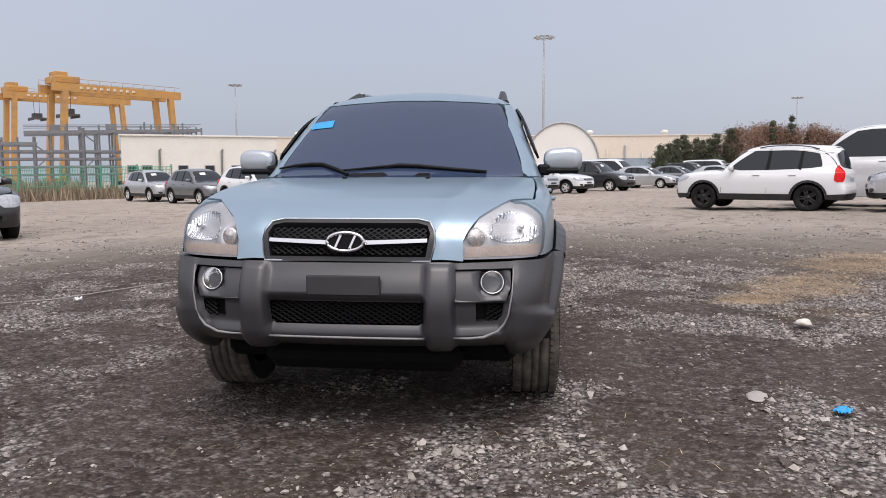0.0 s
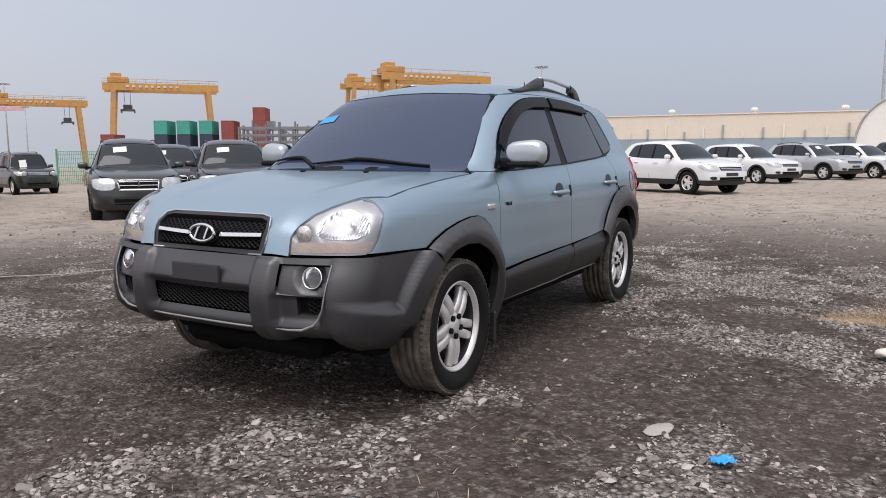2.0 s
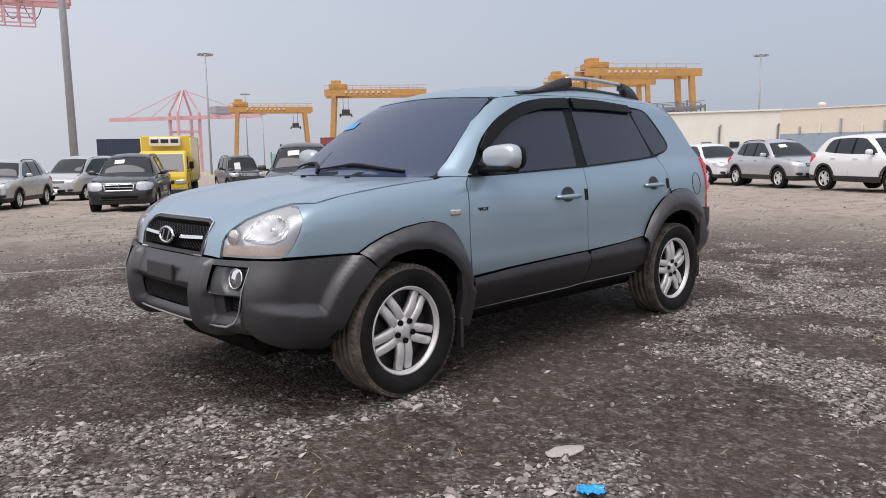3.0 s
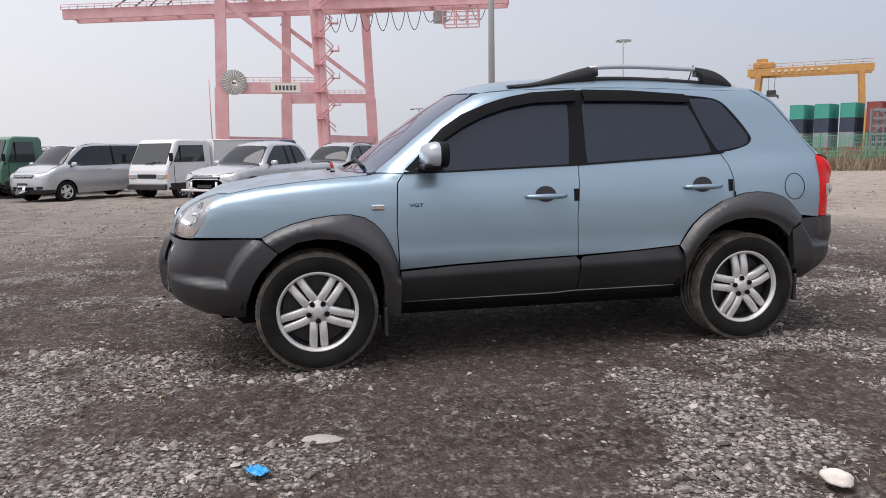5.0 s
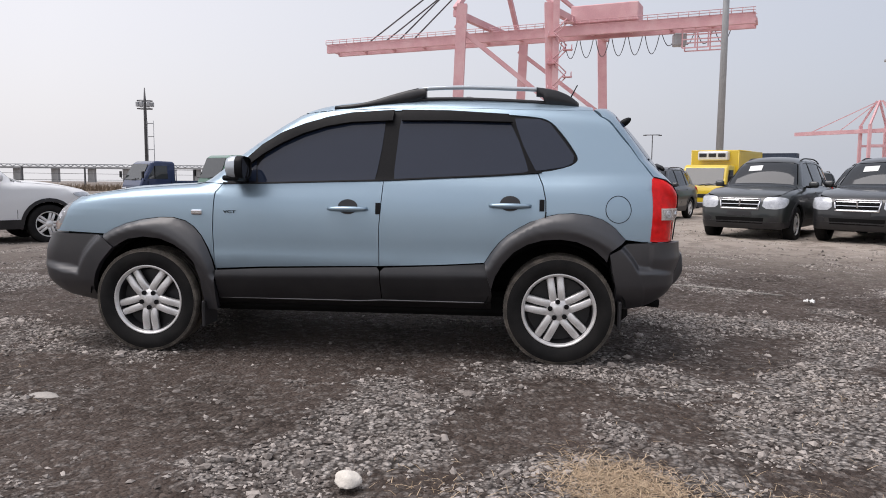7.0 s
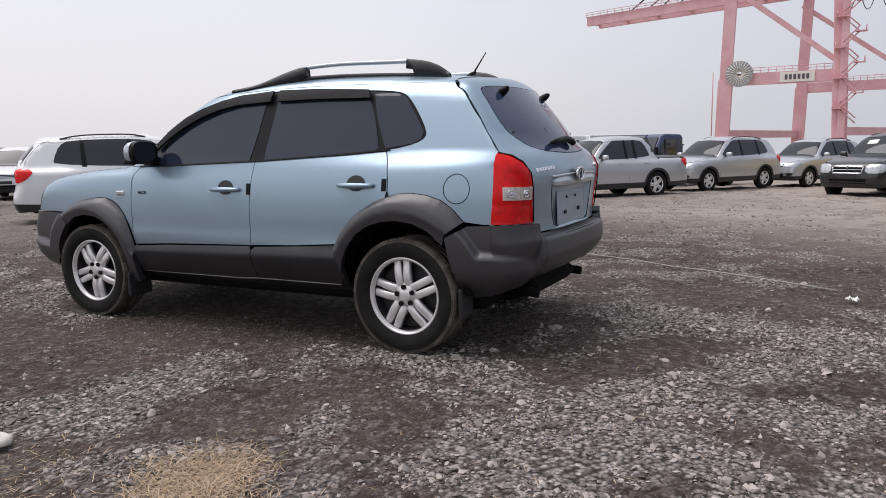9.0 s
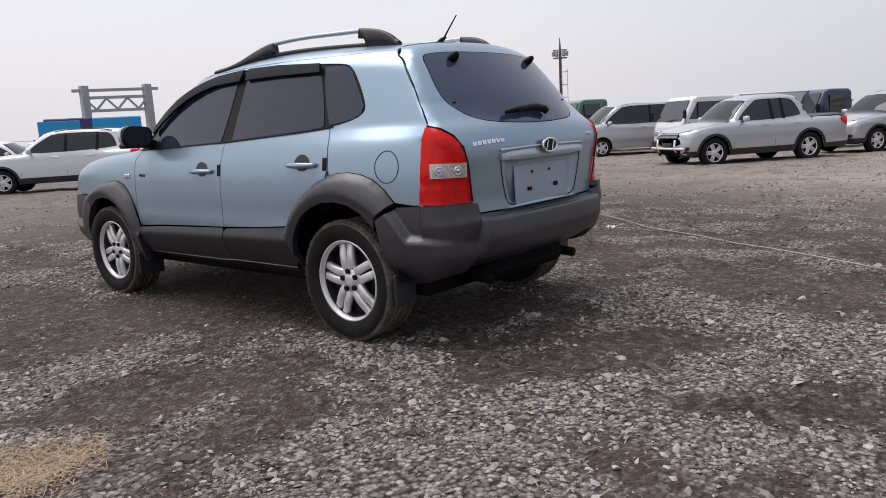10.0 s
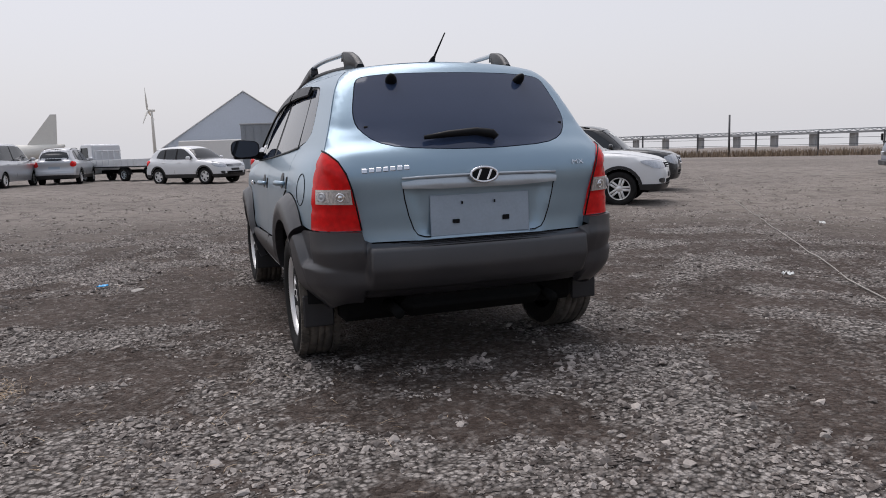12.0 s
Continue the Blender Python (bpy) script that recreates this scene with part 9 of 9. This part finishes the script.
beige, A_, u_, n_dir, ang_ = house("beige_warehouse", "very long beige warehouse with a blue-grey plinth", (-50.0, 116.1), (62.0, 124.5), 30.0, 3.4, 7.1, M_WALLBEIGE)
bm = bmesh.new()
add_box(bm, (0, 0, 1.2), (112.5, 30.1, 4.4), 0.0, Matrix.Translation((Vector((-50.0, 116.1, 0)) + Vector((62.0, 124.5, 0))) / 2 + n_dir * 15.0) @ pose(0, 0, 0, 0, 0, ang_))
part("plinth", bm, M_WALLBLUE, beige, "blue-grey lower wall")
for k in range(8):
    p = A_ + u_ * (10.5 + 12.5 * k) + n_dir * 2.0
    v, f = lathe([(0.0, 0.28), (0.45, 0.28), (0.5, 0.55), (0.8, 0.58), (1.0, 0.35), (1.05, 0.0)], 14)
    from_arrays("roof_vent", [(p.x + b, p.y + c, 7.15 + a) for a, b, c in v], f, M_WALLWHITE, beige, "white round roof vent")
for k in range(36):
    p = A_ + u_ * (8 + 2.9 * k) - n_dir * 0.15
    beam("wall_strip", (p.x, p.y, 3.4), (p.x, p.y, 4.5 + 0.5 * ((k * 7) % 3)), 0.25, M_WALLWHITE if k % 2 else M_STEEL, beige)

hangar = thing("arched_hangar", "white fabric hangar with a round arched roof", "hangar")
prof = [(5.9 * math.cos(a), 7.4 * math.sin(a) ** 0.9) for a in np.linspace(0, math.pi, 25)]
vv, ff = [], []
for y in (116.0, 113.5 + 24):
    for x, z in prof:
        vv.append((5.3 + x, y, z + 1.6))
for i in range(24):
    ff.append((i, i + 1, 26 + i, 25 + i))
ff.append(tuple(range(25)))
from_arrays("canopy", vv, ff, M_FABRIC, hangar, smooth=False)
v, f = tube([(5.3 + x * 1.01, 115.9, z * 1.01 + 1.6) for x, z in prof], 0.16, 6)
from_arrays("arch_rib", v, f, M_STEEL, hangar)
box_part("hangar_wall", (5.3, 126.5, 0.9), (11.8, 21.2, 1.6), M_FABRIC, hangar)

# containers
def container(x, y, z, heading, colour, length=6.06):
    c = thing("shipping_container", {"red": "rust red shipping container", "teal": "teal green shipping container", "navy": "dark navy shipping container", "grey": "pale grey steel shipping container"}[colour], "container", "stacked containers")
    m = pose(x, y, z, 0, 0, heading)
    bm = bmesh.new()
    n = int(length / 0.28)
    w, h = 2.44, 2.59
    for s in (-1, 1):
        row = []
        for i in range(n * 2 + 1):
            xx = -length / 2 + length * i / (n * 2)
            d = 0.04 if (i // 1) % 2 else 0.0
            row.append([bm.verts.new((xx, s * (w / 2 - d), zz)) for zz in (0.12, h - 0.1)])
        for a, b in zip(row, row[1:]):
            bm.faces.new((a[0], b[0], b[1], a[1]))
    for s in (-1, 1):
        row = []
        for i in range(13):
            yy = -w / 2 + w * i / 12
            d = 0.04 if i % 2 else 0.0
            row.append([bm.verts.new((s * (length / 2 - d), yy, zz)) for zz in (0.12, h - 0.1)])
        for a, b in zip(row, row[1:]):
            bm.faces.new((a[0], b[0], b[1], a[1]))
    bmesh.ops.transform(bm, matrix=m, verts=bm.verts)
    part("corrugated_wall", bm, M_CONTAINER[colour], c)
    bm = bmesh.new()
    add_box(bm, (0, 0, h - 0.05), (length, w, 0.10), 0.01)
    add_box(bm, (0, 0, 0.06), (length, w, 0.12), 0.01)
    for sx in (-1, 1):
        for sy in (-1, 1):
            add_box(bm, (sx * (length / 2 - 0.06), sy * (w / 2 - 0.06), h / 2), (0.14, 0.14, h), 0.01)
    bmesh.ops.transform(bm, matrix=m, verts=bm.verts)
    part("frame", bm, M_CONTAINER[colour], c)


def stack(x, y, colours):
    for lvl, col in enumerate(colours):
        container(x, y, gz(x, y) - 0.75 + 2.6 * lvl, 125, col)


for k in range(4):
    stack(-118.2 + 2.75 * k, 93.0 + 3.07 * k, ("red", "grey", "navy", "teal") if k != 3 else ("grey", "navy", "red", "red"))
stack(-105.9, 106.8, ("red", "teal", "red", "red", "red"))
stack(-124.0, 85.6, ("grey", "navy", "red"))
for lvl in range(2):
    container(-90.1, 31.0, gz(-90, 31) + 2.6 * lvl, 65, "navy")

# office containers, gate, banner, tent, fin, turbine
office = thing("office_container", "long grey site office of joined containers", "site office")
oa, ob_ = Vector((-2.6, -50.2, 0)), Vector((-13.9, -47.9, 0))
ou = (ob_ - oa).normalized()
on = Vector((ou.y, -ou.x, 0))
if on.y > 0:
    on = -on
oang = math.degrees(math.atan2(ou.y, ou.x))
om = Matrix.Translation((oa + ob_) / 2 + on * 1.4) @ pose(0, 0, 0, 0, 0, oang)
bm = bmesh.new()
add_box(bm, (0, 0, 1.7), ((ob_ - oa).length, 2.8, 3.2), 0.03, om)
part("wall", bm, M_CONTAINER["grey"], office)
bm = bmesh.new()
add_box(bm, (0, 0, 3.34), ((ob_ - oa).length + 0.1, 2.9, 0.10), 0.01, om)
part("roof", bm, M_STEEL, office)
for k in range(20):
    bm = bmesh.new()
    add_box(bm, (-(ob_ - oa).length / 2 + 0.3 + k * 0.575, 1.42 if (om @ Vector((0, 1, 0)) - om.translation).y > 0 else -1.42, 1.75), (0.06, 0.04, 2.9), 0.0, om)
    part("wall_rib", bm, M_CONTAINER["grey"], office)
fy = 1.46 if (om @ Vector((0, 1, 0)) - om.translation).y > 0 else -1.46
bm = bmesh.new()
add_box(bm, (-2.2, fy, 1.9), (1.5, 0.08, 0.95), 0.01, om)
w = part("window", bm, M_DARKSTEEL, office, "barred office window")
for k in range(5):
    bm = bmesh.new()
    add_box(bm, (-2.8 + 0.3 * k, fy * 1.03, 1.9), (0.04, 0.04, 0.9), 0.0, om)
    part("window_bar", bm, M_STEEL, w)
bm = bmesh.new()
add_box(bm, (4.3, fy, 1.6), (0.9, 0.08, 2.1), 0.01, om)
part("door", bm, M_STEEL, office)

gate = thing("truss_gate", "pale grey steel truss gate frame on two columns", "gate frame")
ga, gb = Vector((-34.3, -77.5, 0)), Vector((-40.0, -74.6, 0))
gu = (gb - ga).normalized()
for p in (ga, gb):
    beam("column", (p.x, p.y, gz(p.x, p.y)), (p.x, p.y, 7.4), 0.75, M_STEEL, gate)
for z in (6.9, 6.1, 4.7):
    beam("chord", ga - gu * (1.2 if z > 6.5 else 0) + Vector((0, 0, z)), gb + gu * (1.2 if z > 6.5 else 0) + Vector((0, 0, z)), 0.32, M_STEEL, gate)
for k in range(6):
    p, q = ga + (gb - ga) * (k / 6), ga + (gb - ga) * ((k + 1) / 6)
    z1, z2 = (4.8, 6.0) if k % 2 else (6.0, 4.8)
    beam("diagonal", p + Vector((0, 0, z1)), q + Vector((0, 0, z2)), 0.24, M_STEEL, gate)
bm = bmesh.new()
add_box(bm, (0, 0, 1.7), (8.6, 2.6, 4.0), 0.1, Matrix.Translation((-31.6, -70.2, 0)) @ pose(0, 0, 0, 0, 0, 153))
blue = tagged(part("blue_trailer", bm, M_BANNER), "bright blue and violet painted trailer box", "trailer")
bm = bmesh.new()
add_box(bm, (-2.3, 0, 1.75), (4.3, 2.7, 4.0), 0.1, Matrix.Translation((-31.6, -70.2, 0)) @ pose(0, 0, 0, 0, 0, 153))
part("violet_side", bm, M_VIOLET, blue, "dark violet half")
sb = thing("blue_sign", "blue sign panel on two posts", "sign")
bm = bmesh.new()
add_box(bm, (0, 0, 2.1), (2.5, 0.08, 1.3), 0.02, Matrix.Translation((-18.0, -46.4, 0)) @ pose(0, 0, 0, 0, 0, 160))
part("panel", bm, M_BANNER, sb)
for k in (-1, 1):
    v, f = bars([((-18.0 + 1.0 * k, -46.4 - 0.36 * k, gz(-18, -46)), (-18.0 + 1.0 * k, -46.4 - 0.36 * k, 1.6))], 0.05, 6)
    from_arrays("post", v, f, M_STEEL, sb)

tent = thing("gabled_tent", "large pale blue-white gabled storage tent", "tent")
vv = [(4.4, -115, -0.3), (-20.4, -115, -0.3), (-20.4, -115, 2.6), (-8, -115, 10.9), (4.4, -115, 2.6), (2.4, -150, -0.3), (-22.4, -150, -0.3), (-22.4, -150, 2.6), (-10, -150, 10.9), (2.4, -150, 2.6)]
from_arrays("gable", vv, [(0, 1, 2, 3, 4), (0, 4, 9, 5), (1, 6, 7, 2), (5, 9, 8, 7, 6)], M_TENT, tent, smooth=False)
from_arrays("tent_roof", [(4.9, -114.8, 2.4), (-8, -114.8, 11.1), (-20.9, -114.8, 2.4), (2.9, -150.2, 2.4), (-10, -150.2, 11.1), (-22.9, -150.2, 2.4), (4.9, -114.8, 2.25), (-8, -114.8, 10.95), (-20.9, -114.8, 2.25)], [(0, 1, 4, 3), (1, 2, 5, 4), (0, 6, 7, 1), (1, 7, 8, 2)], M_FABRIC, tent, smooth=False)
box_part("annexe", (-3.5, -104, 1.6), (11, 8, 3.4), M_FABRIC, tent, "white side annexe", bevel=0.1)

plane = thing("aircraft_tail", "white swept tail fin of a parked aircraft", "aircraft")
from_arrays("tail_fin", [(22.6, -113.3, 3.2), (18.5, -113.3, 3.2), (18.2, -113.2, 7.8), (19.0, -113.2, 7.8), (22.6, -113.05, 3.2), (18.5, -113.05, 3.2), (18.2, -113.1, 7.8), (19.0, -113.1, 7.8)], [(0, 1, 2, 3), (7, 6, 5, 4), (0, 3, 7, 4), (1, 5, 6, 2), (3, 2, 6, 7)], M_WALLWHITE, plane, smooth=False)
v, f = tube([(17.5, -113.2, 3.4), (19.0, -113.2, 2.9), (24.0, -113.2, 2.2), (32.0, -113.2, 2.0)], [0.2, 0.7, 1.4, 1.5], 16)
from_arrays("fuselage", v, f, M_WALLWHITE, plane)

turb = thing("wind_turbine", "white wind turbine standing far off", "wind turbine")
v, f = tube([(22, -594, -3), (22, -594, 25), (22, -594, 36)], [1.3, 1.0, 0.7], 12)
from_arrays("tower", v, f, M_WALLWHITE, turb)
box_part("nacelle", (22, -594, 36.5), (5, 1.8, 1.8), M_WALLWHITE, turb, bevel=0.4)
for a in (8, 128, 248):
    d = Vector((0.25 * math.sin(radians(a)), 0.97 * math.sin(radians(a)), math.cos(radians(a))))
    v, f = tube([Vector((24.9, -594, 36.5)) + d * t for t in (0.5, 3, 9, 17)], [0.5, 0.8, 0.55, 0.12], 8)
    from_arrays("blade", v, f, M_WALLWHITE, turb)

# mast with lamps, bridge, bank posts
mast = thing("lamp_tower", "slim steel pole with a lamp basket and ladder", "lamp tower")
mx, my = -76.3, -43.0
g = gz(mx, my)
v, f = tube([(mx, my, g), (mx, my, 8.8), (mx, my, 10.6)], [0.22, 0.17, 0.05], 10)
from_arrays("pole", v, f, M_DARKSTEEL, mast)
for z in (8.2, 9.1):
    v, f = tube([(mx + 0.85 * math.cos(a), my + 0.85 * math.sin(a), z) for a in np.linspace(0, 2 * math.pi, 10, endpoint=False)], 0.05, 5, closed=True)
    from_arrays("basket_ring", v, f, M_DARKSTEEL, mast)
for k in range(6):
    a = k * math.pi / 3
    box_part("lamp", (mx + 0.8 * math.cos(a), my + 0.8 * math.sin(a), 8.7), (0.32, 0.32, 0.55), M_STEEL, mast, bevel=0.04)
v, f = bars([((mx + 0.45, my + 0.45 + d, g), (mx + 0.45, my + 0.45 + d, 6.8)) for d in (0, 0.75)] + [((mx + 0.45, my + 0.45, z), (mx + 0.45, my + 1.2, z)) for z in np.arange(0.5, 6.9, 1.5)], 0.045, 4)
from_arrays("ladder", v, f, M_STEEL, mast)

bridge = thing("far_bridge", "long hazy concrete viaduct on the horizon", "bridge")
bl = [Vector((-340.0, -640.0, 0)), Vector((-405, -553, 0)), Vector((-535, -433, 0)), Vector((-600, -345, 0)), Vector((-680, -190, 0))]
for a, b in zip(bl, bl[1:]):
    beam("deck", a + Vector((0, 0, 2.6)), b + Vector((0, 0, 2.6)), 9, M_CONCRETE, bridge, 1.6)
    n = int((b - a).length / 26)
    u = (b - a).normalized()
    for k in range(n):
        p = a + (b - a) * (k / n)
        beam("pier", (p.x, p.y, -12), (p.x, p.y, 2.0), 6.0, M_CONCRETE, bridge, 3.0)
    segs = []
    for k in range(int((b - a).length / 6)):
        p = a + u * 6 * k
        segs.append((p + Vector((0, 0, 3.4)), p + u * 3 + Vector((0, 0, 5.4))))
        segs.append((p + u * 3 + Vector((0, 0, 5.4)), p + u * 6 + Vector((0, 0, 3.4))))
    segs.append((a + Vector((0, 0, 5.4)), b + Vector((0, 0, 5.4))))
    v, f = bars(segs, 0.35, 4)
    from_arrays("truss", v, f, M_STEEL, bridge)
bank = thing("bank_fence", "dark posts and wires along the far bank", "fence")
pa, pb = Vector((-28, -92, 0)), Vector((-82, -40, 0))
for k in range(13):
    p = pa + (pb - pa) * k / 12
    beam("post", (p.x, p.y, gz(p.x, p.y)), (p.x, p.y, gz(p.x, p.y) + 2.6), 0.14, M_DARKSTEEL, bank)
v, f = bars([(pa + Vector((0, 0, gz(pa.x, pa.y) + h)), pb + Vector((0, 0, gz(pb.x, pb.y) + h))) for h in (1.2, 1.9, 2.5)], 0.02, 4)
from_arrays("wire", v, f, M_DARKSTEEL, bank)
p = Vector((-56.5, -62.5, 0))
v, f = tube([(p.x, p.y, gz(p.x, p.y)), (p.x, p.y, 3.7)], [0.13, 0.10], 8)
tagged(from_arrays("utility_pole", v, f, M_DARKSTEEL), "dark bare pole on the bank", "pole")
tl = thing("twin_lamp", "dark double-armed street lamp", "street lamp")
v, f = bars([((-208, 35.8, gz(-208, 36)), (-208, 35.8, 12.0)), ((-208.4, 33.9, 11.9), (-207.6, 37.7, 11.9))], 0.14, 6)
from_arrays("pole", v, f, M_DARKSTEEL, tl)
for k in (33.7, 37.9):
    box_part("lamp_head", (-208, k, 11.8), (0.4, 0.9, 0.3), M_DARKSTEEL, tl, bevel=0.05)


# trees behind the parked cars
def leaf_material(name, dark, light):
    return island_material(name, dark, light, 0.8)


M_BARK = mat("bark", (0.085, 0.065, 0.05), 0.95, vary=0.3, scale=6, fine=40, bump=0.5)
M_NEEDLE = leaf_material("conifer_needles", (0.035, 0.045, 0.028), (0.15, 0.16, 0.10))
M_BROWN = leaf_material("brown_leaves", (0.14, 0.085, 0.06), (0.36, 0.23, 0.17))


def tree(x, y, top, spread, material, seed, conifer, label, name):
    r = np.random.default_rng(seed)
    g = gz(x, y)
    H = top - g
    t = thing(name, label, "tree", "trees behind the cars")
    v, f = tube([(x, y, g - 0.1), (x + 0.05 * r.normal(), y, g + H * 0.4), (x + 0.1 * r.normal(), y, g + H * 0.92)], [0.16, 0.10, 0.02], 8)
    trunk = from_arrays("trunk", v, f, M_BARK, t)
    segs, tips = [], []
    n = 60
    for k in range(n):
        h = 0.12 + 0.86 * (k + r.uniform()) / n
        if conifer:
            h = (math.floor(h * 9) + 0.28 * r.uniform()) / 9 + 0.04
        a = r.uniform(0, 2 * math.pi)
        reach = spread * ((1 - h) ** 0.62 + 0.03 if conifer else math.sin(math.pi * min(1, h * 0.85 + 0.12)) ** 0.6) * r.uniform(0.35, 1.2)
        p = Vector((x, y, g + H * h * 0.95))
        q = p + Vector((math.cos(a) * reach, math.sin(a) * reach, (r.uniform(-0.12, 0.30) if conifer else 0.55) * reach))
        segs.append((p, q, 0.018))
        for s in np.linspace(0.25, 1.0, 6):
            tips.append(p.lerp(q, s))
    v, f = bars(segs, 0.02 if conifer else 0.03, 4)
    from_arrays("limb", v, f, M_BARK, trunk)
    verts, faces = [], []
    for tip in tips:
        for _ in range(14 if conifer else 20):
            c = tip + Vector(r.normal(size=3)) * (0.115 if conifer else 0.24) * (0.6 + spread * 0.25)
            d = Vector(r.normal(size=3)).normalized() * r.uniform(0.05, 0.13)
            e = d.cross(Vector(r.normal(size=3))).normalized() * r.uniform(0.015, 0.04)
            o = len(verts)
            verts += [c - d - e * 0.3, c + e, c + d, c - e]
            faces.append((o, o + 1, o + 2, o + 3))
    crown = from_arrays("crown", verts, faces, material, t, "crown of many small leaves", smooth=False)
    return t


rt = np.random.default_rng(77)
for k in range(30):
    s = k / 29
    x, y = 13.0 + 16.5 * s + rt.normal() * 0.25, 69.2 - 4.5 * s + rt.normal() * 1.0
    con = s < 0.42 or k in (22, 27)
    top = 3.2 + 2.0 * math.sin(math.pi * min(1, 0.12 + 0.80 * s)) + rt.uniform(-0.7, 0.6)
    if con:
        tree(x, y, top, 1.75, M_NEEDLE, 100 + k, True, "dark green ragged pine", "pine_tree")
    else:
        tree(x, y, top - 0.2, 1.9, M_BROWN, 100 + k, False, "brown leafy bush-like tree in winter", "brown_tree")
tree(24.0, 65.8, 6.5, 0.75, M_NEEDLE, 200, True, "narrow dark spruce taller than its neighbours", "spruce_tree")
tree(22.2, 65.2, 6.0, 0.7, M_NEEDLE, 201, True, "narrow dark green ragged spruce", "spruce_tree")
